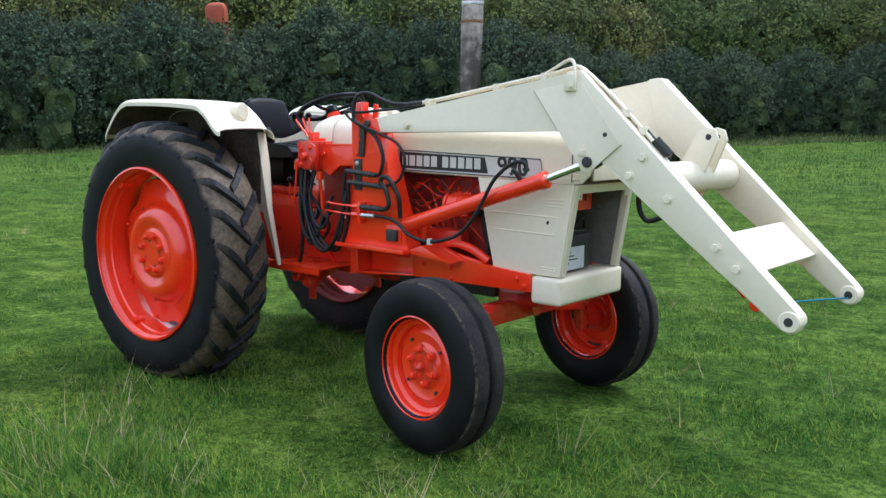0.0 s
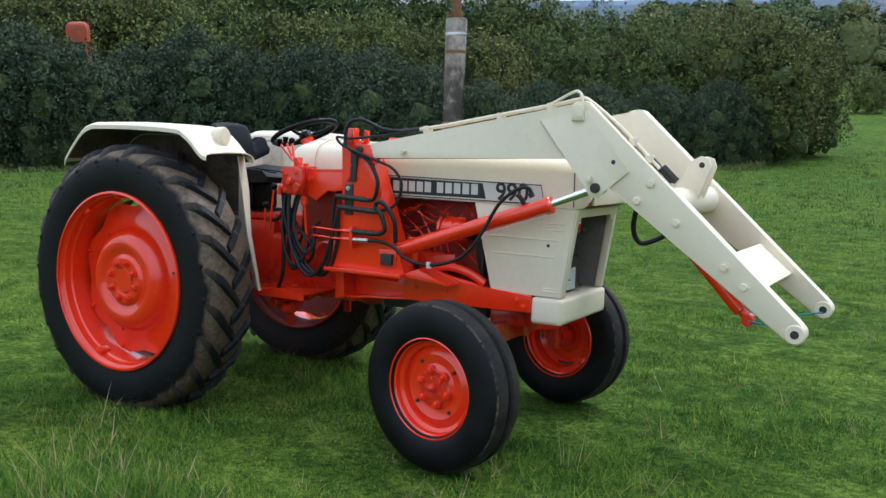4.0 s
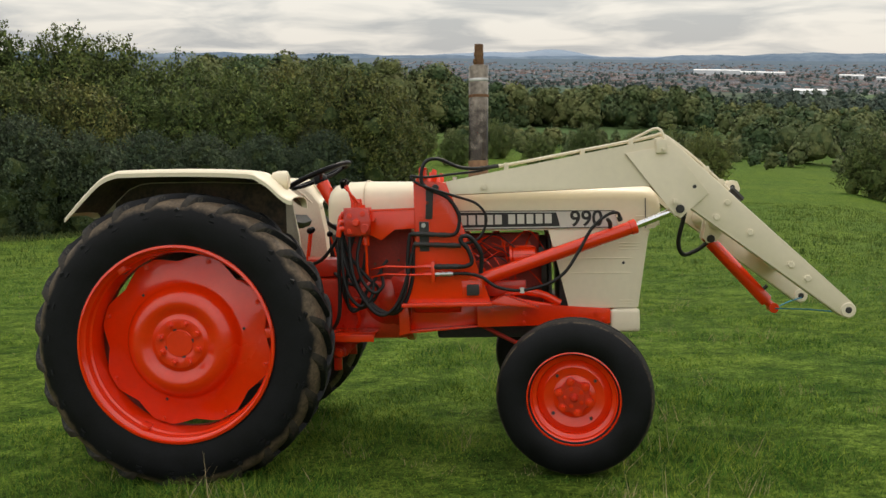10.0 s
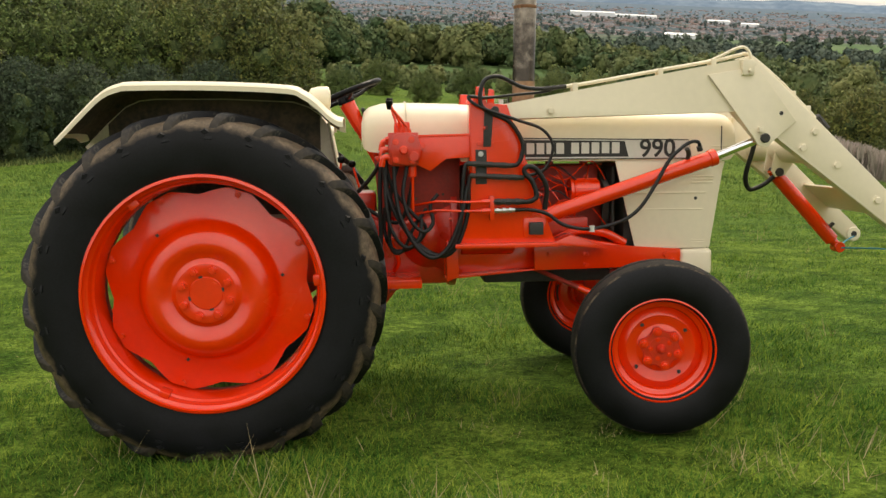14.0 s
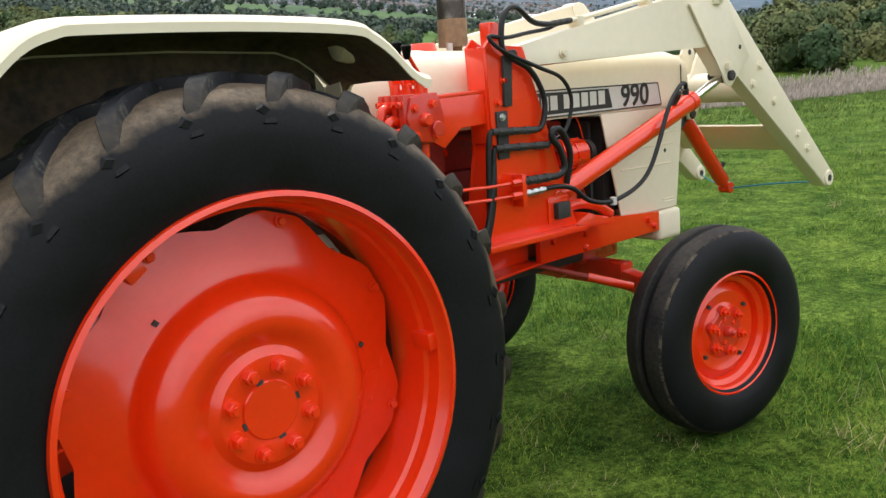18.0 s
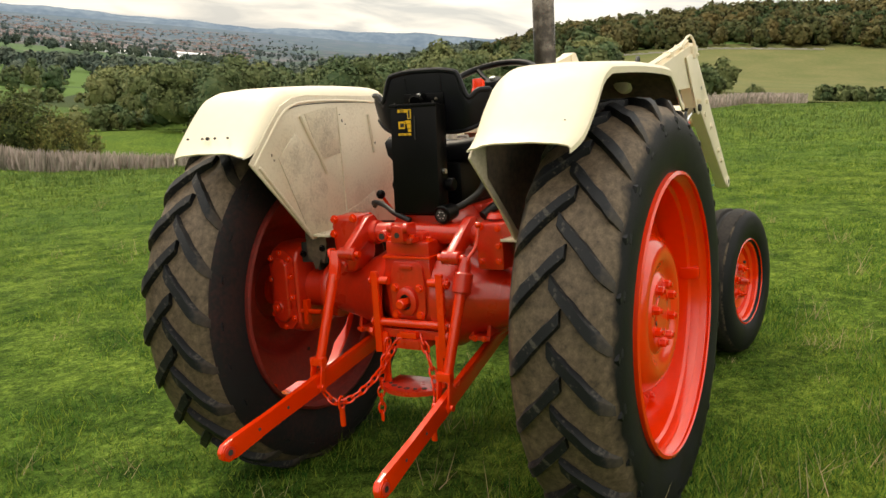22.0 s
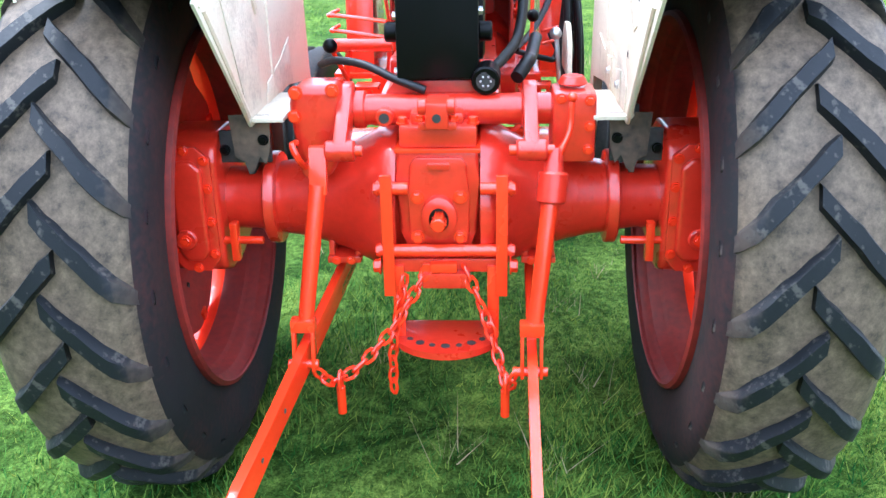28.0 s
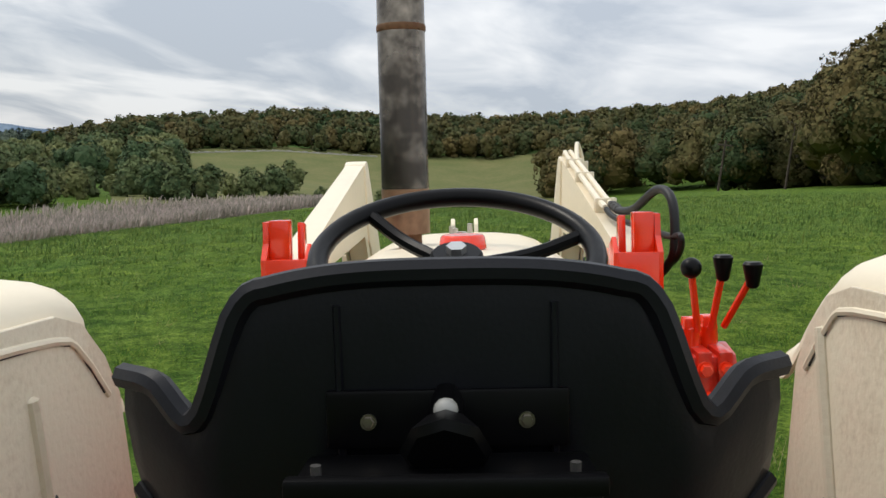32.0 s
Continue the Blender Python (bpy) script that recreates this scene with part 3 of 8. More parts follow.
def numpy_mesh(name, verts, quads, material):
    me = bpy.data.meshes.new(name)
    verts, quads = np.asarray(verts, np.float32), np.asarray(quads, np.int32)
    k = quads.shape[1]
    me.vertices.add(len(verts))
    me.vertices.foreach_set("co", verts.ravel())
    me.loops.add(quads.size)
    me.loops.foreach_set("vertex_index", quads.ravel())
    me.polygons.add(len(quads))
    me.polygons.foreach_set("loop_start", np.arange(0, quads.size, k, dtype=np.int32))
    me.polygons.foreach_set("loop_total", np.full(len(quads), k, np.int32))
    me.update(calc_edges=True)
    me.materials.append(material)
    return me


def text_mesh(body, size, material, parent, m, name, extrude=0.0008, label=""):
    c = bpy.data.curves.new(name, "FONT")
    c.body, c.size, c.extrude, c.align_x, c.align_y = body, size, extrude, "CENTER", "CENTER"
    c.offset = size * 0.018
    tmp = bpy.data.objects.new(name, c)
    scene.collection.objects.link(tmp)
    bpy.context.view_layer.update()
    me = bpy.data.meshes.new_from_object(tmp.evaluated_get(bpy.context.evaluated_depsgraph_get()))
    bpy.data.objects.remove(tmp)
    me.materials.clear()
    me.materials.append(material)
    return share(name, me, parent, m, label)

# ---- ground: one sheet from the tractor to the horizon ----
N_UP = G.to_3x3() @ Vector((0, 0, 1))
EDGE = [  # bearing (degrees from the tractor's nose to its left), distance of the field's edge, rise of that edge over the tractor's own plane
    (-180, 60, -0.5), (-90, 90, -0.5), (-60, 90, -0.5), (-24, 90, -1.0), (-14, 110, -1.8), (-1, 110, -3.8), (9, 100, -2.2), (15, 85, -2.6), (27, 75, -4.0),
    (45, 70, -5.0), (54, 70, -3.6), (66, 80, 1.4), (74, 80, 2.4), (84, 80, 3.8), (93, 70, 3.6), (104, 45, 1.2), (119, 38, 0.4), (132, 40, 0.7), (144, 38, 0.5), (156, 35, 0.1), (180, 60, -0.5)]
FAR_AZ = [-180, -60, -24, -14, -1, 12, 20, 27, 38, 54, 75, 95, 110, 160, 180]
FAR_R = [150, 230, 450, 700, 1500, 3000, 4600]
FAR_EL = [
    [2, 3, 4.5, 2.5, -0.2, -1.3, -2.2, -3.3, -5.5, -7, -6.2, -5.5, -5, -3, 2],
    [3, 5, 8, 4.2, 0.4, -0.3, -1.2, -2.4, -4.6, -5.6, -5.2, -4.8, -4, -2.5, 3],
    [4, 7, 10, 7.0, 4.6, 3.3, 1.6, -0.6, -3.4, -4.1, -3.9, -4, -3, -2, 4],
    [4, 8, 10, 7.2, 4.9, 3.5, 1.9, 0.0, -2.6, -2.9, -2.9, -3, -2.5, -1, 4],
    [3, 6, 8, 6, 3, 2, 0.6, -0.5, -1.7, -1.9, -1.9, -2, -2, -1, 3],
    [2, 4, 6, 4, 2, 1, 0, -0.4, -0.8, -0.9, -0.9, -0.9, -1, -0.5, 2],
    [1, 2, 3, 2, 1, 0.4, 0.3, 0.25, 0.2, 0.05, 0.05, 0.05, 0, 0, 1]]


def ground_z(x, y):
    """Height of the ground, for arrays of places."""
    x, y = np.asarray(x, float), np.asarray(y, float)
    az, rad = np.degrees(np.arctan2(y, x)), np.hypot(x, y)
    plane = -(N_UP.x * x + N_UP.y * y) / N_UP.z
    e = np.array(EDGE)
    rb, db = np.interp(az, e[:, 0], e[:, 1]), np.interp(az, e[:, 0], e[:, 2])
    near = plane + db * np.clip((rad - 6) / (rb - 6), 0, 1) ** 2
    k = rb / np.maximum(rad, 1e-6)
    zb = plane * k + db
    el_b = np.degrees(np.arctan2(zb - 1.4, rb))
    cols = [el_b] + [np.interp(az, FAR_AZ, row) for row in FAR_EL]
    steps = [np.log(rb)] + [np.full_like(rad, math.log(r)) for r in FAR_R]
    lr = np.log(np.maximum(rad, 1.0))
    el = cols[0]
    for a, b, s0, s1 in zip(cols, cols[1:], steps, steps[1:]):
        f = np.clip((lr - s0) / (s1 - s0), 0, 1)
        f = f * f * (3 - 2 * f)
        el = np.where(lr >= s0, a + (b - a) * f, el)
    far = rad * np.tan(np.radians(el)) + 1.4
    bump = 0.02 * np.sin(x * 1.7 + 0.6 * y) * np.sin(y * 1.3 - 0.4 * x) * np.clip((rad - 5) / 6, 0, 1)
    return np.where(rad <= rb, near, far) + bump + (far * 0 + 8 * np.sin(x / 170 + 1) * np.sin(y / 210)) * np.clip((rad - 400) / 800, 0, 1) * np.clip((4200 - rad) / 800, 0, 1)


def ground_sheet():
    radii = np.concatenate([[0.0], np.linspace(0.6, 14, 24), np.geomspace(15, 4700, 70)])
    n = 240
    a = np.radians(np.linspace(-180, 180, n, endpoint=False))
    rr, aa = np.meshgrid(radii, a, indexing="ij")
    x, y = rr * np.cos(aa), rr * np.sin(aa)
    v = np.stack([x, y, ground_z(x, y)], -1).reshape(-1, 3)
    i, j = np.meshgrid(np.arange(len(radii) - 1), np.arange(n), indexing="ij")
    j2 = (j + 1) % n
    q = np.stack([i * n + j, (i + 1) * n + j, (i + 1) * n + j2, i * n + j2], -1).reshape(-1, 4)
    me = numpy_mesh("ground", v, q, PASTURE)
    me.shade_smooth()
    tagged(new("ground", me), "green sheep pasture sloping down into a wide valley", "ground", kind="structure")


ground_sheet()


def unit_ball(sub):
    bm = bmesh.new()
    bmesh.ops.create_icosphere(bm, subdivisions=sub, radius=1.0)
    bm.verts.ensure_lookup_table()
    v = np.array([q.co[:] for q in bm.verts])
    f = np.array([[q.index for q in face.verts] for face in bm.faces])
    bm.free()
    return v, f


BALLS = {k: unit_ball(k) for k in (1, 2, 3)}


def leaf_cloud(rng, count, lumps, leaf, sub=2, core=0.76, front=None, tint=0.5):
    """Far foliage over lumps (centre, radii): a core in each and leaves close over its skin. Gives triangles and the way each one faces."""
    cs, rs = np.array([c for c, _ in lumps]), np.array([r for _, r in lumps])
    w = np.prod(rs, axis=1) ** (2 / 3)
    if front is not None:
        count = int(count * 1.35)
    pick = rng.choice(len(lumps), count, p=w / w.sum())
    d = rng.normal(size=(count, 3))
    d[:, 2] = np.where(d[:, 2] < -0.6, -d[:, 2], d[:, 2])
    d /= np.linalg.norm(d, axis=1, keepdims=True)
    if front is not None:
        keep = d @ front > -0.35
        d, pick = d[keep], pick[keep]
        count = len(d)
    # Small knobs on the skin: leaves gather in clumps that stand out from it.
    knob = np.sin(7.3 * d[:, 0] + 2.1 * pick) * np.sin(6.7 * d[:, 1] + 1.3 * pick) * np.sin(7.9 * d[:, 2] + 0.7 * pick)
    depth = 0.86 + 0.12 * knob + 0.17 * rng.random(count) ** 0.8
    p = cs[pick] + d * rs[pick] * depth[:, None]
    nrm = 1.2 * d + 0.6 * rng.normal(size=(count, 3))
    nrm /= np.linalg.norm(nrm, axis=1, keepdims=True)
    t = np.cross(nrm, rng.normal(size=(count, 3)))
    t /= np.linalg.norm(t, axis=1, keepdims=True)
    b = np.cross(nrm, t)
    s = leaf * (0.5 + 0.8 * rng.random((count, 1)))
    tri = np.stack([p - t * s, p + t * s * 0.6 - b * s * 0.8, p + t * s * 0.5 + b * s * 0.9], 1)
    out = p - cs.mean(0)
    out /= np.linalg.norm(out, axis=1, keepdims=True)
    face = 0.75 * d + 0.4 * out + 0.14 * rng.normal(size=(count, 3)) + np.array([0, 0, 0.15])
    tris, faces = [tri], [face]
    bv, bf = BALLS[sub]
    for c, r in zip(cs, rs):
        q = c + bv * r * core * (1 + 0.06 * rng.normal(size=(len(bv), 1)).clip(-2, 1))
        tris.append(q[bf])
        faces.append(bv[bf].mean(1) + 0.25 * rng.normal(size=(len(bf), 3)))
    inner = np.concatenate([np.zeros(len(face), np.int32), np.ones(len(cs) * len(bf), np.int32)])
    face = np.concatenate(faces)
    shade = tint + 0.06 * rng.normal(size=len(face))
    return np.concatenate(tris).reshape(-1, 3), np.column_stack([face / np.linalg.norm(face, axis=1, keepdims=True), inner, shade])


def spray_crown(rng, height, width, base, leaf, sprays, per, lumps):
    """Near foliage: upright leafy sprays that grow out of the skin of a knobbly crown, over a core coloured as shade;
    its open side is +x.
    """
    cs, rs = np.array([c for c, _ in lumps]), np.array([r for _, r in lumps])
    mid = np.array([0, 0, height * 0.45])
    w = np.prod(rs, axis=1) ** (2 / 3)
    pick = rng.choice(len(lumps), sprays * 3, p=w / w.sum())
    d = rng.normal(size=(sprays * 3, 3))
    d[:, 2] = np.where(d[:, 2] < -0.5, -d[:, 2], d[:, 2])
    d /= np.linalg.norm(d, axis=1, keepdims=True)
    root = cs[pick] + d * rs[pick] * (0.55 + 0.42 * rng.random((len(d), 1)) ** 0.6)
    facing = root[:, 0] > -0.22 * width
    root, d = root[facing], d[facing]
    # Those buried in another lump are of no use.
    deep = np.min(np.linalg.norm((root[:, None] - cs[None]) / rs[None], axis=2), axis=1)
    keep = np.argsort(-deep)[:sprays]
    root, d = root[keep], d[keep]
    axis = 0.75 * d + np.array([0, 0, 0.75]) + 0.35 * rng.normal(size=d.shape)
    axis /= np.linalg.norm(axis, axis=1, keepdims=True)
    count = len(root)
    length = leaf * rng.uniform(5, 11, count)
    u = rng.random((count, per))
    side = rng.normal(size=(count, per, 3)) * (leaf * (1.6 - 1.1 * u))[..., None]
    p = (root[:, None] + axis[:, None] * (u * length[:, None])[..., None] + side).reshape(-1, 3)
    n = len(p)
    grow = np.repeat(axis, per, 0) * 0.8 + 0.9 * rng.normal(size=(n, 3))
    grow /= np.linalg.norm(grow, axis=1, keepdims=True)
    across = np.cross(grow, rng.normal(size=(n, 3)))
    across /= np.linalg.norm(across, axis=1, keepdims=True)
    s = leaf * rng.uniform(0.55, 1.15, (n, 1))
    tri = np.stack([p - across * s * 0.55, p + across * s * 0.55, p + grow * s * 1.4], 1)
    out = root - mid
    out /= np.linalg.norm(out, axis=1, keepdims=True)
    lean = 0.35 * d + 0.45 * out + 0.30 * rng.normal(size=d.shape) + np.array([0, 0, 0.2])
    face = np.repeat(lean, per, 0) + 0.20 * rng.normal(size=(n, 3))
    tris, faces = [tri], [face]
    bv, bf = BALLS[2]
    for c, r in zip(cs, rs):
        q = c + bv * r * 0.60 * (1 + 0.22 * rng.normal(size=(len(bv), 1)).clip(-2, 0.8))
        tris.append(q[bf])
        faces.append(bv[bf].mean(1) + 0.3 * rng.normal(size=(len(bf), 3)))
    inner = np.concatenate([np.zeros(n, np.int32), np.ones(len(cs) * len(bf), np.int32)])
    face = np.concatenate(faces)
    shade = np.concatenate([np.repeat(0.5 + 0.16 * rng.normal(size=len(root)), per), np.full(len(face) - n, 0.5)])
    return np.concatenate(tris).reshape(-1, 3), np.column_stack([face / np.linalg.norm(face, axis=1, keepdims=True), inner, shade])


def leaf_mesh(name, v, face, material):
    me = numpy_mesh(name, v, np.arange(len(v)).reshape(-1, 3), material)
    at = me.attributes.new("facing", "FLOAT_VECTOR", "FACE")
    at.data.foreach_set("vector", np.ascontiguousarray(face[:, :3], np.float32).ravel())
    me.attributes.new("tint", "FLOAT", "FACE").data.foreach_set("value", np.ascontiguousarray(face[:, 4], np.float32))
    me.materials.append(SHADED_CORE if material in (LEAF_DARK, LEAF_MID, LEAF_GOLD) else material)
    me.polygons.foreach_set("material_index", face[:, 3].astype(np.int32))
    return me


def tree_mesh(seed, height, width, leaf, count, trunk=0.25, material=None, lumps=14):
    """Crown mesh of one tree or bush that stands on the origin, and its lumps."""
    rng = np.random.default_rng(seed)
    foot = height * trunk
    span = height * 0.97 - foot
    ls = [((0, 0, foot + span * 0.45), (width * 0.36, width * 0.36, span * 0.42))]
    for k in range(lumps):
        a, u = 2.4 * k + 0.5 * rng.random(), (k + 0.5) / lumps
        reach = width * 0.34 * math.sqrt(max(0.06, 1 - (1.85 * (u - 0.42)) ** 2)) * (0.75 + 0.35 * rng.random())
        r = width * (0.13 + 0.07 * rng.random()) * (1.1 - 0.35 * u)
        ls.append(((reach * math.cos(a), reach * math.sin(a), foot + span * (0.06 + 0.84 * u)), (r, r, r * (0.9 + 0.4 * rng.random()))))
    per = 22
    v, face = spray_crown(rng, height, width, foot, leaf, count // per, per, ls)
    return leaf_mesh("crown", v, face, material), ls


def trunk_mesh(seed, height, ls, r):
    rng = random.Random(seed)
    bm = bmesh.new()
    top = Vector((rng.uniform(-0.2, 0.2), rng.uniform(-0.2, 0.2), height * 0.62))
    cyl((0, 0, -0.6), top * 0.5, r, r * 0.75, 9, bm)
    cyl(top * 0.5, top, r * 0.75, r * 0.35, 9, bm)
    for c, _ in ls[:9]:
        a = top * rng.uniform(0.3, 0.95)
        mid = (a + Vector(c)) / 2 + Vector((0, 0, -0.15))
        tube([a, mid, Vector(c)], r * 0.22, 6, bm, 3)
    return finish("trunk", bm, BARK)


def tree_kind(name, label, seed, height, width, leaf, count, material, trunk=0.25, r=0.14, lumps=14):
    """One tree, stored far below ground level until it is copied: an Empty with trunk and crown."""
    crown, ls = tree_mesh(seed, height, width, leaf, count, trunk, material, lumps)
    return (name, label, crown, trunk_mesh(seed, height, ls, r))


def plant(kind, x, y, turn, size, group, sink=0.0, squash=1.0):
    name, label, crown, trunk = kind
    root = new(name)
    z = float(ground_z(np.array([x]), np.array([y]))[0])
    root.matrix_basis = pose(x, y, z - sink, 0, 0, turn) @ Matrix.Diagonal((size * squash, size * squash, size, 1))
    tagged(root, label, "bush" if "bush" in name else "tree", group)
    for n, me in (("trunk", trunk), ("crown", crown)):
        share(n, me, root, Matrix())
    return root


def polar(az, r):
    return r * math.cos(radians(az)), r * math.sin(radians(az))


def grown(x, y, rise):
    """Size of a hedgerow tree at x, y whose top stands at the angle rise over the upper end of the field."""
    z = float(ground_z(np.array([x]), np.array([y]))[0])
    return max(0.6, (2.2 + math.hypot(x, y) * math.tan(radians(rise)) - z) / 7.1)


def hedge():
    rng = random.Random(5)
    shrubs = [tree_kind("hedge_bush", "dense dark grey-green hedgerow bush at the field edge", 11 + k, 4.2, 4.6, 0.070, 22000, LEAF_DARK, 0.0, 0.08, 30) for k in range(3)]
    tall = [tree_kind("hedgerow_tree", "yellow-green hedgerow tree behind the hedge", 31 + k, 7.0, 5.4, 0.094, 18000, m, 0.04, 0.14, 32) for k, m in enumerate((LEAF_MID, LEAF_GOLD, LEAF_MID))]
    az = 168.0
    while az > 97:
        rb = float(np.interp(az, [97, 104, 119, 132, 144, 156, 170], [42, 40, 36, 36, 36, 34, 36])) + rng.uniform(-0.8, 0.8)
        x, y = polar(az, rb)
        h = float(np.interp(az, [97, 110, 120, 135, 170], [0.9, 1.0, 1.1, 1.25, 1.2]))
        plant(rng.choice(shrubs), x, y, az + 180 + rng.uniform(-40, 40), h * rng.uniform(0.9, 1.12), "hedge", 0.2)
        az -= 4.0
    az = 170.0
    while az > 97:
        rb = float(np.interp(az, [97, 104, 119, 132, 144, 156, 170], [47, 46, 43, 42, 42, 40, 42])) + rng.uniform(-1.5, 2.5)
        x, y = polar(az, rb)
        plant(rng.choice(tall), x, y, az + 180 + rng.uniform(-40, 40), grown(x, y, float(np.interp(az, [97, 112, 120, 128, 140, 150], [-1.6, -1.4, -0.6, 0.6, 2.2, 2.4]))) * rng.uniform(0.93, 1.06), "hedgerow trees", 0.3)
        az -= 3.6
    az = 172.0
    while az > 99:
        x, y = polar(az, rng.uniform(54, 60))
        plant(rng.choice(tall), x, y, az + 180 + rng.uniform(-40, 40), grown(x, y, float(np.interp(az, [99, 112, 119, 128, 140, 150], [0.1, 0.2, 1.3, 2.6, 4.2, 4.6]))) * rng.uniform(0.92, 1.07), "hedgerow trees", 0.3)
        az -= 3.5
    for az, r, s in ((97.5, 44, 1.1), (95.8, 50, 1.05), (99.5, 49, 1.2)):
        plant(tall[1], *polar(az, r), az + 180, s, "hedgerow trees", 0.3)
    gold = tree_kind("golden_bush", "broad olive-gold bush beyond the dead weeds", 71, 4.8, 5.6, 0.105, 16000, LEAF_GOLD, 0.05, 0.12, 18)
    for az, r, s in ((51.9, 68, 1.0), (54.4, 70, 1.32), (58.5, 77, 1.3), (62.0, 80, 1.05)):
        plant(gold, *polar(az, r), az + 160 + az * 9 % 40, s, "thorn trees", 0.3)
    # Single bushes and thorn trees on the slope below.
    thorn = tree_kind("thorn_tree", "small round hawthorn tree on the pasture slope", 61, 4.5, 5.0, 0.115, 12000, LEAF_THORN, 0.04, 0.12, 16)
    for az, r, s in ((75.2, 92, 1.05), (77.4, 95, 1.05), (65.2, 80, 1.05), (62.8, 86, 1.1), (43.2, 104, 0.95), (41.6, 110, 0.8)):
        plant(thorn, *polar(az, r), az + 160 + az * 11 % 40, s, "thorn trees", 0.2)
    for az, r, s in ((80, 110, 0.9), (83, 118, 1.0), (86, 105, 0.8), (89, 120, 1.0), (91.5, 100, 0.8), (79.6, 130, 0.9), (94, 110, 1.0)):
        plant(thorn, *polar(az, r), az + 160 + az * 5 % 40, s, "thorn trees", 0.2)


hedge()


def woods(name, label, seed, spots, material, height=(8, 13), cover=1.0):
    """A far wood as one mass of crowns; spots: (bearing range, distance range, count). Nearer crowns carry finer leaves."""
    rng = np.random.default_rng(seed)
    vs, faces = [], []
    for (a0, a1), (r0, r1), count in spots:
        az = np.radians(rng.uniform(a0, a1, count))
        rad = np.sqrt(rng.uniform(r0 ** 2, r1 ** 2, count))
        x, y = rad * np.cos(az), rad * np.sin(az)
        z = ground_z(x, y)
        for k in range(count):
            h = rng.uniform(*height)
            w = h * rng.uniform(0.8, 1.1)
            leaf = min(1.6, max(0.27, rad[k] * 0.0021))
            far = rad[k] > 420
            ls = [((x[k], y[k], z[k] + h * 0.42), (w * 0.40, w * 0.40, h * 0.46))]
            for q in range(4 if far else 10):
                a, u = 2.4 * q + rng.random(), rng.random()
                out = w * 0.33 * math.sqrt(max(0.05, 1 - (1.7 * (u - 0.40)) ** 2))
                r = w * ((0.17 if far else 0.12) + 0.09 * rng.random())
                ls.append(((x[k] + out * math.cos(a), y[k] + out * math.sin(a), z[k] + h * (0.06 + 0.80 * u)), (r, r, r * 0.9)))
            v, face = leaf_cloud(rng, int(cover * (0.65 if far else 1.25 if rad[k] > 150 else 2.0) * (w / leaf) ** 2) + 14, ls, leaf, 1 if far else 2, 0.72, -np.array([math.cos(az[k]), math.sin(az[k]), -0.5]) / 1.118, 0.5 + 0.17 * rng.normal())
            vs.append(v)
            faces.append(face)
    me = leaf_mesh(name, np.concatenate(vs), np.concatenate(faces), material)
    tagged(new(name, me), label, "woodland", kind="stuff")


woods("hill_wood", "autumn woodland covering the hill beyond the fields", 1, [((-5, 24), (334, 400), 470), ((-32, -5), (235, 330), 250), ((-32, -5), (330, 400), 230), ((-32, 26), (400, 490), 560), ((-34, 24), (490, 600), 160)], LEAF_FAR, (6, 10.5), 0.8)
woods("near_wood", "dark autumn wood along the upper edge of the field", 2, [((-25, -15.5), (125, 190), 46), ((-34, -16), (150, 240), 76), ((-16, -5.5), (170, 260), 56)], LEAF_FAR, (10, 15), 1.0)
woods("big_trees", "tall dark trees at the top corner of the field", 6, [((-38, -23.2), (96, 135), 56), ((-25, -21.5), (118, 140), 10)], LEAF_FAR, (15, 20), 0.95)
woods("valley_wood", "dark green woods and hedges in the valley", 3, [((72, 79), (330, 480), 30), ((60, 76), (300, 560), 80), ((62, 76), (180, 300), 16), ((28, 45.5), (160, 420), 130), ((44.6, 47.6), (150, 300), 22), ((47, 49), (190, 330), 14), ((50.4, 60), (330, 430), 22), ((54, 62), (170, 250), 12), ((17.5, 27), (215, 335), 60), ((26, 45), (125, 240), 48)], LEAF_VALLEY, (7, 12), 0.8)
woods("parkland_trees", "tall mixed trees on the spur below the hedge", 7, [((76.5, 88.5), (365, 430), 62), ((88, 91.5), (345, 400), 12), ((82.5, 84), (350, 380), 5)], LEAF_VALLEY, (10, 19))
woods("spur_trees", "tall dark mixed trees behind the lower end of the hedge", 13, [((91.8, 108), (270, 340), 66)], LEAF_VALLEY, (16, 25))
woods("slope_scrub", "low scrub bushes across the slope below the field", 14, [((77, 92.5), (150, 215), 46), ((64, 77), (140, 230), 26), ((46, 50.6), (157, 160), 12), ((49.6, 53), (300, 304), 8)], LEAF_VALLEY, (2.4, 5.0))
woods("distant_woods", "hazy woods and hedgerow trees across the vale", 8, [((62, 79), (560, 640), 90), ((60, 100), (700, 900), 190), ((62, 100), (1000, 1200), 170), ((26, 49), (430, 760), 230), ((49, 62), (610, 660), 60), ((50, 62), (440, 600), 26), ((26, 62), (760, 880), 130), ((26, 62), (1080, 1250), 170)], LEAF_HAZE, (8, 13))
woods("vale_trees", "hedgerow trees far across the vale, tinted blue-green as haze", 16, [((36, 100), (1300, 2600), 900)], LEAF_DISTANT, (7, 11), 0.6)
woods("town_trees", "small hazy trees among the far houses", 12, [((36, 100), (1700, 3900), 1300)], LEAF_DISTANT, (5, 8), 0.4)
woods("field_trees", "low dark trees and bushes beyond the weeds", 4, [((16, 36), (125, 190), 50), ((10, 17), (150, 190), 12), ((16, 20), (128, 136), 6)], LEAF_VALLEY, (4.0, 7.0))
woods("low_hedge", "low dark hedge along the foot of the far field", 15, [((-2, 5.6), (127, 131), 46), ((8.6, 9.2), (127, 131), 3)], LEAF_VALLEY, (1.7, 2.7))


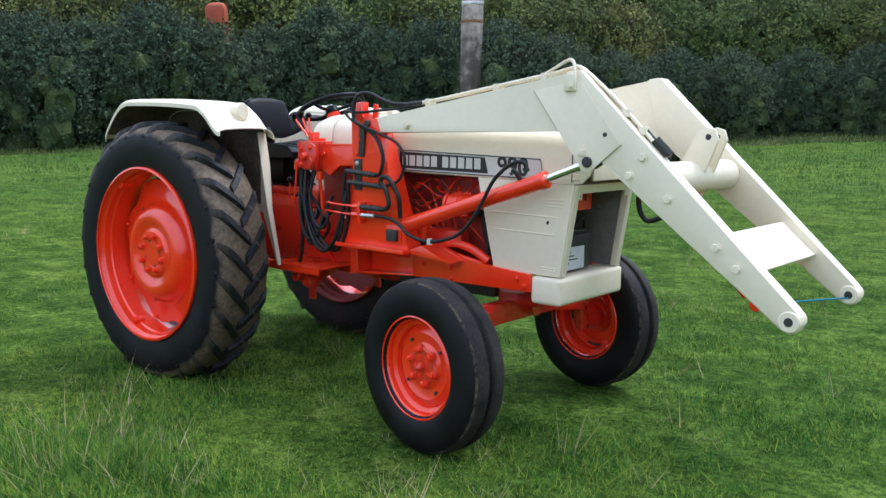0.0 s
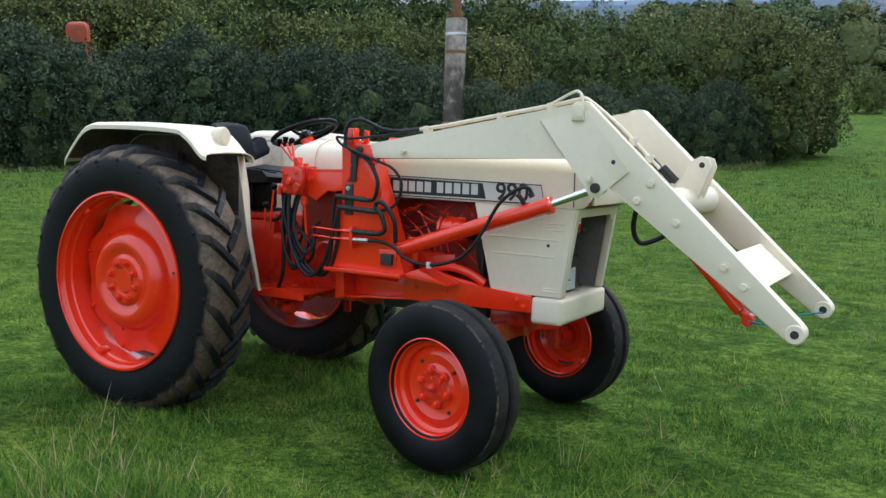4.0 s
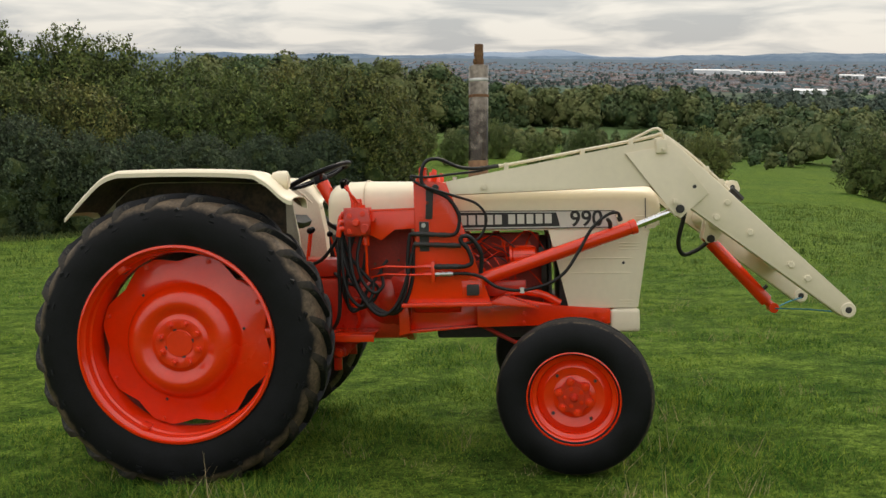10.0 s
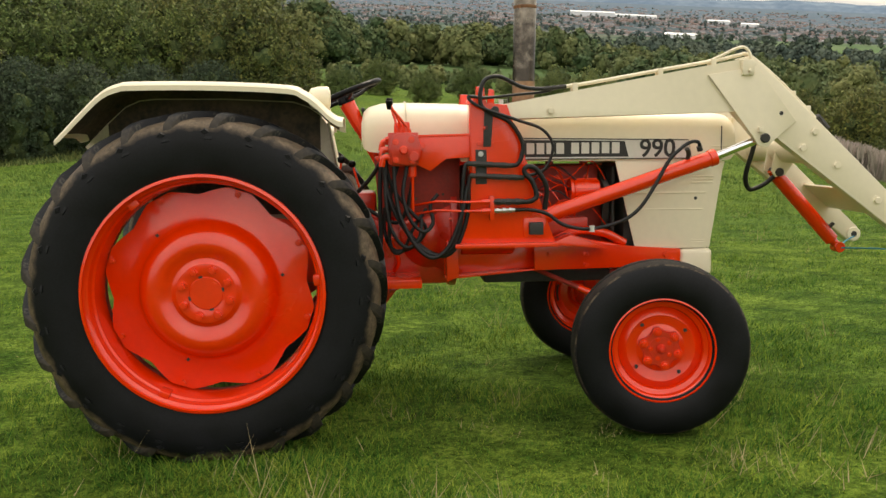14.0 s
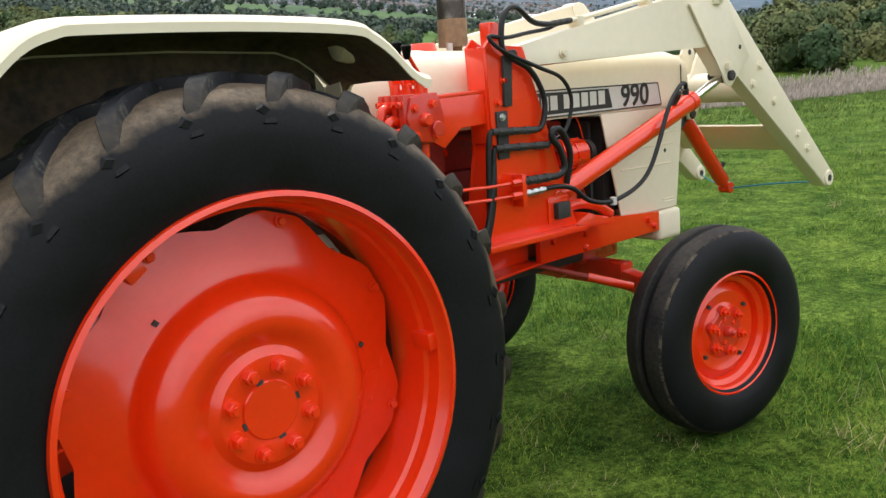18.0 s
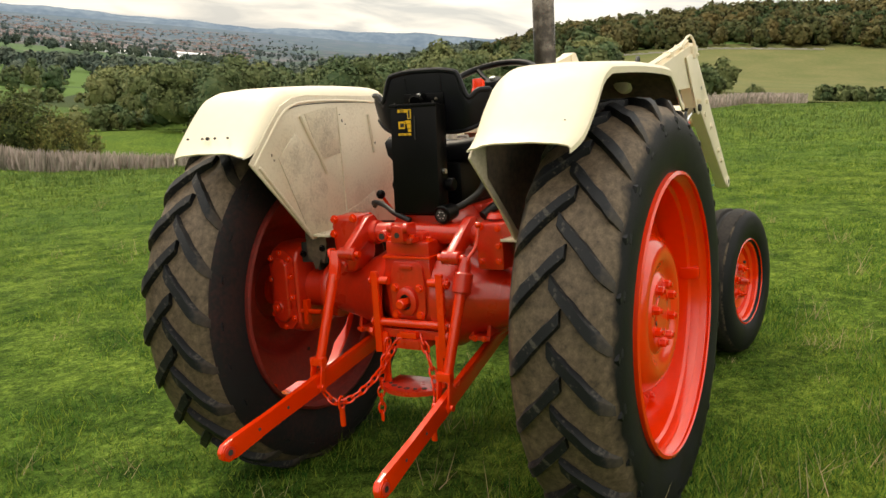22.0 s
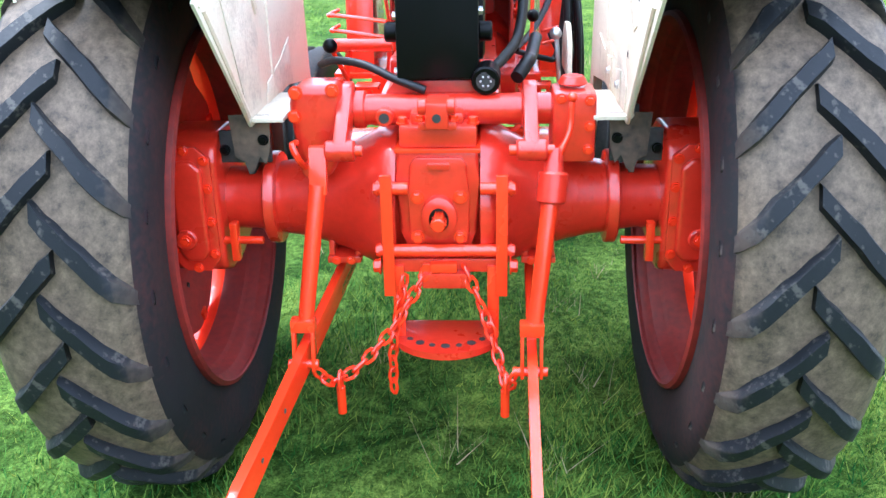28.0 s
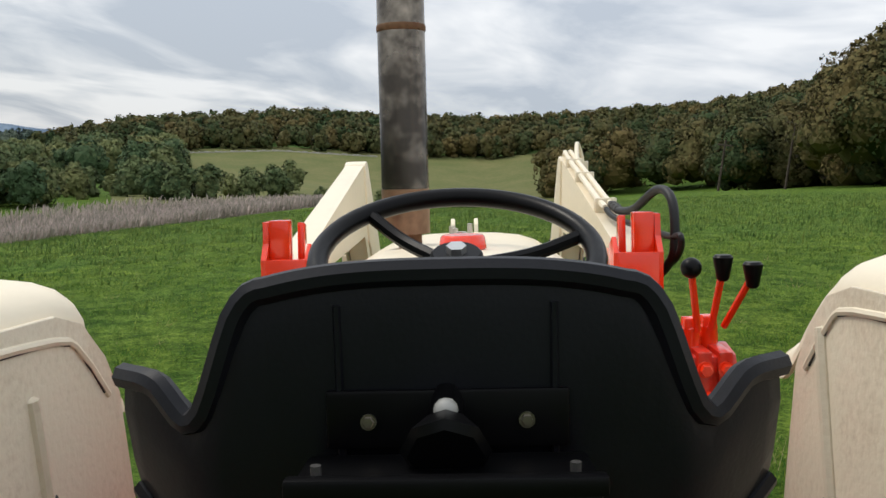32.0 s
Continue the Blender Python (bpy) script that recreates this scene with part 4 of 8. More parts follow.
def distant_hills():
    """Ridges on the far side of the vale, blue with painted haze: a wooded one, and a paler peak behind it."""
    az = np.radians(np.linspace(15, 125, 320))
    deg = np.degrees(az)
    rough = 0.04 * np.sin(deg * 0.9) + 0.025 * np.sin(deg * 2.3 + 2) + 0.012 * np.sin(deg * 6.1)
    front = np.interp(deg, [15, 30, 33, 40, 50, 56, 66, 72, 78, 80, 83, 90, 100, 125], [1.4, 0.95, 0.78, 0.38, 0.42, 0.40, 0.44, 0.36, 0.22, 0.06, 0.12, 0.10, 0.16, 0.2]) + rough
    back = 0.12 + 0.34 * np.exp(-((deg - 86) / 1.6) ** 2) + 0.24 * np.exp(-((deg - 89.5) / 3.0) ** 2) + 0.5 * rough
    for name, label, material, near, crest in (("distant_hills", "wooded hills on the far side of the vale, tinted blue as haze", NEAR_HILL, 4150, front), ("far_peak", "peak on the horizon, tinted pale blue as haze", HAZE_HILL, 4450, back)):
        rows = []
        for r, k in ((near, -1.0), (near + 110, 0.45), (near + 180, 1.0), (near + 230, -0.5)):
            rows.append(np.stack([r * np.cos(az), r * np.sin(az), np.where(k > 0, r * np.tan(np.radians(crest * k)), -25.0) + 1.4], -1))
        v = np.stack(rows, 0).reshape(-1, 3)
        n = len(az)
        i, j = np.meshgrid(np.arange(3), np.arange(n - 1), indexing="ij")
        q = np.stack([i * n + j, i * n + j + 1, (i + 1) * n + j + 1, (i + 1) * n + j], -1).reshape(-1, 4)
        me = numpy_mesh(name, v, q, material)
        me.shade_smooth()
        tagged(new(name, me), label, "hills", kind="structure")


distant_hills()


def pale_field():
    """A grazed field of duller grass on the far slope, with its dry-stone wall."""
    az, rr = np.meshgrid(np.radians(np.linspace(-7, 21.5, 60)), np.linspace(121, 340, 40), indexing="ij")
    x, y = rr * np.cos(az), rr * np.sin(az)
    v = np.stack([x, y, ground_z(x, y) + 0.35], -1).reshape(-1, 3)
    i, j = np.meshgrid(np.arange(59), np.arange(39), indexing="ij")
    q = np.stack([i * 40 + j, i * 40 + j + 1, (i + 1) * 40 + j + 1, (i + 1) * 40 + j], -1).reshape(-1, 4)
    me = numpy_mesh("far_field", v, q, DRY_FIELD)
    me.shade_smooth()
    tagged(new("far_field", me), "pale olive grazed field on the far slope", "field", kind="structure")
    bm = bmesh.new()
    for k in range(46):
        a = 6.0 + k * 0.31
        x0, y0 = polar(a, 328)
        z0 = float(ground_z(np.array([x0]), np.array([y0]))[0])
        box(x0 - 0.35, x0 + 0.35, y0 - 0.95, y0 + 0.95, z0 - 0.5, z0 + 0.75 + 0.15 * math.sin(k * 2.3), 0.1, bm)
    tagged(new("dry_stone_wall", finish("dry_stone_wall", bm, STONE)), "long pale dry-stone wall below the hill wood", "wall", kind="structure")


pale_field()


def utility_pole(az, r, h):
    x, y = polar(az, r)
    z = float(ground_z(np.array([x]), np.array([y]))[0])
    root = new("utility_pole")
    root.matrix_basis = pose(x, y, z, 0, 2, az)
    tagged(root, "grey wooden utility pole at the edge of the wood", "pole", "utility poles")
    part("post", cyl((0, 0, -0.5), (0, 0, h), 0.16, 0.11, 10), BARK, root)
    part("crossarm", box(-0.07, 0.07, -0.9, 0.9, h - 0.7, h - 0.5, 0.02), BARK, root)


utility_pole(-15.4, 118, 6.5)
utility_pole(-19.2, 112, 8.5)


def field_gate(az, r, turn):
    """Five-barred galvanised gate."""
    x, y = polar(az, r)
    z = float(ground_z(np.array([x]), np.array([y]))[0])
    root = new("field_gate")
    root.matrix_basis = pose(x, y, z, 0, 0, turn)
    tagged(root, "galvanised steel field gate beside the weeds", "gate", "field gates")
    for s in (-1.65, 1.65):
        part("upright", tube([(s, 0, 0.12), (s, 0, 1.25)], 0.03, 8), GATE, root)
        part("gate_post", box(s * 1.08 - 0.08, s * 1.08 + 0.08, -0.08, 0.08, -0.3, 1.45, 0.01), BARK, root)
    for k in range(5):
        zz = 0.18 + 0.25 * k
        part("rail", tube([(-1.65, 0, zz), (1.65, 0, zz)], 0.022, 8), GATE, root)


def town():
    rng = np.random.default_rng(9)
    for name, label, material, count, size in (("town_houses", "red and grey houses of the town in the valley", HOUSE_WALL, 2200, (5, 3.2)), ("town_terraces", "brick terraces of the town in the valley", HOUSE_ROOF, 2200, (6, 3.0))):
        az = np.radians(rng.uniform(40, 96, count))
        rad = rng.uniform(1700, 3900, count)
        x, y = rad * np.cos(az), rad * np.sin(az)
        z = ground_z(x, y)
        vs = []
        cube = np.array([[i, j, k] for i in (-1, 1) for j in (-1, 1) for k in (0, 1)], float)
        for k in range(count):
            a = rng.random() * 3
            s = np.array([size[0] * rng.uniform(0.6, 2.0), size[0] * rng.uniform(0.5, 0.9), size[1] * rng.uniform(0.7, 1.4)])
            c = cube * s
            vs.append(np.stack([c[:, 0] * math.cos(a) - c[:, 1] * math.sin(a) + x[k], c[:, 0] * math.sin(a) + c[:, 1] * math.cos(a) + y[k], c[:, 2] + z[k] - 1], -1))
        f = np.array([[0, 1, 3, 2], [4, 6, 7, 5], [0, 4, 5, 1], [2, 3, 7, 6], [1, 5, 7, 3]])
        q = (f[None] + 8 * np.arange(count)[:, None, None]).reshape(-1, 4)
        tagged(new(name, numpy_mesh(name, np.concatenate(vs), q, material)), label, "town", kind="stuff")
    for az, r, w, h in ((76.4, 2600, 60, 13), (74.6, 2700, 45, 10), (73.2, 2750, 30, 10), (69.0, 2600, 30, 9), (67.2, 2500, 22, 9), (71.0, 1300, 22, 5), (49.4, 1350, 24, 5), (47.6, 1420, 36, 5), (45.4, 1640, 44, 6), (43.6, 1800, 26, 5)):
        x, y = polar(az, r)
        z = float(ground_z(np.array([x]), np.array([y]))[0])
        bm = box(-w, w, -w * 0.3, w * 0.3, -3, h, 0)
        prism([(-w * 0.31, h), (w * 0.31, h), (0, h + 2.5)], -w * 1.01, w * 1.01, 0, bm, "x")
        ob = new("warehouse", finish("warehouse", bm, WHITE_SHED))
        ob.matrix_basis = pose(x, y, z, 0, 0, az + 90)
        tagged(ob, "long white warehouse on the edge of the town", "warehouse", "warehouses")


town()


def weeds():
    """A belt of dead stalks beyond the field's left edge."""
    rng = np.random.default_rng(21)
    n = 80000
    az = 6 + 57 * rng.random(n) ** 0.8
    e = np.array(EDGE)
    rb = np.interp(az, e[:, 0], e[:, 1])
    rad = rb - np.interp(az, [6, 30, 45], [0, 0, 7]) + rng.uniform(0, 1, n) * np.interp(az, [6, 20, 62], [40, 45, 16]) * rng.random(n) ** 0.7
    a = np.radians(az)
    x, y = rad * np.cos(a), rad * np.sin(a)
    z = ground_z(x, y)
    h = rng.uniform(0.6, 1.5, n) * np.interp(az, [20, 40], [1.0, 1.6])
    d = rng.normal(size=(n, 2)) * 0.16
    t = rng.random(n) * 6.283
    w = 0.09 * rng.uniform(0.6, 1.5, n)
    cx, cy = np.cos(t) * w, np.sin(t) * w
    v = np.stack([np.stack([x, y, z], -1), np.stack([x + d[:, 0] + cx, y + d[:, 1] + cy, z + h * 0.8], -1), np.stack([x + d[:, 0] * 1.3 - cx * 0.6, y + d[:, 1] * 1.3 - cy * 0.6, z + h], -1)], 1).reshape(-1, 3)
    tagged(new("dead_weeds", numpy_mesh("dead_weeds", v, np.arange(3 * n).reshape(-1, 3), WEED)), "belt of dead grey-brown weed stalks along the fence", "weeds", kind="stuff")


weeds()


def grass(name, label, seed, count, height, width, material, spread, droop=0.5):
    """Blades round the tractor, thinning outwards."""
    rng = np.random.default_rng(seed)
    r = spread * rng.random(count) ** 1.15
    a = rng.random(count) * 6.283185
    x, y = 1.0 + r * np.cos(a), -1.6 + r * np.sin(a)
    # Tufts: blades gather round random hearts.
    k = count // 9
    hx, hy = x[:k], y[:k]
    own = rng.integers(0, k, count)
    x, y = hx[own] + rng.normal(size=count) * 0.045, hy[own] + rng.normal(size=count) * 0.045
    z = ground_z(x, y) - 0.008
    lush = 0.8 + 0.75 * np.sin(x * 2.1 + np.sin(y * 1.7) * 1.4) * np.sin(y * 2.6 + 0.8 * np.sin(x * 1.3))
    h = height * rng.uniform(0.45, 1.25, count) * np.clip(lush, 0.35, 1.6) * (0.55 + 0.95 * rng.random(k)[own] ** 1.5)
    # Under the tyres it is pressed flat.
    for wx, wy, rx, ry in ((0, 0.73, 0.30, 0.17), (0, -0.73, 0.30, 0.17), (1.93, 0.70, 0.17, 0.1), (1.93, -0.70, 0.17, 0.1)):
        h = np.where(((x - wx) / rx) ** 2 + ((y - wy) / ry) ** 2 < 1, h * 0.25, h)
    t = rng.random(count) * 6.283185
    lean = h * droop * rng.uniform(0.2, 1.3, count)
    b = rng.random(count) * 6.283185
    lx, ly = np.cos(b) * lean, np.sin(b) * lean
    w = width * rng.uniform(0.6, 1.3, count)
    cx, cy = np.cos(t) * w, np.sin(t) * w
    p0 = np.stack([x - cx, y - cy, z], -1)
    p1 = np.stack([x + cx, y + cy, z], -1)
    p2 = np.stack([x + lx, y + ly, z + h], -1)
    v = np.stack([p0, p1, p2], 1).reshape(-1, 3)
    tagged(new(name, numpy_mesh(name, v, np.arange(3 * count).reshape(-1, 3), material)), label, "grass", kind="stuff")


grass("grass", "short tufted green pasture grass round the tractor", 41, 950000, 0.046, 0.0024, GRASS_BLADE, 19.0, 0.9)


def tussocks():
    """Coarser tufts further out over the field."""
    rng = np.random.default_rng(77)
    n = 260000
    r = 5 + 52 * rng.random(n) ** 0.95
    a = np.radians(rng.uniform(-40, 165, n))
    x, y = r * np.cos(a), r * np.sin(a)
    k = n // 9
    own = rng.integers(0, k, n)
    x, y, r = x[own] + rng.normal(size=n) * 0.12, y[own] + rng.normal(size=n) * 0.12, r[own]
    z = ground_z(x, y) - 0.01
    far = np.clip((r - 5) / 20, 0, 1)
    h = rng.uniform(0.03, 0.115, n) * (0.45 + 0.85 * far) * (0.5 + 1.1 * rng.random(k)[own] ** 2)
    t = rng.random(n) * 6.283
    w = rng.uniform(0.006, 0.014, n) * (0.3 + 1.3 * far)
    cx, cy = np.cos(t) * w, np.sin(t) * w
    lx, ly = rng.normal(size=n) * 0.04, rng.normal(size=n) * 0.04
    v = np.stack([np.stack([x - cx, y - cy, z], -1), np.stack([x + cx, y + cy, z], -1), np.stack([x + lx, y + ly, z + h], -1)], 1).reshape(-1, 3)
    tagged(new("tussocks", numpy_mesh("tussocks", v, np.arange(3 * n).reshape(-1, 3), GRASS_TUFT)), "coarse grass tussocks scattered over the field", "grass", kind="stuff")


tussocks()
def rough_grass():
    """Uncut grass and nettles along the foot of the hedge."""
    rng = np.random.default_rng(88)
    n = 45000
    az = rng.uniform(97, 170, n)
    rb = np.interp(az, [97, 104, 119, 132, 144, 156, 170], [42, 40, 36, 36, 36, 34, 36])
    r = rb - 5.0 * rng.random(n) ** 1.8 + 1.0
    x, y = r * np.cos(np.radians(az)), r * np.sin(np.radians(az))
    z = ground_z(x, y) - 0.02
    h = rng.uniform(0.12, 0.55, n) * np.clip(1.1 - (rb - r) / 5.5, 0.2, 1)
    t = rng.random(n) * 6.283
    w = rng.uniform(0.012, 0.04, n)
    lx, ly = rng.normal(size=n) * 0.10, rng.normal(size=n) * 0.10
    v = np.stack([np.stack([x - np.cos(t) * w, y - np.sin(t) * w, z], -1), np.stack([x + np.cos(t) * w, y + np.sin(t) * w, z], -1), np.stack([x + lx, y + ly, z + h], -1)], 1).reshape(-1, 3)
    tagged(new("rough_grass", numpy_mesh("rough_grass", v, np.arange(3 * n).reshape(-1, 3), ROUGH_GRASS)), "uncut grass and nettles along the hedge foot", "grass", kind="stuff")


rough_grass()


def implement():
    """An orange farm implement, half sunk in the hedge."""
    x, y = -30.2, 22.5
    z = float(ground_z(np.array([x]), np.array([y]))[0])
    root = new("farm_implement")
    root.matrix_basis = pose(x, y, z, 0, 0, 35)
    tagged(root, "faded orange farm implement standing behind the hedge", "implement")
    top = 2.0 - z
    part("hopper", loft([[(a * k, b * k, h) for a, b in ((-1, -0.6), (1, -0.6), (1, 0.6), (-1, 0.6))] for k, h in ((0.42, top - 0.9), (0.44, top - 0.35), (0.40, top - 0.18), (0.30, top - 0.08), (0.14, top - 0.04))], closed=True), ORANGE, root)
    for a in (-0.35, 0.35):
        for b in (-0.25, 0.25):
            part("leg", cyl((a, b, -0.2), (a, b, top - 0.9), 0.04, seg=8), ORANGE, root)


implement()
field_gate(81.5, 104, 172)
grass("dry_grass", "thin dry grass stalks among the green", 42, 5000, 0.14, 0.0022, STRAW, 14.0, 0.9)

# ---- the tractor: x to its nose, y to its left, z up from its wheels ----
tractor = new("tractor")
tractor.matrix_basis = G.copy()
tagged(tractor, "vintage orange-red and cream farm tractor with front loader", "tractor")


# wheels
def rear_tyre_mesh(inner):
    prof = [(0.476, -0.126), (0.482, -0.150), (0.488, -0.158), (0.53, -0.170), (0.60, -0.175), (0.65, -0.168), (0.675, -0.154), (0.697, -0.128), (0.707, -0.09), (0.711, -0.04)]
    prof = prof + [(0.711, 0.0)] + [(r, -y) for r, y in prof[::-1]]
    bm = lathe(prof, 96)
    bm.faces.ensure_lookup_table()
    for f in bm.faces:
        c = f.calc_center_median()
        f.material_index = 1 if c.y * inner > 0 and math.hypot(c.x, c.z) < 0.668 else 0
    return finish("rear_tyre", bm, [TYRE_PAINT, SPRAYED], 35)


def lug_mesh(side, seed):
    """One worn tread bar, at angle 0, on one half of the tyre."""
    wear = random.Random(seed)
    bm = bmesh.new()
    rows = []
    steps = 8
    for i in range(steps + 1):
        u = i / steps
        y = side * (-0.018 + 0.191 * u)
        ang = 0.285 * u
        half = 0.0235 + 0.005 * u
        base = float(np.interp(abs(y), [0, 0.09, 0.128, 0.15, 0.163, 0.173], [0.706, 0.702, 0.692, 0.670, 0.645, 0.625]))
        top = float(np.interp(abs(y), [0, 0.1, 0.135, 0.152, 0.165, 0.173], [0.738, 0.735, 0.726, 0.706, 0.672, 0.640]))
        top -= 0.007 if i in (0, steps) else wear.uniform(-0.001, 0.003)
        fade = max(0.0, (u - 0.7) / 0.3)
        half *= wear.uniform(0.90, 1.08) * (1 - 0.45 * fade)
        top = base + (top - base) * (1 - 0.75 * fade)
        ang += wear.uniform(-0.004, 0.004)
        rows.append([Vector((rr * math.cos(ang + da / 0.72), y, rr * math.sin(ang + da / 0.72))) for da, rr in ((-half * 1.16, base), (-half * 0.97, top - 0.005), (-half * 0.84, top), (half * 0.84, top), (half * 0.97, top - 0.005), (half * 1.16, base))])
    v = [[bm.verts.new(q) for q in row] for row in rows]
    for a, b in zip(v, v[1:]):
        for i in range(5):
            bm.faces.new((a[i], a[i + 1], b[i + 1], b[i]))
    bm.faces.new(v[0])
    bm.faces.new(v[-1])
    return finish("tread_lug", bm, LUG, 40)


LUGS = {s: [lug_mesh(s, 10 * s + k) for k in range(5)] for s in (-1, 1)}


def diamond_mesh(side):
    """A raised diamond on the sidewall, at angle 0."""
    bm = bmesh.new()
    y0, y1 = side * 0.160, side * 0.1705
    low = [bm.verts.new(q) for q in ((0.636, y0, 0), (0.652, y0, 0.024), (0.668, y0, 0), (0.652, y0, -0.024))]
    high = [bm.verts.new(q) for q in ((0.642, y1, 0), (0.652, y1, 0.014), (0.661, y1, 0), (0.652, y1, -0.014))]
    for i in range(4):
        bm.faces.new((low[i], low[(i + 1) % 4], high[(i + 1) % 4], high[i]))
    bm.faces.new(high)
    return finish("sidewall_diamond", bm, RUBBER, 20)


DIAMONDS = {s: diamond_mesh(s) for s in (-1, 1)}



def rear_disc_mesh():
    """The dished centre, with its scalloped edge; outwards is -y."""
    bm = bmesh.new()
    prof = [(0.030, -0.108), (0.070, -0.108), (0.076, -0.110), (0.112, -0.111), (0.122, -0.110), (0.132, -0.102), (0.142, -0.097), (0.152, -0.099), (0.164, -0.107), (0.182, -0.116), (0.200, -0.121), (0.226, -0.115), (0.250, -0.100), (0.268, -0.080), (0.279, -0.056), (0.286, -0.044), (0.296, -0.036), (0.330, -0.024), (0.372, -0.012), (0.43, -0.004)]

    def edge(r, a):
        # Eight lobes with flat tips; the edge swings in between them.
        if r < 0.34:
            return r
        w = abs(((a / (6.283185 / 8)) + 0.5) % 1.0 - 0.5)
        out = 0.432 / math.cos(w * 0.785) if w < 0.15 else 0.399 + 0.035 * max(0.0, 1 - (w - 0.15) / 0.35) ** 1.25
        return out if r > 0.40 else 0.330 + (out - 0.330) * 0.5

    lathe(prof, 192, bm, radius=edge)
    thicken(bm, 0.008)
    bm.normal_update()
    me = finish("wheel_disc", bm, [RED, RED_SHADED_DUSTY], 30)
    # The back of the disc takes the red darkened as shade.
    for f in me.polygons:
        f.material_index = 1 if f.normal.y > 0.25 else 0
    return me


# Inner rim: shade under the mudguard, and some grime, put into the red.
RED_SHADED_GRIME = mat("shaded_grimy_red", (0.11, 0.010, 0.007), 0.6, col2=(0.25, 0.017, 0.010), scale=5, fine=50, bump=0.3, dist=0.002)


def rear_rim_mesh():
    half = [(0.472, -0.170), (0.480, -0.167), (0.481, -0.158), (0.473, -0.142), (0.462, -0.134), (0.459, -0.122), (0.456, -0.102), (0.448, -0.092), (0.444, -0.060), (0.440, -0.03)]
    prof = half + [(r, -y) for r, y in half[::-1]]
    bm = lathe(prof, 96)
    thicken(bm, -0.006)
    me = finish("rim", bm, [RED, RED_SHADED_GRIME], 30)
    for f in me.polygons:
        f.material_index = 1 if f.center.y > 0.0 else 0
    return me


REAR_DISC, REAR_RIM = rear_disc_mesh(), rear_rim_mesh()
NUT = finish("wheel_nut", cyl((0, -0.02, 0), (0, -0.032, 0), 0.009, seg=10, bm=bolt((0, 0, 0), (0, -1, 0), 0.0165, 0.024)), RED)
CLAMP = finish("rim_bolt", bolt((0, -0.002, 0), (0, -1, 0), 0.014, 0.014, box(-0.016, 0.022, 0.004, 0.02, -0.022, 0.022, 0.004)), RED)
LUGBOX = finish("rim_lug", box(-0.012, 0.014, -0.035, 0.035, -0.022, 0.022, 0.004), RED)


def rear_wheel(side):
    root = new("rear_wheel", REAR_RIM)
    root.parent = tractor
    out = 0.741 if side < 0 else 0.735
    root.matrix_basis = pose(0, side * out, 0.70, 0, 0, 180 if side > 0 else 0)
    tagged(root, "large rear wheel with red steel rim")
    tyre = share("rear_tyre", rear_tyre_mesh(-side), tractor, pose(0, side * out, 0.70, 0, 20 if side < 0 else 33, 0), "worn black tractor tyre with muddy chevron lugs")
    for half in (-1, 1):
        for k in range(24):
            if half * side > 0:
                share("sidewall_diamond", DIAMONDS[half], tyre, pose(0, 0, 0, 0, 360 * (k + (0.5 if half > 0 else 0) - 0.15) / 24, 0))
            share("tread_lug", LUGS[half][(k * 7 + k // 3) % 5], tyre, pose(0, 0, 0, 0, 360 * (k + (0.5 if half > 0 else 0)) / 24, 0))
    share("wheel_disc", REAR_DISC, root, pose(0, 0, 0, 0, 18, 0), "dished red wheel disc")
    for k in range(8):
        a = k * 45 + 16
        share("wheel_nut", NUT, root, pose(0, 0, 0, 0, a + 2, 0) @ pose(0.099, -0.111, 0))
        share("rim_bolt", CLAMP, root, pose(0, 0, 0, 0, k * 45 + 18, 0) @ pose(0.414, -0.010, 0) @ Matrix.Diagonal((0.75, 1, 0.75, 1)))
    for k in range(3):
        share("rim_lug", LUGBOX, root, pose(0, 0, 0, 0, k * 120 - 6, 0) @ pose(0.449, -0.102, 0))
    bm = cyl((0, -0.113, 0), (0, -0.08, 0), 0.068, seg=32, bev=0.003)
    part("hub_cap", bm, RED, root)
    for a in (5, 100, 190, 280):
        arc = [radians(a + 14 * i / 6) for i in range(7)]
        part("hub_slot", thicken(loft([[(r * math.cos(q), -0.1125, r * math.sin(q)) for r in (0.060, 0.074)] for q in arc]), 0.002), DARK, root)
    for a in (131, 11, 251):
        part("disc_slot", cyl((0.307 * math.cos(radians(a)), -0.0365, 0.307 * math.sin(radians(a))), (0.307 * math.cos(radians(a)), -0.020, 0.307 * math.sin(radians(a))), 0.0085, seg=4), DARK, root)
    return root


for s in (-1, 1):
    rear_wheel(s)


def front_tyre_mesh():
    half = [(0.214, -0.078), (0.222, -0.088), (0.245, -0.101), (0.27, -0.107), (0.295, -0.109), (0.322, -0.107), (0.345, -0.101), (0.362, -0.093), (0.371, -0.086), (0.3745, -0.082), (0.377, -0.077), (0.382, -0.060), (0.386, -0.040), (0.3875, -0.022), (0.384, -0.017), (0.372, -0.012), (0.370, -0.006)]
    prof = half + [(r, -y) for r, y in half[::-1]]
    bm = lathe(prof, 80)
    for f in bm.faces:
        c = f.calc_center_median()
        r = math.hypot(c.x, c.z)
        f.material_index = 2 if 0.372 < r < 0.3765 and abs(c.y) > 0.07 else 1 if r > 0.376 else 0
    return finish("tyre", bm, [RUBBER, WORN_CROWN, SCUFF], 30)


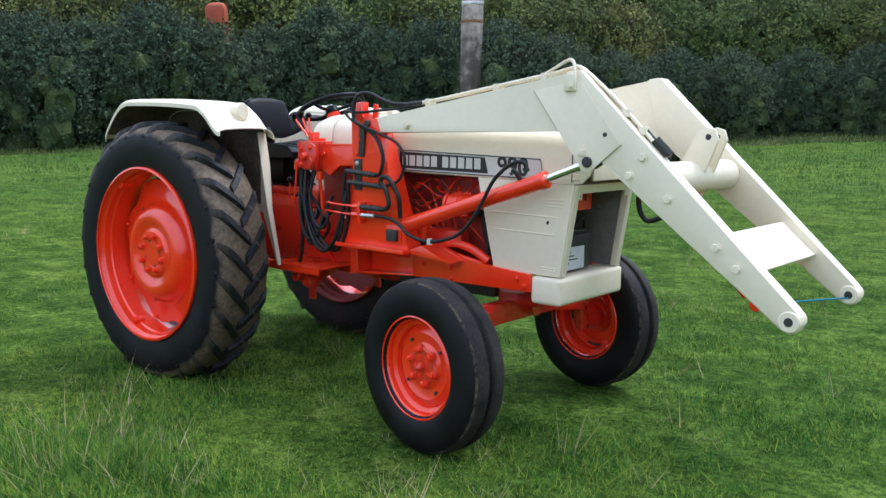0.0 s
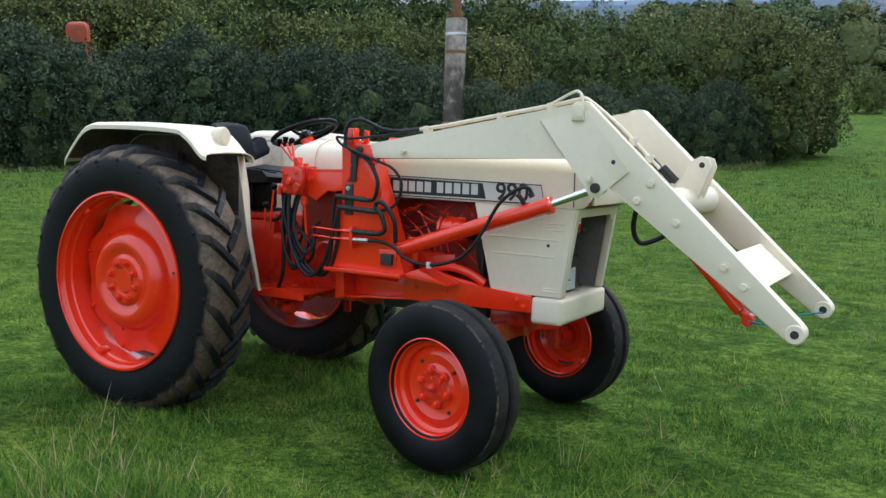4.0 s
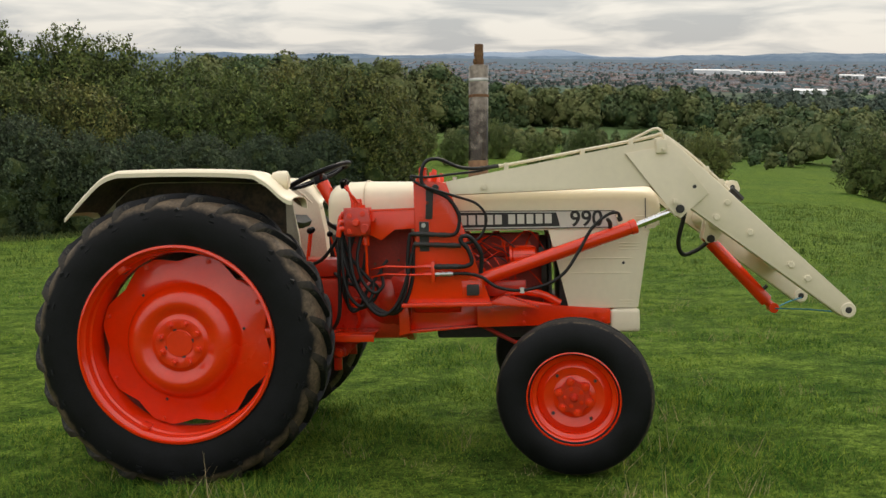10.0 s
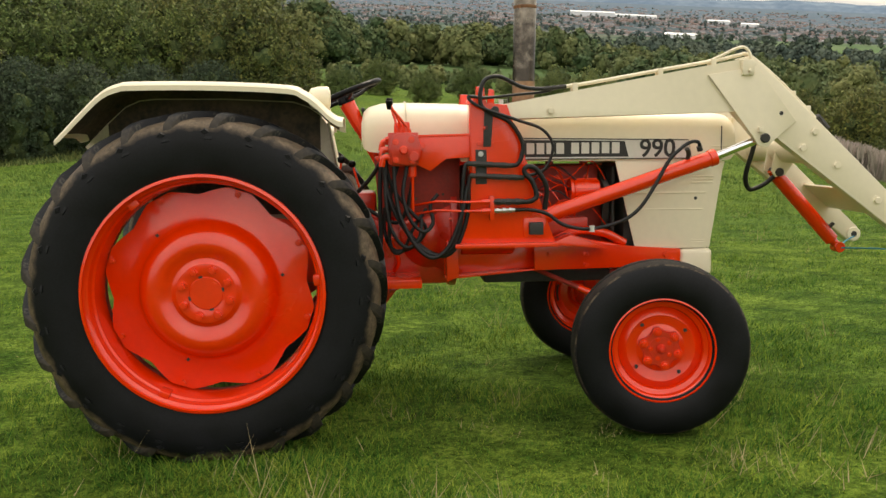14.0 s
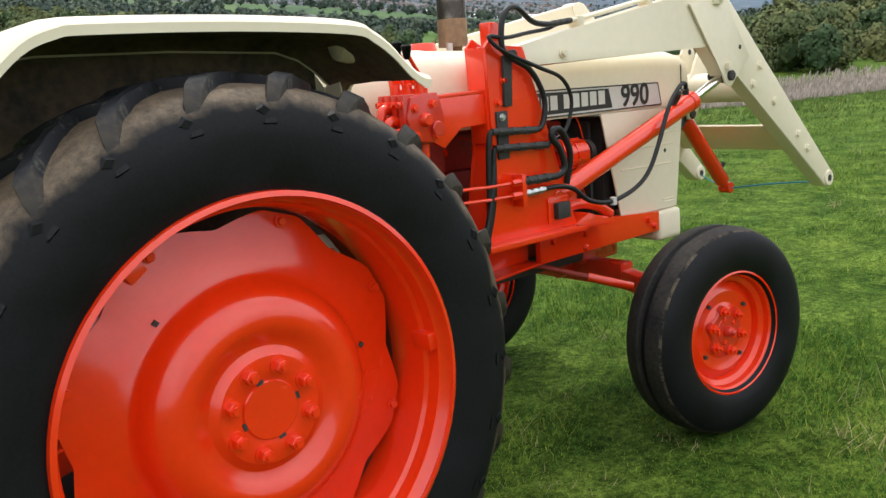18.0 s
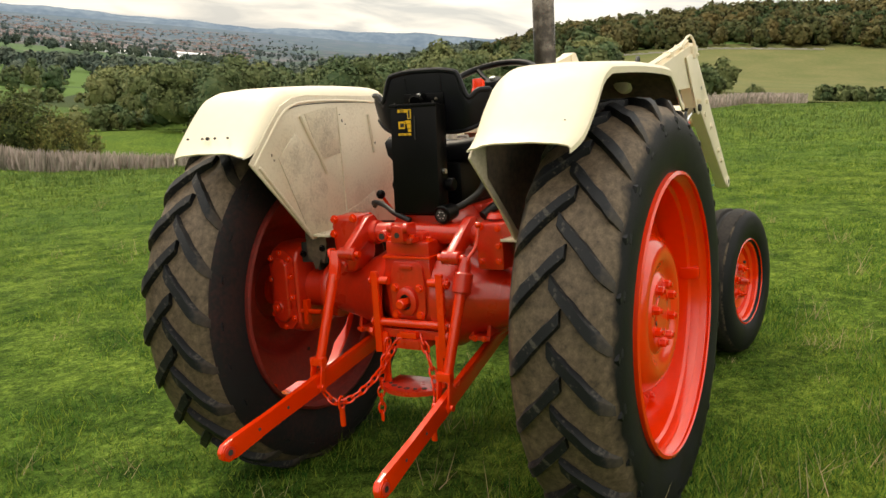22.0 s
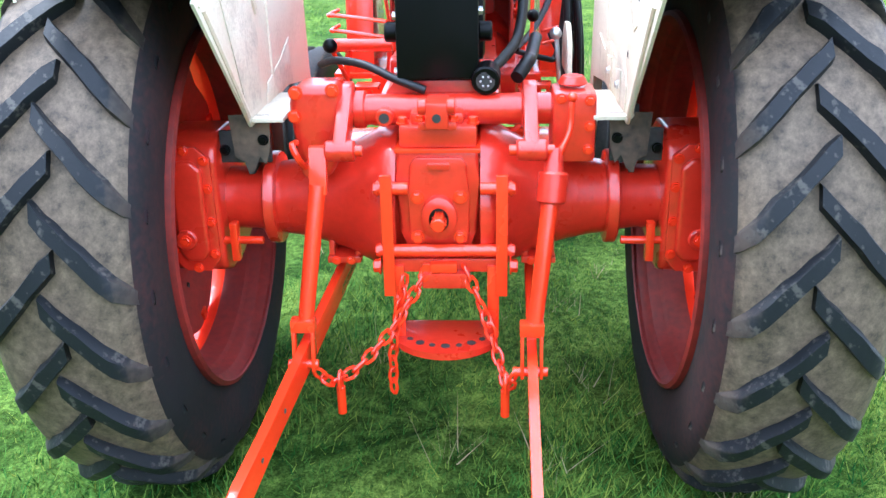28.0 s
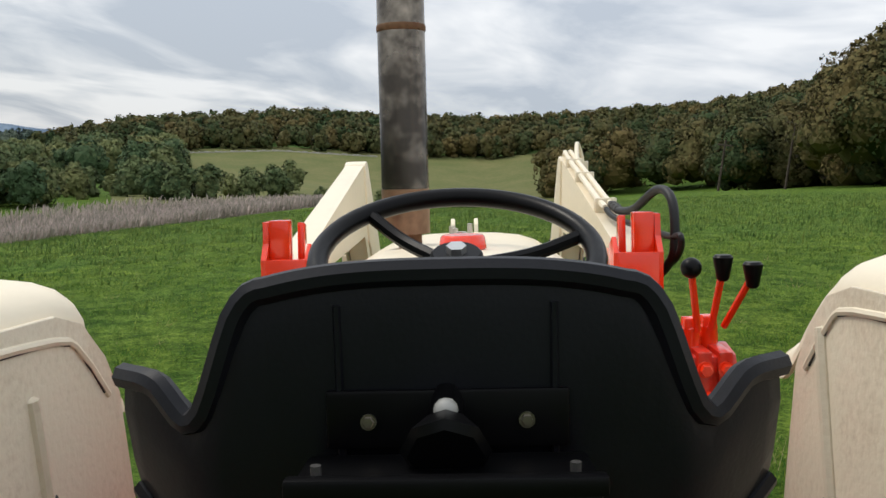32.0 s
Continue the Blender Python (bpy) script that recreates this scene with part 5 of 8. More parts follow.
def front_rim_mesh():
    half = [(0.222, -0.092), (0.229, -0.088), (0.228, -0.082), (0.216, -0.079), (0.208, -0.070), (0.204, -0.050), (0.186, -0.040), (0.180, -0.015)]
    bm = lathe(half + [(r, -y) for r, y in half[::-1]], 64)
    thicken(bm, -0.005)
    disc = [(0.03, -0.040), (0.082, -0.042), (0.092, -0.036), (0.105, -0.030), (0.130, -0.034), (0.148, -0.040), (0.160, -0.034), (0.186, -0.016)]
    b2 = lathe(disc, 64)
    thicken(b2, 0.006)
    me = bpy.data.meshes.new("tmp")
    b2.to_mesh(me)
    b2.free()
    bm.from_mesh(me)
    return finish("rim", bm, RED, 30)


FRONT_TYRE, FRONT_RIM = front_tyre_mesh(), front_rim_mesh()
STUD = finish("wheel_stud", cyl((0, -0.014, 0), (0, -0.028, 0), 0.006, seg=8, bm=bolt((0, 0, 0), (0, -1, 0), 0.0150, 0.018)), RED)
HUB_BOLT = finish("hub_bolt", bolt((0, 0, 0), (0, -1, 0), 0.008, 0.008), RED)


def front_wheel(side):
    root = new("front_wheel", FRONT_RIM)
    root.parent = tractor
    root.matrix_basis = pose(1.932, side * 0.703, 0.391, 0, 0, (180 if side > 0 else 0) - 8)
    tagged(root, "small front wheel with red pressed-steel rim")
    share("tyre", FRONT_TYRE, root, Matrix(), "black ribbed front tyre")
    bm = cyl((0, -0.03, 0), (0, -0.052, 0), 0.060, 0.055, 24, bev=0.004)
    cyl((0, -0.05, 0), (0, -0.080, 0), 0.022, 0.018, 20, bm, 0.005)
    cyl((0, 0.02, 0), (0, 0.10, 0), 0.07, 0.05, 20, bm)
    cyl((0, -0.075, 0), (0, -0.092, 0), 0.013, 0.010, 16, bm, 0.003)
    part("hub", bm, RED_CAST, root)
    flange = lathe([(0.045, -0.046), (0.086, -0.046), (0.090, -0.042), (0.090, -0.030)], 72, radius=lambda r, a: r if r < 0.06 else r - 0.014 * (0.5 - 0.5 * math.cos(6 * a + 1.78)))
    part("hub_flange", thicken(flange, -0.004), RED_CAST, root)
    for k in range(6):
        a = radians(k * 60 + 17)
        part("stud_boss", cyl((0.078 * math.cos(a), -0.036, -0.078 * math.sin(a)), (0.078 * math.cos(a), -0.054, -0.078 * math.sin(a)), 0.0225, 0.020, 18, None, 0.003), RED_CAST, root)
        share("wheel_stud", STUD, root, pose(0, 0, 0, 0, k * 60 + 17, 0) @ pose(0.078, -0.053, 0))
    for k in range(5):
        share("hub_bolt", HUB_BOLT, root, pose(0, 0, 0, 0, k * 72 + 35, 0) @ pose(0.044, -0.050, 0))
    for k in range(4):
        bm = bmesh.new()
        arc = [radians(k * 90 - 17 + 34 * i / 8) for i in range(9)]
        loft([[(r * math.cos(a), -0.020 - (0.174 - r) * 0.6, r * math.sin(a)) for r in (0.165, 0.174)] for a in arc], bm=bm)
        thicken(bm, 0.012)
        part("rim_slot", bm, DARK, root)
    for k in range(4):
        a = radians(k * 90 + 38)
        part("disc_hole", cyl((0.132 * math.cos(a), -0.045, 0.132 * math.sin(a)), (0.132 * math.cos(a), -0.030, 0.132 * math.sin(a)), 0.008, seg=8), DARK, root)


for s in (-1, 1):
    front_wheel(s)


# mudguards
def smooth_line(pts, n):
    """A line through pts with n pieces to each span, its corners rounded."""
    ps = [Vector(q) for q in pts]
    ps = [ps[0]] + ps + [ps[-1]]
    out = []
    for a, b, c, d in zip(ps, ps[1:], ps[2:], ps[3:]):
        for i in range(n):
            u = i / n
            out.append(0.5 * (2 * b + (c - a) * u + (2 * a - 5 * b + 4 * c - d) * u * u + (3 * b - a - 3 * c + d) * u ** 3))
    return [tuple(q) for q in out + [ps[-2]]]


def mudguard(side):
    def pt(x, y, z):
        return (x, side * y, z - drop * max(0.0, min(1.0, (z - 1.1) / 0.3)))
    top = [(-0.592, 1.328), (-0.545, 1.368), (-0.465, 1.447), (-0.388, 1.517), (-0.325, 1.544), (-0.26, 1.551), (0.05, 1.549), (0.34, 1.534), (0.405, 1.512), (0.455, 1.478), (0.505, 1.430), (0.54, 1.405), (0.568, 1.398)]
    if side > 0:
        top = [(x if x < 0.33 else 0.33 + (x - 0.33) * 0.62, z) for x, z in top]
    cross = [(0.803, -0.034), (0.804, -0.014), (0.795, -0.003), (0.765, 0.004), (0.65, 0.010), (0.53, 0.009), (0.495, 0.005), (0.468, -0.004), (0.450, -0.018), (0.440, -0.036), (0.4375, -0.052)]
    drop = 0.010 if side > 0 else 0.0
    if side > 0:
        top = [(x + 0.028 * min(1.0, max(0.0, -x / 0.3)), z) for x, z in top]
    # The outer corner of the tail is cut round.
    inset = [0.034, 0.010] + [0.0] * (len(top) - 2)
    fine = smooth_line([(x, z, i) for (x, z), i in zip(top, inset)], 4)
    bm = loft([[pt(x, y - (i if y > 0.7 else -0.12 * i if y < 0.46 else 0.0), z + dz * (1 - 8 * i if y > 0.79 else 1 - 22 * i if y < 0.46 else 1)) for y, dz in cross] for x, z, i in fine])
    thicken(bm, 0.006 * 1)
    guard = part("mudguard", bm, CREAM, tractor, "cream sheet-steel rear mudguard")
    # upright inner side: pressed ribs, rolled bead, filler patches and splits
    fx = 0.455 if side > 0 else 0.488
    poly = [(-0.575, 1.305), (-0.455, 1.432), (-0.378, 1.503), (-0.305, 1.530), (-0.22, 1.536), (fx - 0.17, 1.517), (fx - 0.10, 1.49), (fx - 0.04, 1.44), (fx, 1.38), (fx + 0.035, 1.20), (fx + 0.052, 0.965)] + ([(0.612, 0.66), (0.580, 0.66)] if side < 0 else [(0.60, 0.70), (0.55, 0.70)]) + [(fx - 0.02, 0.94), (0.20, 0.975), (-0.22, 0.965)]
    back = 0.028 if side > 0 else 0.0
    # The upper edge is tucked in behind the rolled fold.
    poly = [(x + 0.004, z - 0.012) if k < 6 else (x, z - 0.004) if k < 8 else (x, z) for k, (x, z) in enumerate(poly)]
    poly = [(x + back * min(1.0, max(0.0, -x / 0.3)) * (z > 1.1), z - drop * max(0.0, min(1.0, (z - 1.1) / 0.3))) for x, z in poly]
    a, b = sorted((side * 0.434, side * 0.442))
    panel = part("side_panel", prism(poly, a, b, 0.002), CREAM_OLD, guard, "patched and dented cream inner panel")
    part("rolled_bead", tube([pt(x + (0.012 + back * min(1.0, -x / 0.3) if x < 0 else -0.008), 0.435, z - 0.034) for x, z in ((-0.560, 1.318), (-0.455, 1.427), (-0.378, 1.498), (-0.305, 1.526), (-0.22, 1.533), (0.0, 1.531), (fx - 0.17, 1.513), (fx - 0.10, 1.486), (fx - 0.03, 1.42))], 0.0055, 8, None, 3), CREAM, guard)
    part("bead_seam", tube([pt(x, 0.4335, z - 0.008) for x, z in ((-0.30, 1.485), (-0.22, 1.497), (0.0, 1.497), (fx - 0.18, 1.485), (fx - 0.11, 1.458), (fx - 0.05, 1.40))], 0.0018, 6, None, 2), DARK, guard)
    ribs = ((-0.235, 1.445, -0.10, 1.22, 0.0095), (0.005, 1.46, 0.02, 1.02, 0.005), (0.225, 1.425, 0.25, 1.27, 0.009), (-0.49, 1.27, -0.245, 1.00, 0.008)) if side > 0 else ((0.40, 1.44, 0.36, 1.24, 0.0095), (0.215, 1.455, 0.17, 1.10, 0.006), (-0.02, 1.43, -0.03, 1.38, 0.008), (-0.49, 1.26, -0.26, 1.00, 0.008))
    for x0, z0, x1, z1, r in ribs:
        part("pressed_rib", tube([pt(x0, 0.438, z0), pt(x0 * 0.95 + x1 * 0.05, 0.4345, z0 * 0.95 + z1 * 0.05), pt(x0 * 0.05 + x1 * 0.95, 0.4345, z0 * 0.05 + z1 * 0.95), pt(x1, 0.438, z1)], r, 8, None, 4), CREAM_OLD, guard)
    if side > 0:
        patches = ([(-0.21, 1.455), (-0.07, 1.475), (0.0, 1.465), (0.0, 1.285), (-0.13, 1.27)], [(-0.28, 1.385), (-0.36, 1.32), (-0.385, 1.30), (-0.31, 1.14), (-0.245, 1.00), (-0.12, 1.0), (-0.10, 1.16), (-0.15, 1.30)], [(0.25, 0.975), (0.235, 1.10), (0.12, 1.06), (-0.04, 1.03), (-0.06, 0.98)])
        splits = ((0.035, 1.415, 0.006, 0.012), (0.055, 1.40, 0.004, 0.006), (0.265, 1.305, 0.005, 0.011), (-0.42, 1.315, 0.004, 0.010), (-0.41, 1.295, 0.004, 0.007), (0.02, 1.44, 0.004, 0.005))
    else:
        patches = ([(0.33, 1.085), (0.20, 1.06), (0.10, 1.10), (-0.02, 1.08), (-0.12, 1.13), (-0.20, 1.05), (-0.19, 0.985), (0.31, 0.985)], [(0.10, 1.375), (-0.04, 1.385), (-0.10, 1.33), (-0.20, 1.27), (-0.30, 1.20), (-0.26, 1.18), (-0.14, 1.26), (-0.05, 1.33)])
        splits = ((-0.23, 1.335, 0.005, 0.020), (-0.255, 1.30, 0.007, 0.018), (-0.30, 1.255, 0.006, 0.012), (-0.13, 1.42, 0.004, 0.022), (0.39, 1.235, 0.004, 0.012), (0.20, 1.445, 0.004, 0.008), (-0.19, 1.12, 0.005, 0.016), (-0.10, 1.05, 0.003, 0.030), (-0.155, 1.40, 0.003, 0.014))
    for pl in patches:
        a, b = sorted((side * 0.4315, side * 0.4345))
        part("filler_patch", prism([(x, z - drop * max(0.0, min(1.0, (z - 1.1) / 0.3))) for x, z in pl], a, b, 0.001), FILLER, panel, "lumpy painted filler patch")
    for x, z, rx, rz in splits:
        part("panel_split", ball(pt(x, 0.4345, z), 1.0, None, rx * 0.75, 0.0028, rz * 0.6, 2), DARK, panel)
    bm = prism([(-0.22, 0.985), (0.08, 0.98), (0.08, 0.97), (-0.22, 0.975)], min(side * 0.36, side * 0.436), max(side * 0.36, side * 0.436), 0.002)
    part("footing_flange", bm, CREAM_OLD, guard)
    if side < 0:
        for x in (-0.12, 0.05):
            part("angle_clip", prism([(x, 0.988), (x + 0.075, 0.988), (x + 0.075, 1.06), (x, 1.07)], -0.4335, -0.4285, 0.001), CREAM_OLD, guard)
            part("clip_bolt", bolt(pt(x + 0.03, 0.4285, 1.03), (0, 1, 0), 0.008, 0.008), STEEL, guard)
    # front flange
    bm = loft([[pt(fx, 0.44, 1.385), pt(fx + 0.012, 0.50, 1.395)], [pt(fx + 0.035, 0.44, 1.2), pt(fx + 0.047, 0.50, 1.2)], [pt(fx + 0.052, 0.44, 0.965), pt(fx + 0.062, 0.475, 0.965)]] + ([[pt(0.612, 0.44, 0.66), pt(0.622, 0.462, 0.66)]] if side < 0 else []))
    thicken(bm, 0.005)
    part("front_flange", bm, CREAM, guard)
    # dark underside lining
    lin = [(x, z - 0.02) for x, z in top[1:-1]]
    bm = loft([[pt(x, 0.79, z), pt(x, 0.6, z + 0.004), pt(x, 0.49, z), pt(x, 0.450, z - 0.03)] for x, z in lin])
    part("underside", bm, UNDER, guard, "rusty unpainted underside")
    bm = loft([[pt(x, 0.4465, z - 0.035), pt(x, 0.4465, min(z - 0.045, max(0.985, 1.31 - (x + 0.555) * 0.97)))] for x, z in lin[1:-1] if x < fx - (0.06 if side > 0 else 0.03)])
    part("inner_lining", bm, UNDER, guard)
    # lamp
    lx = 0.475 if side < 0 else 0.42
    bm = loft([[pt(lx + dx, 0.60 + 0.042 * math.cos(t) * k, 1.49 + 0.05 * math.sin(t) * k) for t in [6.283185 * i / 20 for i in range(20)]] for dx, k in ((-0.055, 0.55), (-0.045, 0.85), (-0.015, 1.0), (0.022, 1.0), (0.03, 0.92))], closed=True)
    lamp = part("side_lamp", bm, CREAM, guard, "cream painted side lamp")
    part("lens", cyl(pt(lx + 0.029, 0.60, 1.49), pt(lx + 0.035, 0.60, 1.49), 0.036, seg=20), CREAM, lamp)
    # bracket to the axle
    torn = [(0.400, 0.985), (0.405, 0.905), (0.418, 0.862), (0.432, 0.885), (0.445, 0.850), (0.462, 0.838), (0.470, 0.872), (0.492, 0.880), (0.500, 0.985)]
    part("torn_plate", prism([(side * a, b) for a, b in torn], -0.186, -0.181, 0.001, None, "x"), UNDER, guard, "torn rusty plate edge")
    bm = prism([(-0.175, 1.0), (-0.02, 0.99), (-0.04, 0.84), (-0.16, 0.83)], min(side * 0.455, side * 0.470), max(side * 0.455, side * 0.470), 0.003)
    box(-0.178, -0.165, min(side * 0.405, side * 0.53), max(side * 0.405, side * 0.53), 0.865, 0.945, 0.004, bm)
    part("mounting_bracket", bm, DARK, guard)
    for y, z in ((0.42, 0.925), (0.515, 0.90)):
        part("bracket_bolt", bolt((-0.186, side * y, z), (-1, 0, 0), 0.010, 0.012), BLACK, guard)
    for k, y in enumerate((0.54, 0.60, 0.635, 0.66, 0.73)):
        part("rust_hole", ball(pt(-0.523, y, 1.391), 0.006 if k != 2 else 0.009, None, 0.6, 1.2, 0.8, 1), DARK, guard)
    return guard


for s in (-1, 1):
    mudguard(s)


# bonnet and tank
def hood_section(x, w, zlow, ztop, crown=0.10):
    half = [(w, zlow), (w, zlow + (ztop - zlow) * 0.35), (w, ztop - crown), (w - 0.012, ztop - crown * 0.6), (w - 0.04, ztop - crown * 0.3), (w - 0.09, ztop - crown * 0.1), (w * 0.4, ztop)]
    pts = [(x, -y, z) for y, z in half] + [(x, 0, ztop + 0.003)] + [(x, y, z) for y, z in half[::-1]]
    return pts


bm = loft([hood_section(x, w, zl, zt, c) for x, w, zl, zt, c in ((1.10, 0.262, 1.205, 1.478, 0.10), (1.4, 0.266, 1.203, 1.468, 0.10), (1.8, 0.270, 1.20, 1.452, 0.09), (2.2, 0.272, 1.195, 1.435, 0.08), (2.36, 0.272, 1.193, 1.428, 0.08), (2.41, 0.268, 1.20, 1.42, 0.09), (2.435, 0.255, 1.23, 1.405, 0.10), (2.445, 0.23, 1.27, 1.385, 0.08))])
thicken(bm, 0.006)
bonnet = part("bonnet", bm, CREAM, tractor, "long cream bonnet")
bm = prism([(-0.225, 1.21), (0.225, 1.21), (0.225, 1.40), (-0.225, 1.40)], 2.428, 2.442, 0.004, None, "x")
part("nose_panel", bm, CREAM, bonnet)
part("bonnet_seam", tube([(2.36, s * 0.274, z) for s, z in ((-1, 1.20), (-1, 1.30), (-1, 1.36))], 0.0025, 6, None, 2), DARK, bonnet)
for s in (-1, 1):
    bm = bmesh.new()
    for z in (1.215, 1.235, 1.25, 1.265):
        tube([(2.31, s * 0.2735, z), (2.40, s * 0.2705, z)], 0.0035, 6, bm, 0)
    part("pressed_lines", bm, CREAM, bonnet)

bm = loft([hood_section(x, w, zl, zt, c) for x, w, zl, zt, c in ((0.635, 0.20, 1.30, 1.40, 0.06), (0.645, 0.235, 1.27, 1.445, 0.09), (0.67, 0.252, 1.255, 1.468, 0.10), (0.73, 0.26, 1.25, 1.485, 0.11), (0.84, 0.262, 1.245, 1.488, 0.11), (1.10, 0.262, 1.235, 1.481, 0.10))])
thicken(bm, 0.006)
tank = part("fuel_tank", bm, CREAM, tractor, "cream rounded fuel tank in front of the steering wheel")
part("tank_rear", prism([(-0.19, 1.305), (0.19, 1.305), (0.185, 1.395), (-0.185, 1.395)], 0.634, 0.638, 0.001, None, "x"), CREAM, tank)
part("tank_seam", tube([(0.845, y, z) for y, z in ((-0.266, 1.25), (-0.266, 1.38), (-0.23, 1.455), (-0.12, 1.49), (0, 1.494), (0.12, 1.49), (0.23, 1.455), (0.266, 1.38))], 0.003, 6), CREAM_OLD, tank)
part("filler_cap", cyl((1.20, -0.004, 1.475), (1.20, -0.004, 1.508), 0.05, 0.046, 24, None, 0.005), RED, tank, "red filler cap")

# decal: name plate drawn as bars, then the model number
for s in (-1, 1):
    y = s * 0.2765
    bm = prism([(1.335, 1.213), (2.215, 1.208), (2.195, 1.296), (1.335, 1.312)], min(y, y - s * 0.002), max(y, y - s * 0.002), 0.0)
    plate = part("name_plate", bm, WHITE_DECAL, bonnet, "white name plate with a black field")
    y2 = s * 0.2772
    bm = prism([(1.345, 1.222), (1.905, 1.219), (1.885, 1.293), (1.345, 1.304)], min(y2, y2 - s * 0.001), max(y2, y2 - s * 0.001), 0.0)
    part("black_field", bm, BLACK_DECAL, plate)
    part("plate_border", tube([(1.335, y2, 1.213), (2.215, y2, 1.208), (2.195, y2, 1.296), (1.335, y2, 1.312)], 0.0028, 6, None, 0, True), BLACK_DECAL, plate)
    y3 = s * 0.2782
    xs = [1.365 + k * 0.0475 for k in range(5)] + [1.627 + k * 0.049 for k in range(5)]
    for x in xs:
        x = x if s < 0 else 3.25 - x
        bm = prism([(x, 1.236), (x + 0.037, 1.2358), (x + 0.037, 1.2872), (x, 1.2885)], min(y3, y3 - s * 0.001), max(y3, y3 - s * 0.001), 0.0)
        part("name_bar", bm, WHITE_DECAL, plate)
    text_mesh("990", 0.118, BLACK_DECAL, plate, pose(2.045, s * 0.2785, 1.254, 90, 0, 0 if s < 0 else 180), "model_number")

# front cowl with open grille
for s in (-1, 1):
    y0, y1 = sorted((s * 0.262, s * 0.270))
    panel = part("side_cowl", prism([(1.842, 1.198), (2.372, 1.190), (2.312, 0.772), (1.945, 0.775)], y0, y1, 0.002), CREAM, tractor, "cream tapered side panel under the bonnet")
    bm = bmesh.new()
    for z0, a, b in ((1.045, 1.93, 2.29), (0.965, 1.95, 2.275)):
        tube([(a, s * 0.2705, z0), (b, s * 0.2705, z0 - 0.004)], 0.0035, 6, bm, 0)
    for z0 in (1.09, 1.105, 1.12, 0.80, 0.812):
        tube([(2.22, s * 0.2705, z0), (2.33 - (1.15 - z0) * 0.12, s * 0.2705, z0 - 0.001)], 0.003, 6, bm, 0)
    part("pressed_lines", bm, CREAM, panel)
    part("panel_hole", cyl((2.24, s * 0.2695, 1.015), (2.24, s * 0.2712, 1.015), 0.008, seg=14), DARK, panel)
bm = bmesh.new()
prism([(2.33, 1.195), (2.385, 1.19), (2.375, 1.150), (2.335, 1.150)], -0.262, 0.262, 0.004, bm)
for s in (-1, 1):
    prism([(2.338, 1.16), (2.376, 1.16), (2.318, 0.772), (2.285, 0.772)], min(s * 0.225, s * 0.2615), max(s * 0.225, s * 0.2615), 0.004, bm)
part("grille_surround", bm, CREAM, tractor, "cream open grille surround")
bm = bmesh.new()
prism([(-0.285, 0.64), (0.285, 0.64), (0.285, 0.768), (-0.285, 0.768)], 2.165, 2.325, 0.022, bm, "x", 3)
part("front_bumper", bm, CREAM, tractor, "cream cast front weight frame")
radiator = part("radiator", box(1.90, 1.97, -0.22, 0.22, 0.78, 1.18, 0.006), DARK, tractor)
part("fan_cowl", box(1.97, 2.0, -0.24, -0.10, 1.02, 1.17, 0.006), RED, radiator)
part("cowl_tank", box(2.02, 2.262, -0.19, 0.075, 1.055, 1.175, 0.012), RED, radiator)
part("tank_latch", box(2.2625, 2.268, 0.005, 0.017, 1.10, 1.15, 0.002), DARK, radiator)
for s in (-1, 1):
    liner = part("inner_liner", prism([(1.98, 1.16), (2.335, 1.158), (2.283, 0.775), (1.98, 0.775)], min(s * 0.226, s * 0.232), max(s * 0.226, s * 0.232), 0.001), GREY_DUST, radiator, "dusty grey inside of the cowl")
    part("liner_boss", cyl((2.22, s * 0.226, 1.06), (2.22, s * 0.217, 1.06), 0.010, seg=12), STEEL, liner)
    part("corner_tab", box(2.362, 2.368, s * 0.21 - 0.016, s * 0.21 + 0.016, 1.122, 1.152, 0.002), CREAM, radiator)
    part("tab_hole", cyl((2.3675, s * 0.21, 1.137), (2.3688, s * 0.21, 1.137), 0.004, seg=10), DARK, radiator)
battery = part("battery", box(2.08, 2.262, -0.19, 0.075, 0.78, 0.945, 0.006), BATTERY, tractor, "black battery behind the open grille")
part("terminal_guard", box(2.12, 2.25, -0.18, 0.065, 0.945, 0.965, 0.006), BATTERY, battery)
part("label", box(2.2625, 2.264, -0.155, 0.015, 0.785, 0.89, 0.0), LABEL_WHITE, battery, "white battery label")
bm = bmesh.new()
for k in range(4):
    box(2.2642, 2.2648, -0.145, -0.145 + 0.03 + 0.1 * ((k * 37 % 10) / 10), 0.812 + k * 0.017, 0.818 + k * 0.017, 0, bm)
part("label_print", bm, BLACK_DECAL, battery)
part("battery_lead", tube([(2.2, 0.0, 0.96), (2.22, 0.05, 1.01), (2.20, 0.11, 1.0), (2.18, 0.14, 0.93), (2.16, 0.12, 0.80)], 0.008), HOSE, battery)

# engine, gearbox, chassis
# Block, head, cover and dash panels carry the bay's shade in their red.
engine = part("engine_block", box(1.05, 1.82, -0.115, 0.115, 0.66, 1.05, 0.02), RED_SHADED_DUSTY, tractor, "red four-cylinder diesel engine")
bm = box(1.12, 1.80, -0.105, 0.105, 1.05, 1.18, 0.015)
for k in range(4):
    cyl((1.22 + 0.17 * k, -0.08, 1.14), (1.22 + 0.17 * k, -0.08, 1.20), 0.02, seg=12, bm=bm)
part("cylinder_head", bm, RED_SHADED_DUSTY, engine)
part("sump", box(1.22, 1.86, -0.14, 0.14, 0.60, 0.67, 0.02), DARK, engine)
bm = cyl((1.645, -0.215, 1.055), (1.775, -0.215, 1.055), 0.057, seg=24, bev=0.006)
cyl((1.63, -0.215, 1.055), (1.645, -0.215, 1.055), 0.063, seg=24, bm=bm)
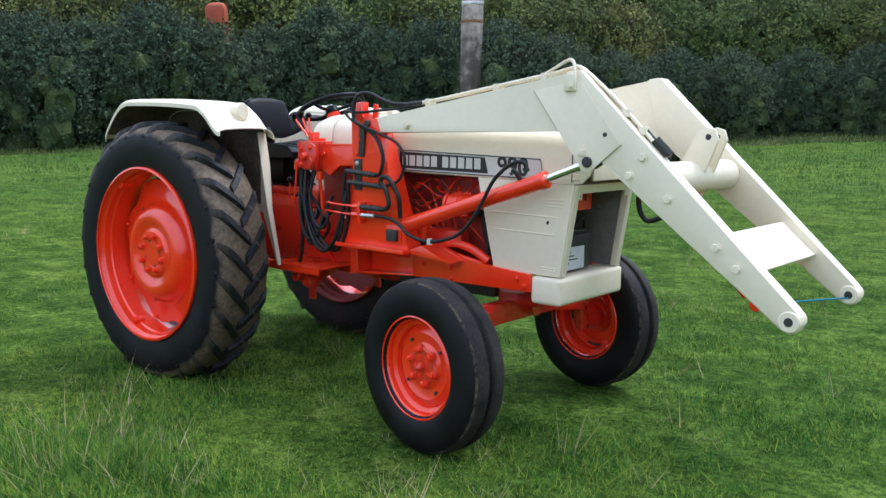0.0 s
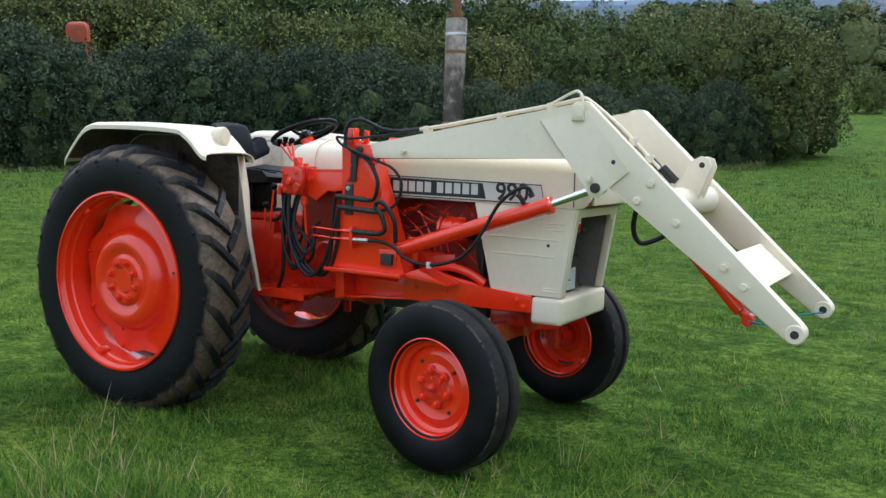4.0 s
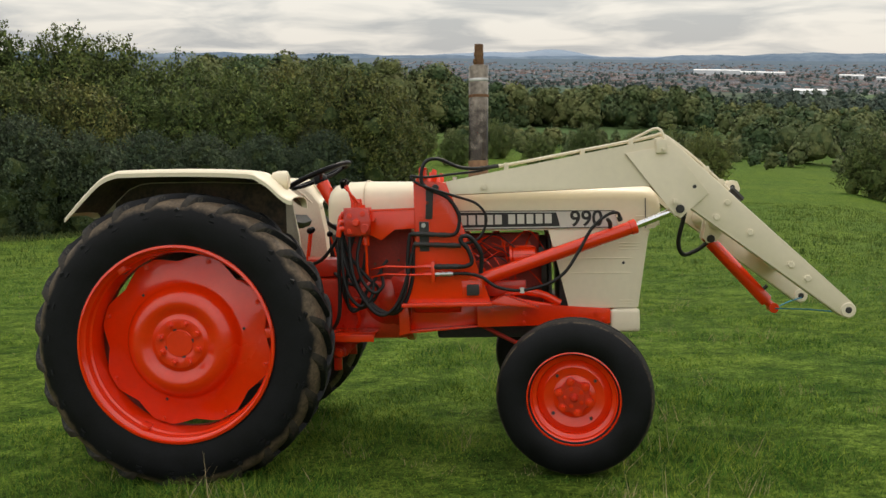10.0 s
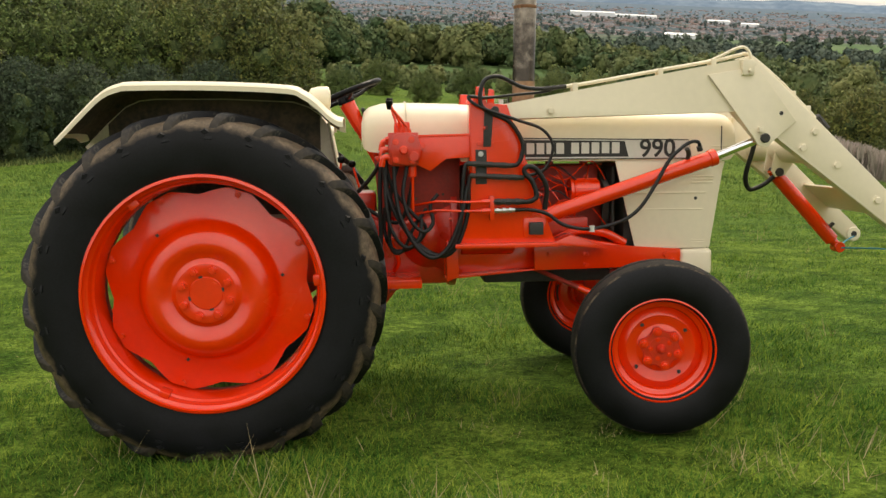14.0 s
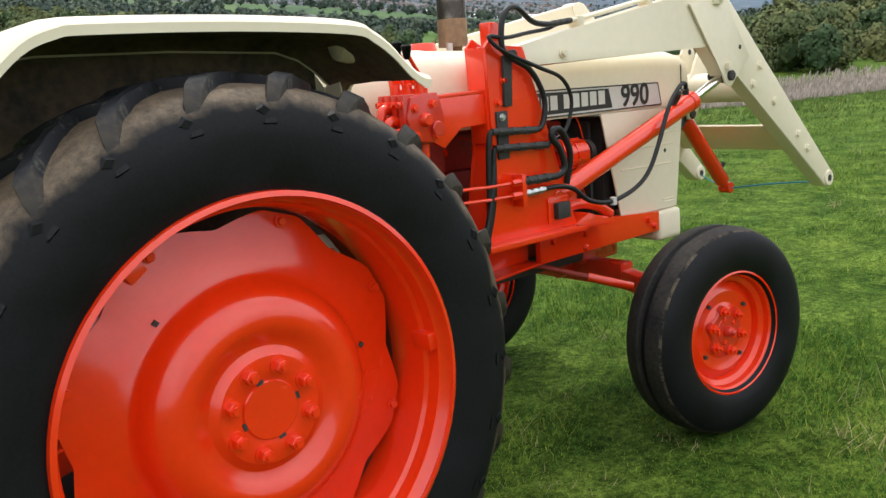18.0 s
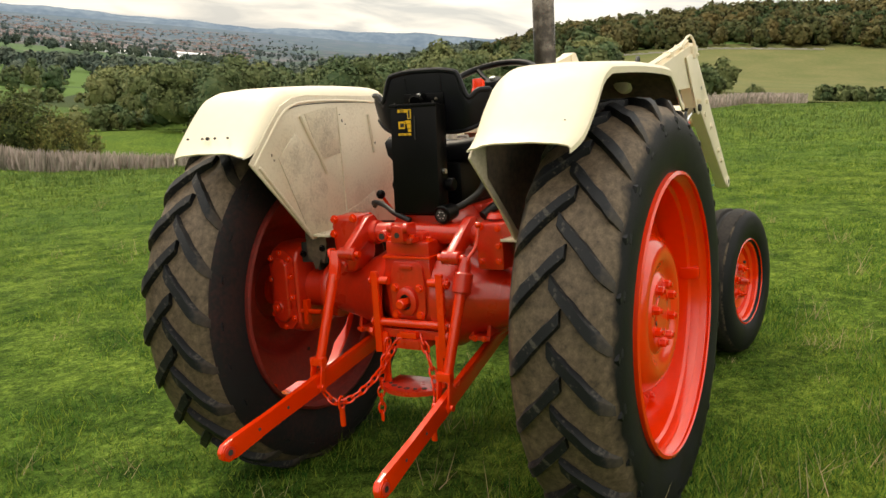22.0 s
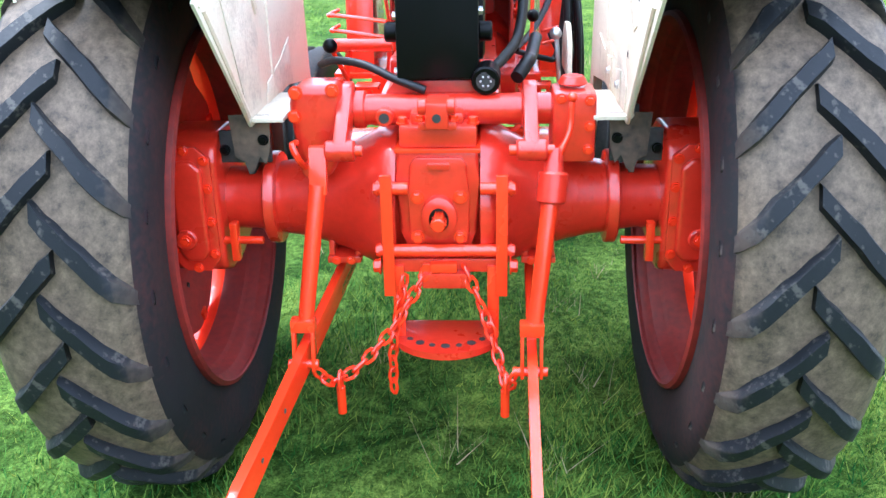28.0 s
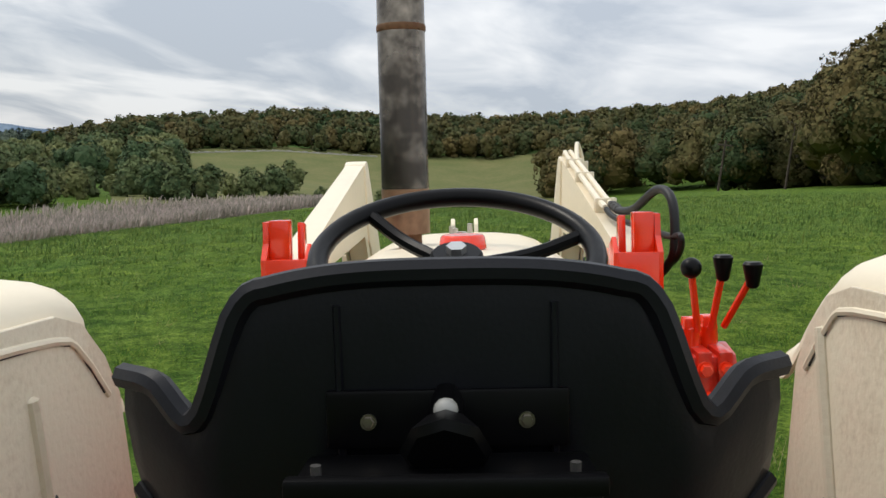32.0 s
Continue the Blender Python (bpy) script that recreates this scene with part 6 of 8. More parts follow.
cyl((1.70, -0.215, 1.055), (1.712, -0.215, 1.055), 0.061, seg=24, bm=bm)
dynamo = part("dynamo", bm, RED, engine, "red dynamo")
for k in range(10):
    part("cooling_fin", box(-0.055, 0.055, -0.004, 0.004, 0.052, 0.062, 0, None, Matrix.Translation((1.71, -0.215, 1.055)) @ pose(0, 0, 0, 36 * k, 0, 0)), RED, dynamo)
part("fan_belt_pulley", cyl((1.79, -0.215, 1.055), (1.815, -0.215, 1.055), 0.05, seg=24), DARK, engine)
part("fuel_filter", cyl((1.46, -0.22, 0.86), (1.46, -0.22, 1.0), 0.04, seg=20, bev=0.008), RED, engine)
part("injection_pump", box(1.50, 1.72, -0.24, -0.17, 0.84, 0.93, 0.012), RED_CAST, engine)
bm = bmesh.new()
for k in range(4):
    tube([(1.54 + 0.04 * k, -0.20, 0.93), (1.52 + 0.05 * k, -0.235, 1.02), (1.36 + 0.12 * k, -0.19, 1.12), (1.24 + 0.17 * k, -0.12, 1.17)], 0.004, 6, bm)
part("injector_pipes", bm, RED, engine)
bm = bmesh.new()
rng = random.Random(3)
for k in range(7):
    p = Vector((1.32 + rng.uniform(0, 0.3), -0.21, 0.95 + rng.uniform(0, 0.2)))
    tube([p, p + Vector((0.08, -0.03, rng.uniform(-0.1, 0.1))), p + Vector((0.2, -0.02, rng.uniform(-0.08, 0.1))), p + Vector((0.3, 0.02, rng.uniform(-0.12, 0.02)))], 0.0025, 5, bm)
part("loose_wires", bm, RED, engine)
bm = tube([(1.55, -0.22, 0.82), (1.68, -0.245, 0.865), (1.80, -0.25, 0.85), (1.90, -0.245, 0.80)], 0.022, 10)
tube([(1.5, -0.24, 0.80), (1.62, -0.255, 0.82), (1.78, -0.26, 0.80), (1.9, -0.25, 0.775)], 0.014, 10, bm)
part("water_hose", bm, RED, engine)

bm = box(0.40, 1.08, -0.15, 0.15, 0.60, 0.95, 0.04)
ball((0.95, -0.02, 0.84), 0.2, bm, 0.9, 1.05, 1.0, 3)
cyl((0.88, -0.22, 0.86), (0.88, 0.22, 0.86), 0.075, seg=24, bm=bm, bev=0.01)
gearbox = part("gearbox", bm, RED_CAST, tractor, "red cast-iron gearbox housing")
for k in range(9):
    a = k * 0.7
    part("gearbox_bolt", bolt((0.88 + 0.06 * math.cos(a), -0.22, 0.86 + 0.06 * math.sin(a)), (0, -1, 0), 0.008, 0.008, None, False), RED_CAST, gearbox)
bm = box(0.45, 0.70, -0.12, 0.12, 0.95, 1.06, 0.03)
part("gear_cover", bm, RED_CAST, gearbox)
bm = lathe([(0.02, 0.0), (0.17, 0.0), (0.19, 0.02), (0.215, 0.06), (0.235, 0.13), (0.255, 0.135), (0.255, 0.165), (0.02, 0.165)], 40)
bmesh.ops.transform(bm, matrix=pose(0.92, 0, 0.86, 0, 0, -90) @ Matrix.Diagonal((1.0, 1.0, 1.12, 1)), verts=bm.verts)
bell = part("clutch_housing", bm, RED_CAST, gearbox)
for k in range(12):
    a = radians(k * 30 + 15)
    part("housing_bolt", bolt((1.055, 0.243 * math.cos(a), 0.86 + 0.272 * math.sin(a)), (-1, 0, 0), 0.009, 0.012), RED, bell)
part("engine_plate", box(1.085, 1.10, -0.16, 0.16, 0.66, 1.20, 0.004), RED_CAST, engine)
part("starter_motor", cyl((1.10, -0.19, 0.80), (1.36, -0.19, 0.80), 0.05, seg=22, bev=0.006), RED, engine)
part("bulkhead", box(1.845, 1.86, -0.20, 0.20, 0.80, 1.17, 0.004), DARK, engine)
part("fan_shroud", thicken(lathe([(0.17, -0.012), (0.185, 0.0), (0.185, 0.03)], 32), 0.004), DARK, engine).matrix_basis = pose(1.835, 0, 0.98, 0, 0, 90)
part("rear_cover", box(1.02, 1.09, -0.20, 0.20, 0.98, 1.235, 0.01, box(0.90, 1.05, -0.14, 0.14, 1.06, 1.20, 0.02)), RED_SHADED_DUSTY, engine)
for k in range(5):
    part("rocker_nut", bolt((1.18 + 0.14 * k, -0.105, 1.12), (0, -1, 0), 0.010, 0.01), RED, engine)
for k, (z, r) in enumerate(((1.16, 0.004), (1.09, 0.003), (1.04, 0.0035))):
    part("wiring", tube([(1.28, -0.19, z), (1.42, -0.24 + 0.02 * k, z - 0.06), (1.55, -0.23, z + 0.02), (1.66, -0.25, z - 0.05)], r, 6), HOSE, engine)
for s in (-1, 1):
    part("dash_panel", prism([(0.69, 1.235), (1.10, 1.235), (1.10, 0.90), (0.92, 0.90), (0.71, 0.96)], min(s * 0.19, s * 0.198), max(s * 0.19, s * 0.198), 0.003), RED_SHADED_DUSTY, gearbox)
    for x, z in ((0.835, 1.091), (0.886, 1.029), (1.019, 1.047), (0.78, 1.15)):
        part("panel_hole", cyl((x, s * 0.196, z), (x, s * 0.1986, z), 0.007, seg=10), UNDER, gearbox)
    part("dash_flange", prism([(0.69, 1.235), (1.0, 1.235), (0.97, 1.205), (0.71, 1.205)], min(s * 0.175, s * 0.25), max(s * 0.175, s * 0.25), 0.004), RED, gearbox)

# bracket with its pivot boss below the footplate
for s in (-1, 1):
    br = part("step_bracket", prism([(0.62, 0.645), (0.86, 0.645), (0.78, 0.60), (0.735, 0.535), (0.70, 0.52), (0.62, 0.53)], min(s * 0.27, s * 0.285), max(s * 0.27, s * 0.285), 0.004), RED_CAST, gearbox)
    part("pivot_boss", cyl((0.694, s * 0.27, 0.556), (0.694, s * 0.325, 0.556), 0.034, 0.030, 18, None, 0.005), RED_CAST, br)
    part("boss_nut", bolt((0.694, s * 0.325, 0.556), (0, s, 0), 0.018, 0.02), RED, br)
    part("hanger_lug", box(0.655, 0.70, min(s * 0.255, s * 0.275), max(s * 0.255, s * 0.275), 0.45, 0.54, 0.006), RED_CAST, br)

# loader sub-frame and towers
def tower(side):
    def Y(a, b):
        return min(side * a, side * b), max(side * a, side * b)
    rail = part("chassis_rail", prism([(1.45, 0.815), (1.62, 0.855), (1.80, 0.795), (2.165, 0.772), (2.165, 0.69), (1.45, 0.680)], *Y(0.262, 0.288), 0.004), RED, tractor, "red loader sub-frame rail")
    part("rail_web", prism([(1.02, 0.82), (1.47, 0.82), (1.47, 0.68), (1.245, 0.675), (1.02, 0.645)], *Y(0.185, 0.205), 0.004), RED, rail)
    part("rail_foot", prism([(1.025, 0.83), (1.075, 0.83), (1.085, 0.66), (1.025, 0.64)], *Y(0.19, 0.31), 0.004), RED, rail)
    part("bottom_flange", prism([(1.02, 0.66), (1.46, 0.688), (1.46, 0.680), (1.02, 0.645)], *Y(0.19, 0.285), 0.002), RED, rail)
    for x, z in ((1.70, 0.754), (1.70, 0.70), (2.09, 0.745), (2.13, 0.715), (1.52, 0.755)):
        part("frame_bolt", bolt((x, side * 0.288, z), (0, side, 0), 0.012, 0.014), RED, rail)
    bm = prism([(1.055, 0.812), (1.53, 0.812), (1.53, 0.832), (1.055, 0.832)], *Y(0.27, 0.452), 0.003)
    prism([(1.53, 0.832), (1.53, 0.812), (1.78, 0.792), (1.60, 0.86)], *Y(0.27, 0.40), 0.003, bm)
    part("ledge_plate", bm, RED, rail)
    body = [(1.075, 0.83), (1.140, 1.16), (1.128, 1.47), (1.158, 1.50), (1.160, 1.545), (1.195, 1.545), (1.205, 1.47), (1.300, 1.465), (1.525, 0.83)]
    bm = prism(body, *Y(0.392, 0.404), 0.002)
    prism(body[:4] + body[6:], *Y(0.305, 0.315), 0.002, bm)
    box(1.128, 1.142, *Y(0.312, 0.395), 1.16, 1.47, 0.002, bm)
    prism([(1.075, 0.83), (1.142, 1.16), (1.155, 1.16), (1.09, 0.83)], *Y(0.312, 0.395), 0.002, bm)
    prism([(1.30, 1.46), (1.525, 0.83), (1.512, 0.83), (1.288, 1.46)], *Y(0.312, 0.395), 0.002, bm)
    tw = part("loader_tower", bm, RED, tractor, "red loader tower bolted to the frame")
    bm = prism([(1.160, 1.42), (1.160, 1.548), (1.198, 1.548), (1.198, 1.42)], *Y(0.35, 0.392), 0.004)
    prism([(1.215, 1.46), (1.225, 1.54), (1.25, 1.535), (1.25, 1.46)], *Y(0.33, 0.345), 0.003, bm)
    part("pivot_lug", bm, RED, tw)
    part("pivot_pin", cyl((1.245, side * 0.30, 1.44), (1.245, side * 0.418, 1.44), 0.018, seg=18, bev=0.003), DARK, tw)
    part("latch_plate", prism([(1.190, 1.275), (1.225, 1.275), (1.235, 1.44), (1.195, 1.44)], *Y(0.405, 0.418), 0.004), DARK, tw)
    for x, z in ((1.20, 1.36), (1.17, 1.29)):
        part("tower_bolt", bolt((x, side * 0.404, z), (0, side, 0), 0.011, 0.014), RED, tw)
    part("rubber_stop", box(1.40, 1.465, *Y(0.404, 0.435), 0.868, 0.925, 0.005), DARK, tw)
    part("stop_bracket", box(1.375, 1.48, *Y(0.404, 0.412), 0.855, 0.945, 0.004), RED, tw)
    return tw


towers = {s: tower(s) for s in (-1, 1)}


# loader arms
ARM_BACK = [(1.215, 1.392), (2.37, 1.429), (2.478, 1.300), (2.56, 1.36), (2.45, 1.672), (2.385, 1.662), (1.30, 1.470), (1.225, 1.458)]
BOOM = [(2.385, 1.662), (2.40, 1.672), (2.440, 1.678), (2.466, 1.672), (3.390, 0.798), (3.408, 0.778), (3.412, 0.750), (3.400, 0.722), (3.374, 0.711), (3.340, 0.723), (2.60, 1.283), (2.52, 1.345), (2.458, 1.395)]


def loader_arm(side):
    def Y(a, b):
        return min(side * a, side * b), max(side * a, side * b)
    arm = part("loader_arm", prism(ARM_BACK, *Y(0.335, 0.396), 0.006), CREAM, tractor, "cream cranked loader arm")
    part("boom", prism(BOOM, *Y(0.328, 0.400), 0.007), CREAM, arm)
    part("knee_plate", prism([(2.235, 1.593), (2.468, 1.629), (2.664, 1.375), (2.555, 1.285), (2.527, 1.256), (2.484, 1.264), (2.464, 1.305)], *Y(0.4005, 0.409), 0.003), CREAM, arm)
    for x, z, r in ((2.759, 1.328, 0.017), (2.703, 1.252, 0.017), (2.874, 1.169, 0.017), (3.081, 0.999, 0.017), (3.165, 0.926, 0.017), (1.501, 1.436, 0.014)):
        part("arm_bolt", bolt((x, side * 0.399, z), (0, side, 0), r, 0.013), CREAM, arm)
    part("tip_bush", cyl((3.371, side * 0.320, 0.757), (3.371, side * 0.408, 0.757), 0.040, seg=24, bev=0.004), CREAM, arm)
    part("tip_hole", cyl((3.371, side * 0.319, 0.757), (3.371, side * 0.4092, 0.757), 0.017, seg=16), DARK, arm)
    part("plate_hole", cyl((2.591, side * 0.40, 1.414), (2.591, side * 0.4098, 1.414), 0.010, seg=14), DARK, arm)
    part("ram_pin", cyl((2.515, side * 0.31, 1.300), (2.515, side * 0.424, 1.300), 0.022, seg=18, bev=0.004), DARK, arm)
    part("pin_clip", box(2.478, 2.50, *Y(0.409, 0.432), 1.325, 1.352, 0.004), CREAM, arm)
    return arm


arms = {s: loader_arm(s) for s in (-1, 1)}
# cross members between the arms
beam = part("cross_tube", cyl((2.80, -0.33, 1.24), (2.80, 0.33, 1.24), 0.068, seg=28, bev=0.004), CREAM, tractor, "cream tubular cross member of the loader")
for y in (-0.045, 0.045):
    part("bracket_plate", prism([(2.735, 1.10), (2.79, 1.11), (2.845, 1.20), (2.92, 1.40), (2.905, 1.44), (2.87, 1.45), (2.83, 1.43), (2.735, 1.26), (2.715, 1.13)], y - 0.008, y + 0.008, 0.004), CREAM, beam)
    part("bracket_hole", cyl((2.876, y - 0.0088, 1.41), (2.876, y + 0.0088, 1.41), 0.013, seg=14), DARK, beam)
part("cross_plate", prism([(3.075, 1.045), (3.225, 0.915), (3.219, 0.907), (3.069, 1.037)], -0.33, 0.33, 0.002), CREAM, tractor, "flat cream cross plate between the arms")

# tilt ram hangs from the cross tube
tilt = part("tilt_ram", cyl((2.765, 0, 1.105), (3.075, 0, 0.765), 0.036, seg=22, bev=0.004), RED, tractor, "red hydraulic tilt ram hanging from the cross member")
part("ram_eye", cyl((2.755, -0.062, 1.125), (2.755, 0.062, 1.125), 0.022, seg=18, bev=0.003), DARK, tilt)
part("ram_neck", cyl((2.742, 0, 1.138), (2.785, 0, 1.085), 0.03, seg=16), RED, tilt)
bm = cyl((3.068, 0, 0.773), (3.105, 0, 0.733), 0.022, seg=16)
cyl((3.108, -0.030, 0.728), (3.108, 0.030, 0.728), 0.028, seg=18, bm=bm, bev=0.003)
part("ram_end", bm, RED, tilt)
part("port", cyl((3.045, -0.01, 0.825), (3.075, -0.01, 0.855), 0.010, seg=10), DARK, tilt)
part("ram_hose", tube([(2.62, -0.10, 1.36), (2.60, -0.08, 1.24), (2.575, -0.06, 1.11), (2.605, -0.04, 1.04), (2.68, -0.03, 1.06), (2.74, -0.02, 1.10)], 0.012), HOSE, tilt)

# lift rams
for s in (-1, 1):
    ram = part("lift_ram", cyl((1.46, s * 0.372, 0.942), (2.285, s * 0.372, 1.212), 0.036, seg=24, bev=0.004), RED, tractor, "red hydraulic lift ram with chrome rod")
    part("rod", cyl((2.27, s * 0.372, 1.207), (2.52, s * 0.372, 1.302), 0.019, seg=18), CHROME, ram)
    part("gland", cyl((2.262, s * 0.372, 1.2045), (2.296, s * 0.372, 1.2157), 0.040, seg=24, bev=0.003), RED, ram)
    part("ram_foot", cyl((1.44, s * 0.33, 0.935), (1.44, s * 0.41, 0.935), 0.03, seg=18, bev=0.003, bm=cyl((1.44, s * 0.372, 0.935), (1.47, s * 0.372, 0.945), 0.028, seg=16)), RED, ram)
    part("rod_eye", cyl((2.515, s * 0.345, 1.30), (2.515, s * 0.40, 1.30), 0.03, seg=18, bev=0.003), DARK, ram)
    part("port_elbow", tube([(2.16, s * 0.372, 1.20), (2.155, s * 0.40, 1.235), (2.14, s * 0.415, 1.255)], 0.011, 8), DARK, ram)

# pipes along the right arm
pipes = part("arm_pipe", tube([(1.53, -0.372, 1.541), (1.68, -0.372, 1.560), (2.0, -0.372, 1.614), (2.30, -0.372, 1.664), (2.395, -0.370, 1.684), (2.45, -0.366, 1.682), (2.60, -0.362, 1.565), (2.78, -0.36, 1.392)], 0.008, 8), CREAM, arms[-1], "cream steel hydraulic pipe")
part("arm_pipe", tube([(1.53, -0.350, 1.541), (1.68, -0.350, 1.560), (2.0, -0.350, 1.614), (2.30, -0.350, 1.664), (2.40, -0.350, 1.684), (2.45, -0.350, 1.680), (2.60, -0.35, 1.557), (2.82, -0.345, 1.345)], 0.008, 8), CREAM, arms[-1], "cream steel hydraulic pipe")
part("pipe_loop", tube([(2.265, -0.372, 1.662), (2.31, -0.375, 1.682), (2.385, -0.385, 1.716), (2.420, -0.395, 1.712), (2.438, -0.408, 1.672), (2.438, -0.410, 1.630)], 0.007, 8), CREAM, arms[-1])
part("pipe_bracket", box(2.395, 2.45, -0.424, -0.40, 1.59, 1.66, 0.004), CREAM, arms[-1])
part("bracket_bolt", bolt((2.43, -0.424, 1.61), (0, -1, 0), 0.009, 0.01), CREAM, arms[-1])
for x, z in ((1.62, 1.552), (2.02, 1.616), (2.27, 1.658)):
    part("pipe_clip", box(x - 0.012, x + 0.012, -0.39, -0.335, z - 0.028, z + 0.010, 0.003), CREAM, arms[-1])
for x, z in ((2.66, 1.505), (2.735, 1.435)):
    part("pipe_clip", box(x - 0.016, x + 0.016, -0.372, -0.335, z - 0.020, z + 0.014, 0.003), CREAM, arms[-1])
bm = cyl((2.74, -0.345, 1.43), (2.83, -0.34, 1.335), 0.014, seg=12)
cyl((2.79, -0.35, 1.40), (2.85, -0.34, 1.34), 0.017, seg=6, bm=bm)
part("pipe_coupling", bm, DARK, arms[-1])
part("blue_cord", tube([(3.371, -0.32, 0.735), (3.24, -0.17, 0.735), (3.108, -0.02, 0.725), (3.13, 0.02, 0.722), (3.24, 0.17, 0.735), (3.371, 0.32, 0.745)], 0.004, 6), BLUE_CORD, tractor, "thin blue cord tied between the arm tips")

# exhaust
def oval_pipe(rows, seg=36):
    """An upright pipe of oval section; rows: (height, half-width along the tractor, half-width across)."""
    bm = loft([[(1.471 + 0.022 * (z - 1.86) + a * math.cos(t), 0.131 + b * math.sin(t), z) for t in [6.283185 * i / seg for i in range(seg)]] for z, a, b in rows], closed=True)
    return bm


ex = part("exhaust_pipe", oval_pipe(((1.50, 0.050, 0.049), (1.506, 0.057, 0.056), (2.140, 0.057, 0.056), (2.148, 0.054, 0.053), (2.152, 0.040, 0.040))), EXHAUST, tractor, "heat-stained upright exhaust silencer")
part("tail_pipe", cyl((1.478, 0.122, 2.14), (1.482, 0.122, 2.270), 0.0255, seg=20, bm=cyl((1.478, 0.122, 2.15), (1.479, 0.122, 2.185), 0.030, seg=20)), RUST, ex)
part("pipe_clamp", box(1.448, 1.462, 0.070, 0.115, 2.165, 2.18, 0.002, cyl((1.479, 0.122, 2.205), (1.480, 0.122, 2.222), 0.0285, seg=20)), RUST, ex)
part("stub_pipe", cyl((1.463, 0.122, 1.40), (1.464, 0.122, 1.505), 0.028, seg=20), RUST, ex)
part("heat_band", oval_pipe(((1.495, 0.0575, 0.0565), (1.60, 0.0575, 0.0565))), TAN_HEAT, ex, "tan heat-tinted foot of the silencer")
part("seam", tube([(1.423, 0.100, 1.51), (1.433, 0.100, 2.14)], 0.003, 6, None, 0), EXHAUST, ex)
part("top_band", oval_pipe(((2.055, 0.0578, 0.0568), (2.058, 0.0585, 0.0575), (2.070, 0.0585, 0.0575), (2.073, 0.0578, 0.0568))), STEEL, ex)
part("band", oval_pipe(((1.965, 0.0578, 0.0568), (1.968, 0.059, 0.058), (1.978, 0.059, 0.058), (1.981, 0.0578, 0.0568))), RUST, ex)
for x, y, r in ((1.33, 0.0, 0.012), (1.75, 0.02, 0.008), (1.95, -0.02, 0.008), (1.85, 0.03, 0.008)):
    part("bonnet_stud", cyl((x, y, 1.44), (x, y, 1.505 if r > 0.01 else 1.485), r, seg=10), STEEL, bonnet)

# steering
TILT_W = Matrix.Translation((0.548, 0, 1.53)) @ pose(0, 0, 0, 0, -22, 0)
col = part("steering_column", cyl((0.555, 0, 1.505), (0.74, 0, 1.16), 0.028, seg=18), RED, tractor, "red steering column")
part("column_sleeve", cyl((0.565, 0, 1.49), (0.63, 0, 1.365), 0.040, 0.032, 18), RED, col)
bm = bmesh.new()
tube([(0.188 * math.cos(a), 0.188 * math.sin(a), 0) for a in [6.283185 * i / 48 for i in range(48)]], 0.0145, 12, bm, 0, True)
bmesh.ops.transform(bm, matrix=TILT_W, verts=bm.verts)
wheel = part("steering_wheel", bm, BLACK, tractor, "black three-spoke steering wheel")
for a in (45, 165, 285):
    bm = tube([(0.03 * math.cos(radians(a)), 0.03 * math.sin(radians(a)), -0.022), (0.11 * math.cos(radians(a)), 0.11 * math.sin(radians(a)), -0.018), (0.185 * math.cos(radians(a)), 0.185 * math.sin(radians(a)), 0)], 0.010, 8)
    bmesh.ops.transform(bm, matrix=TILT_W, verts=bm.verts)
    part("spoke", bm, BLACK, wheel)
bm = cyl((0, 0, -0.04), (0, 0, 0.002), 0.042, 0.036, 24, None, 0.004)
bmesh.ops.transform(bm, matrix=TILT_W, verts=bm.verts)
part("hub", bm, BLACK, wheel)
bm = cyl((0, 0, 0.001), (0, 0, 0.012), 0.014, seg=6)
bmesh.ops.transform(bm, matrix=TILT_W, verts=bm.verts)
part("hub_nut", bm, STEEL, wheel)


# seat
def seat_top(y):
    a = abs(y)
    if a < 0.136:
        return 1.578 - 0.014 * (a / 0.136) ** 3
    u = min(1.0, (a - 0.136) / 0.046)
    return 1.564 - 0.092 * u * u * (3 - 2 * u) + 0.026 * (lambda w: w * w * (3 - 2 * w))(max(0.0, min(1.0, (a - 0.182) / 0.036)))


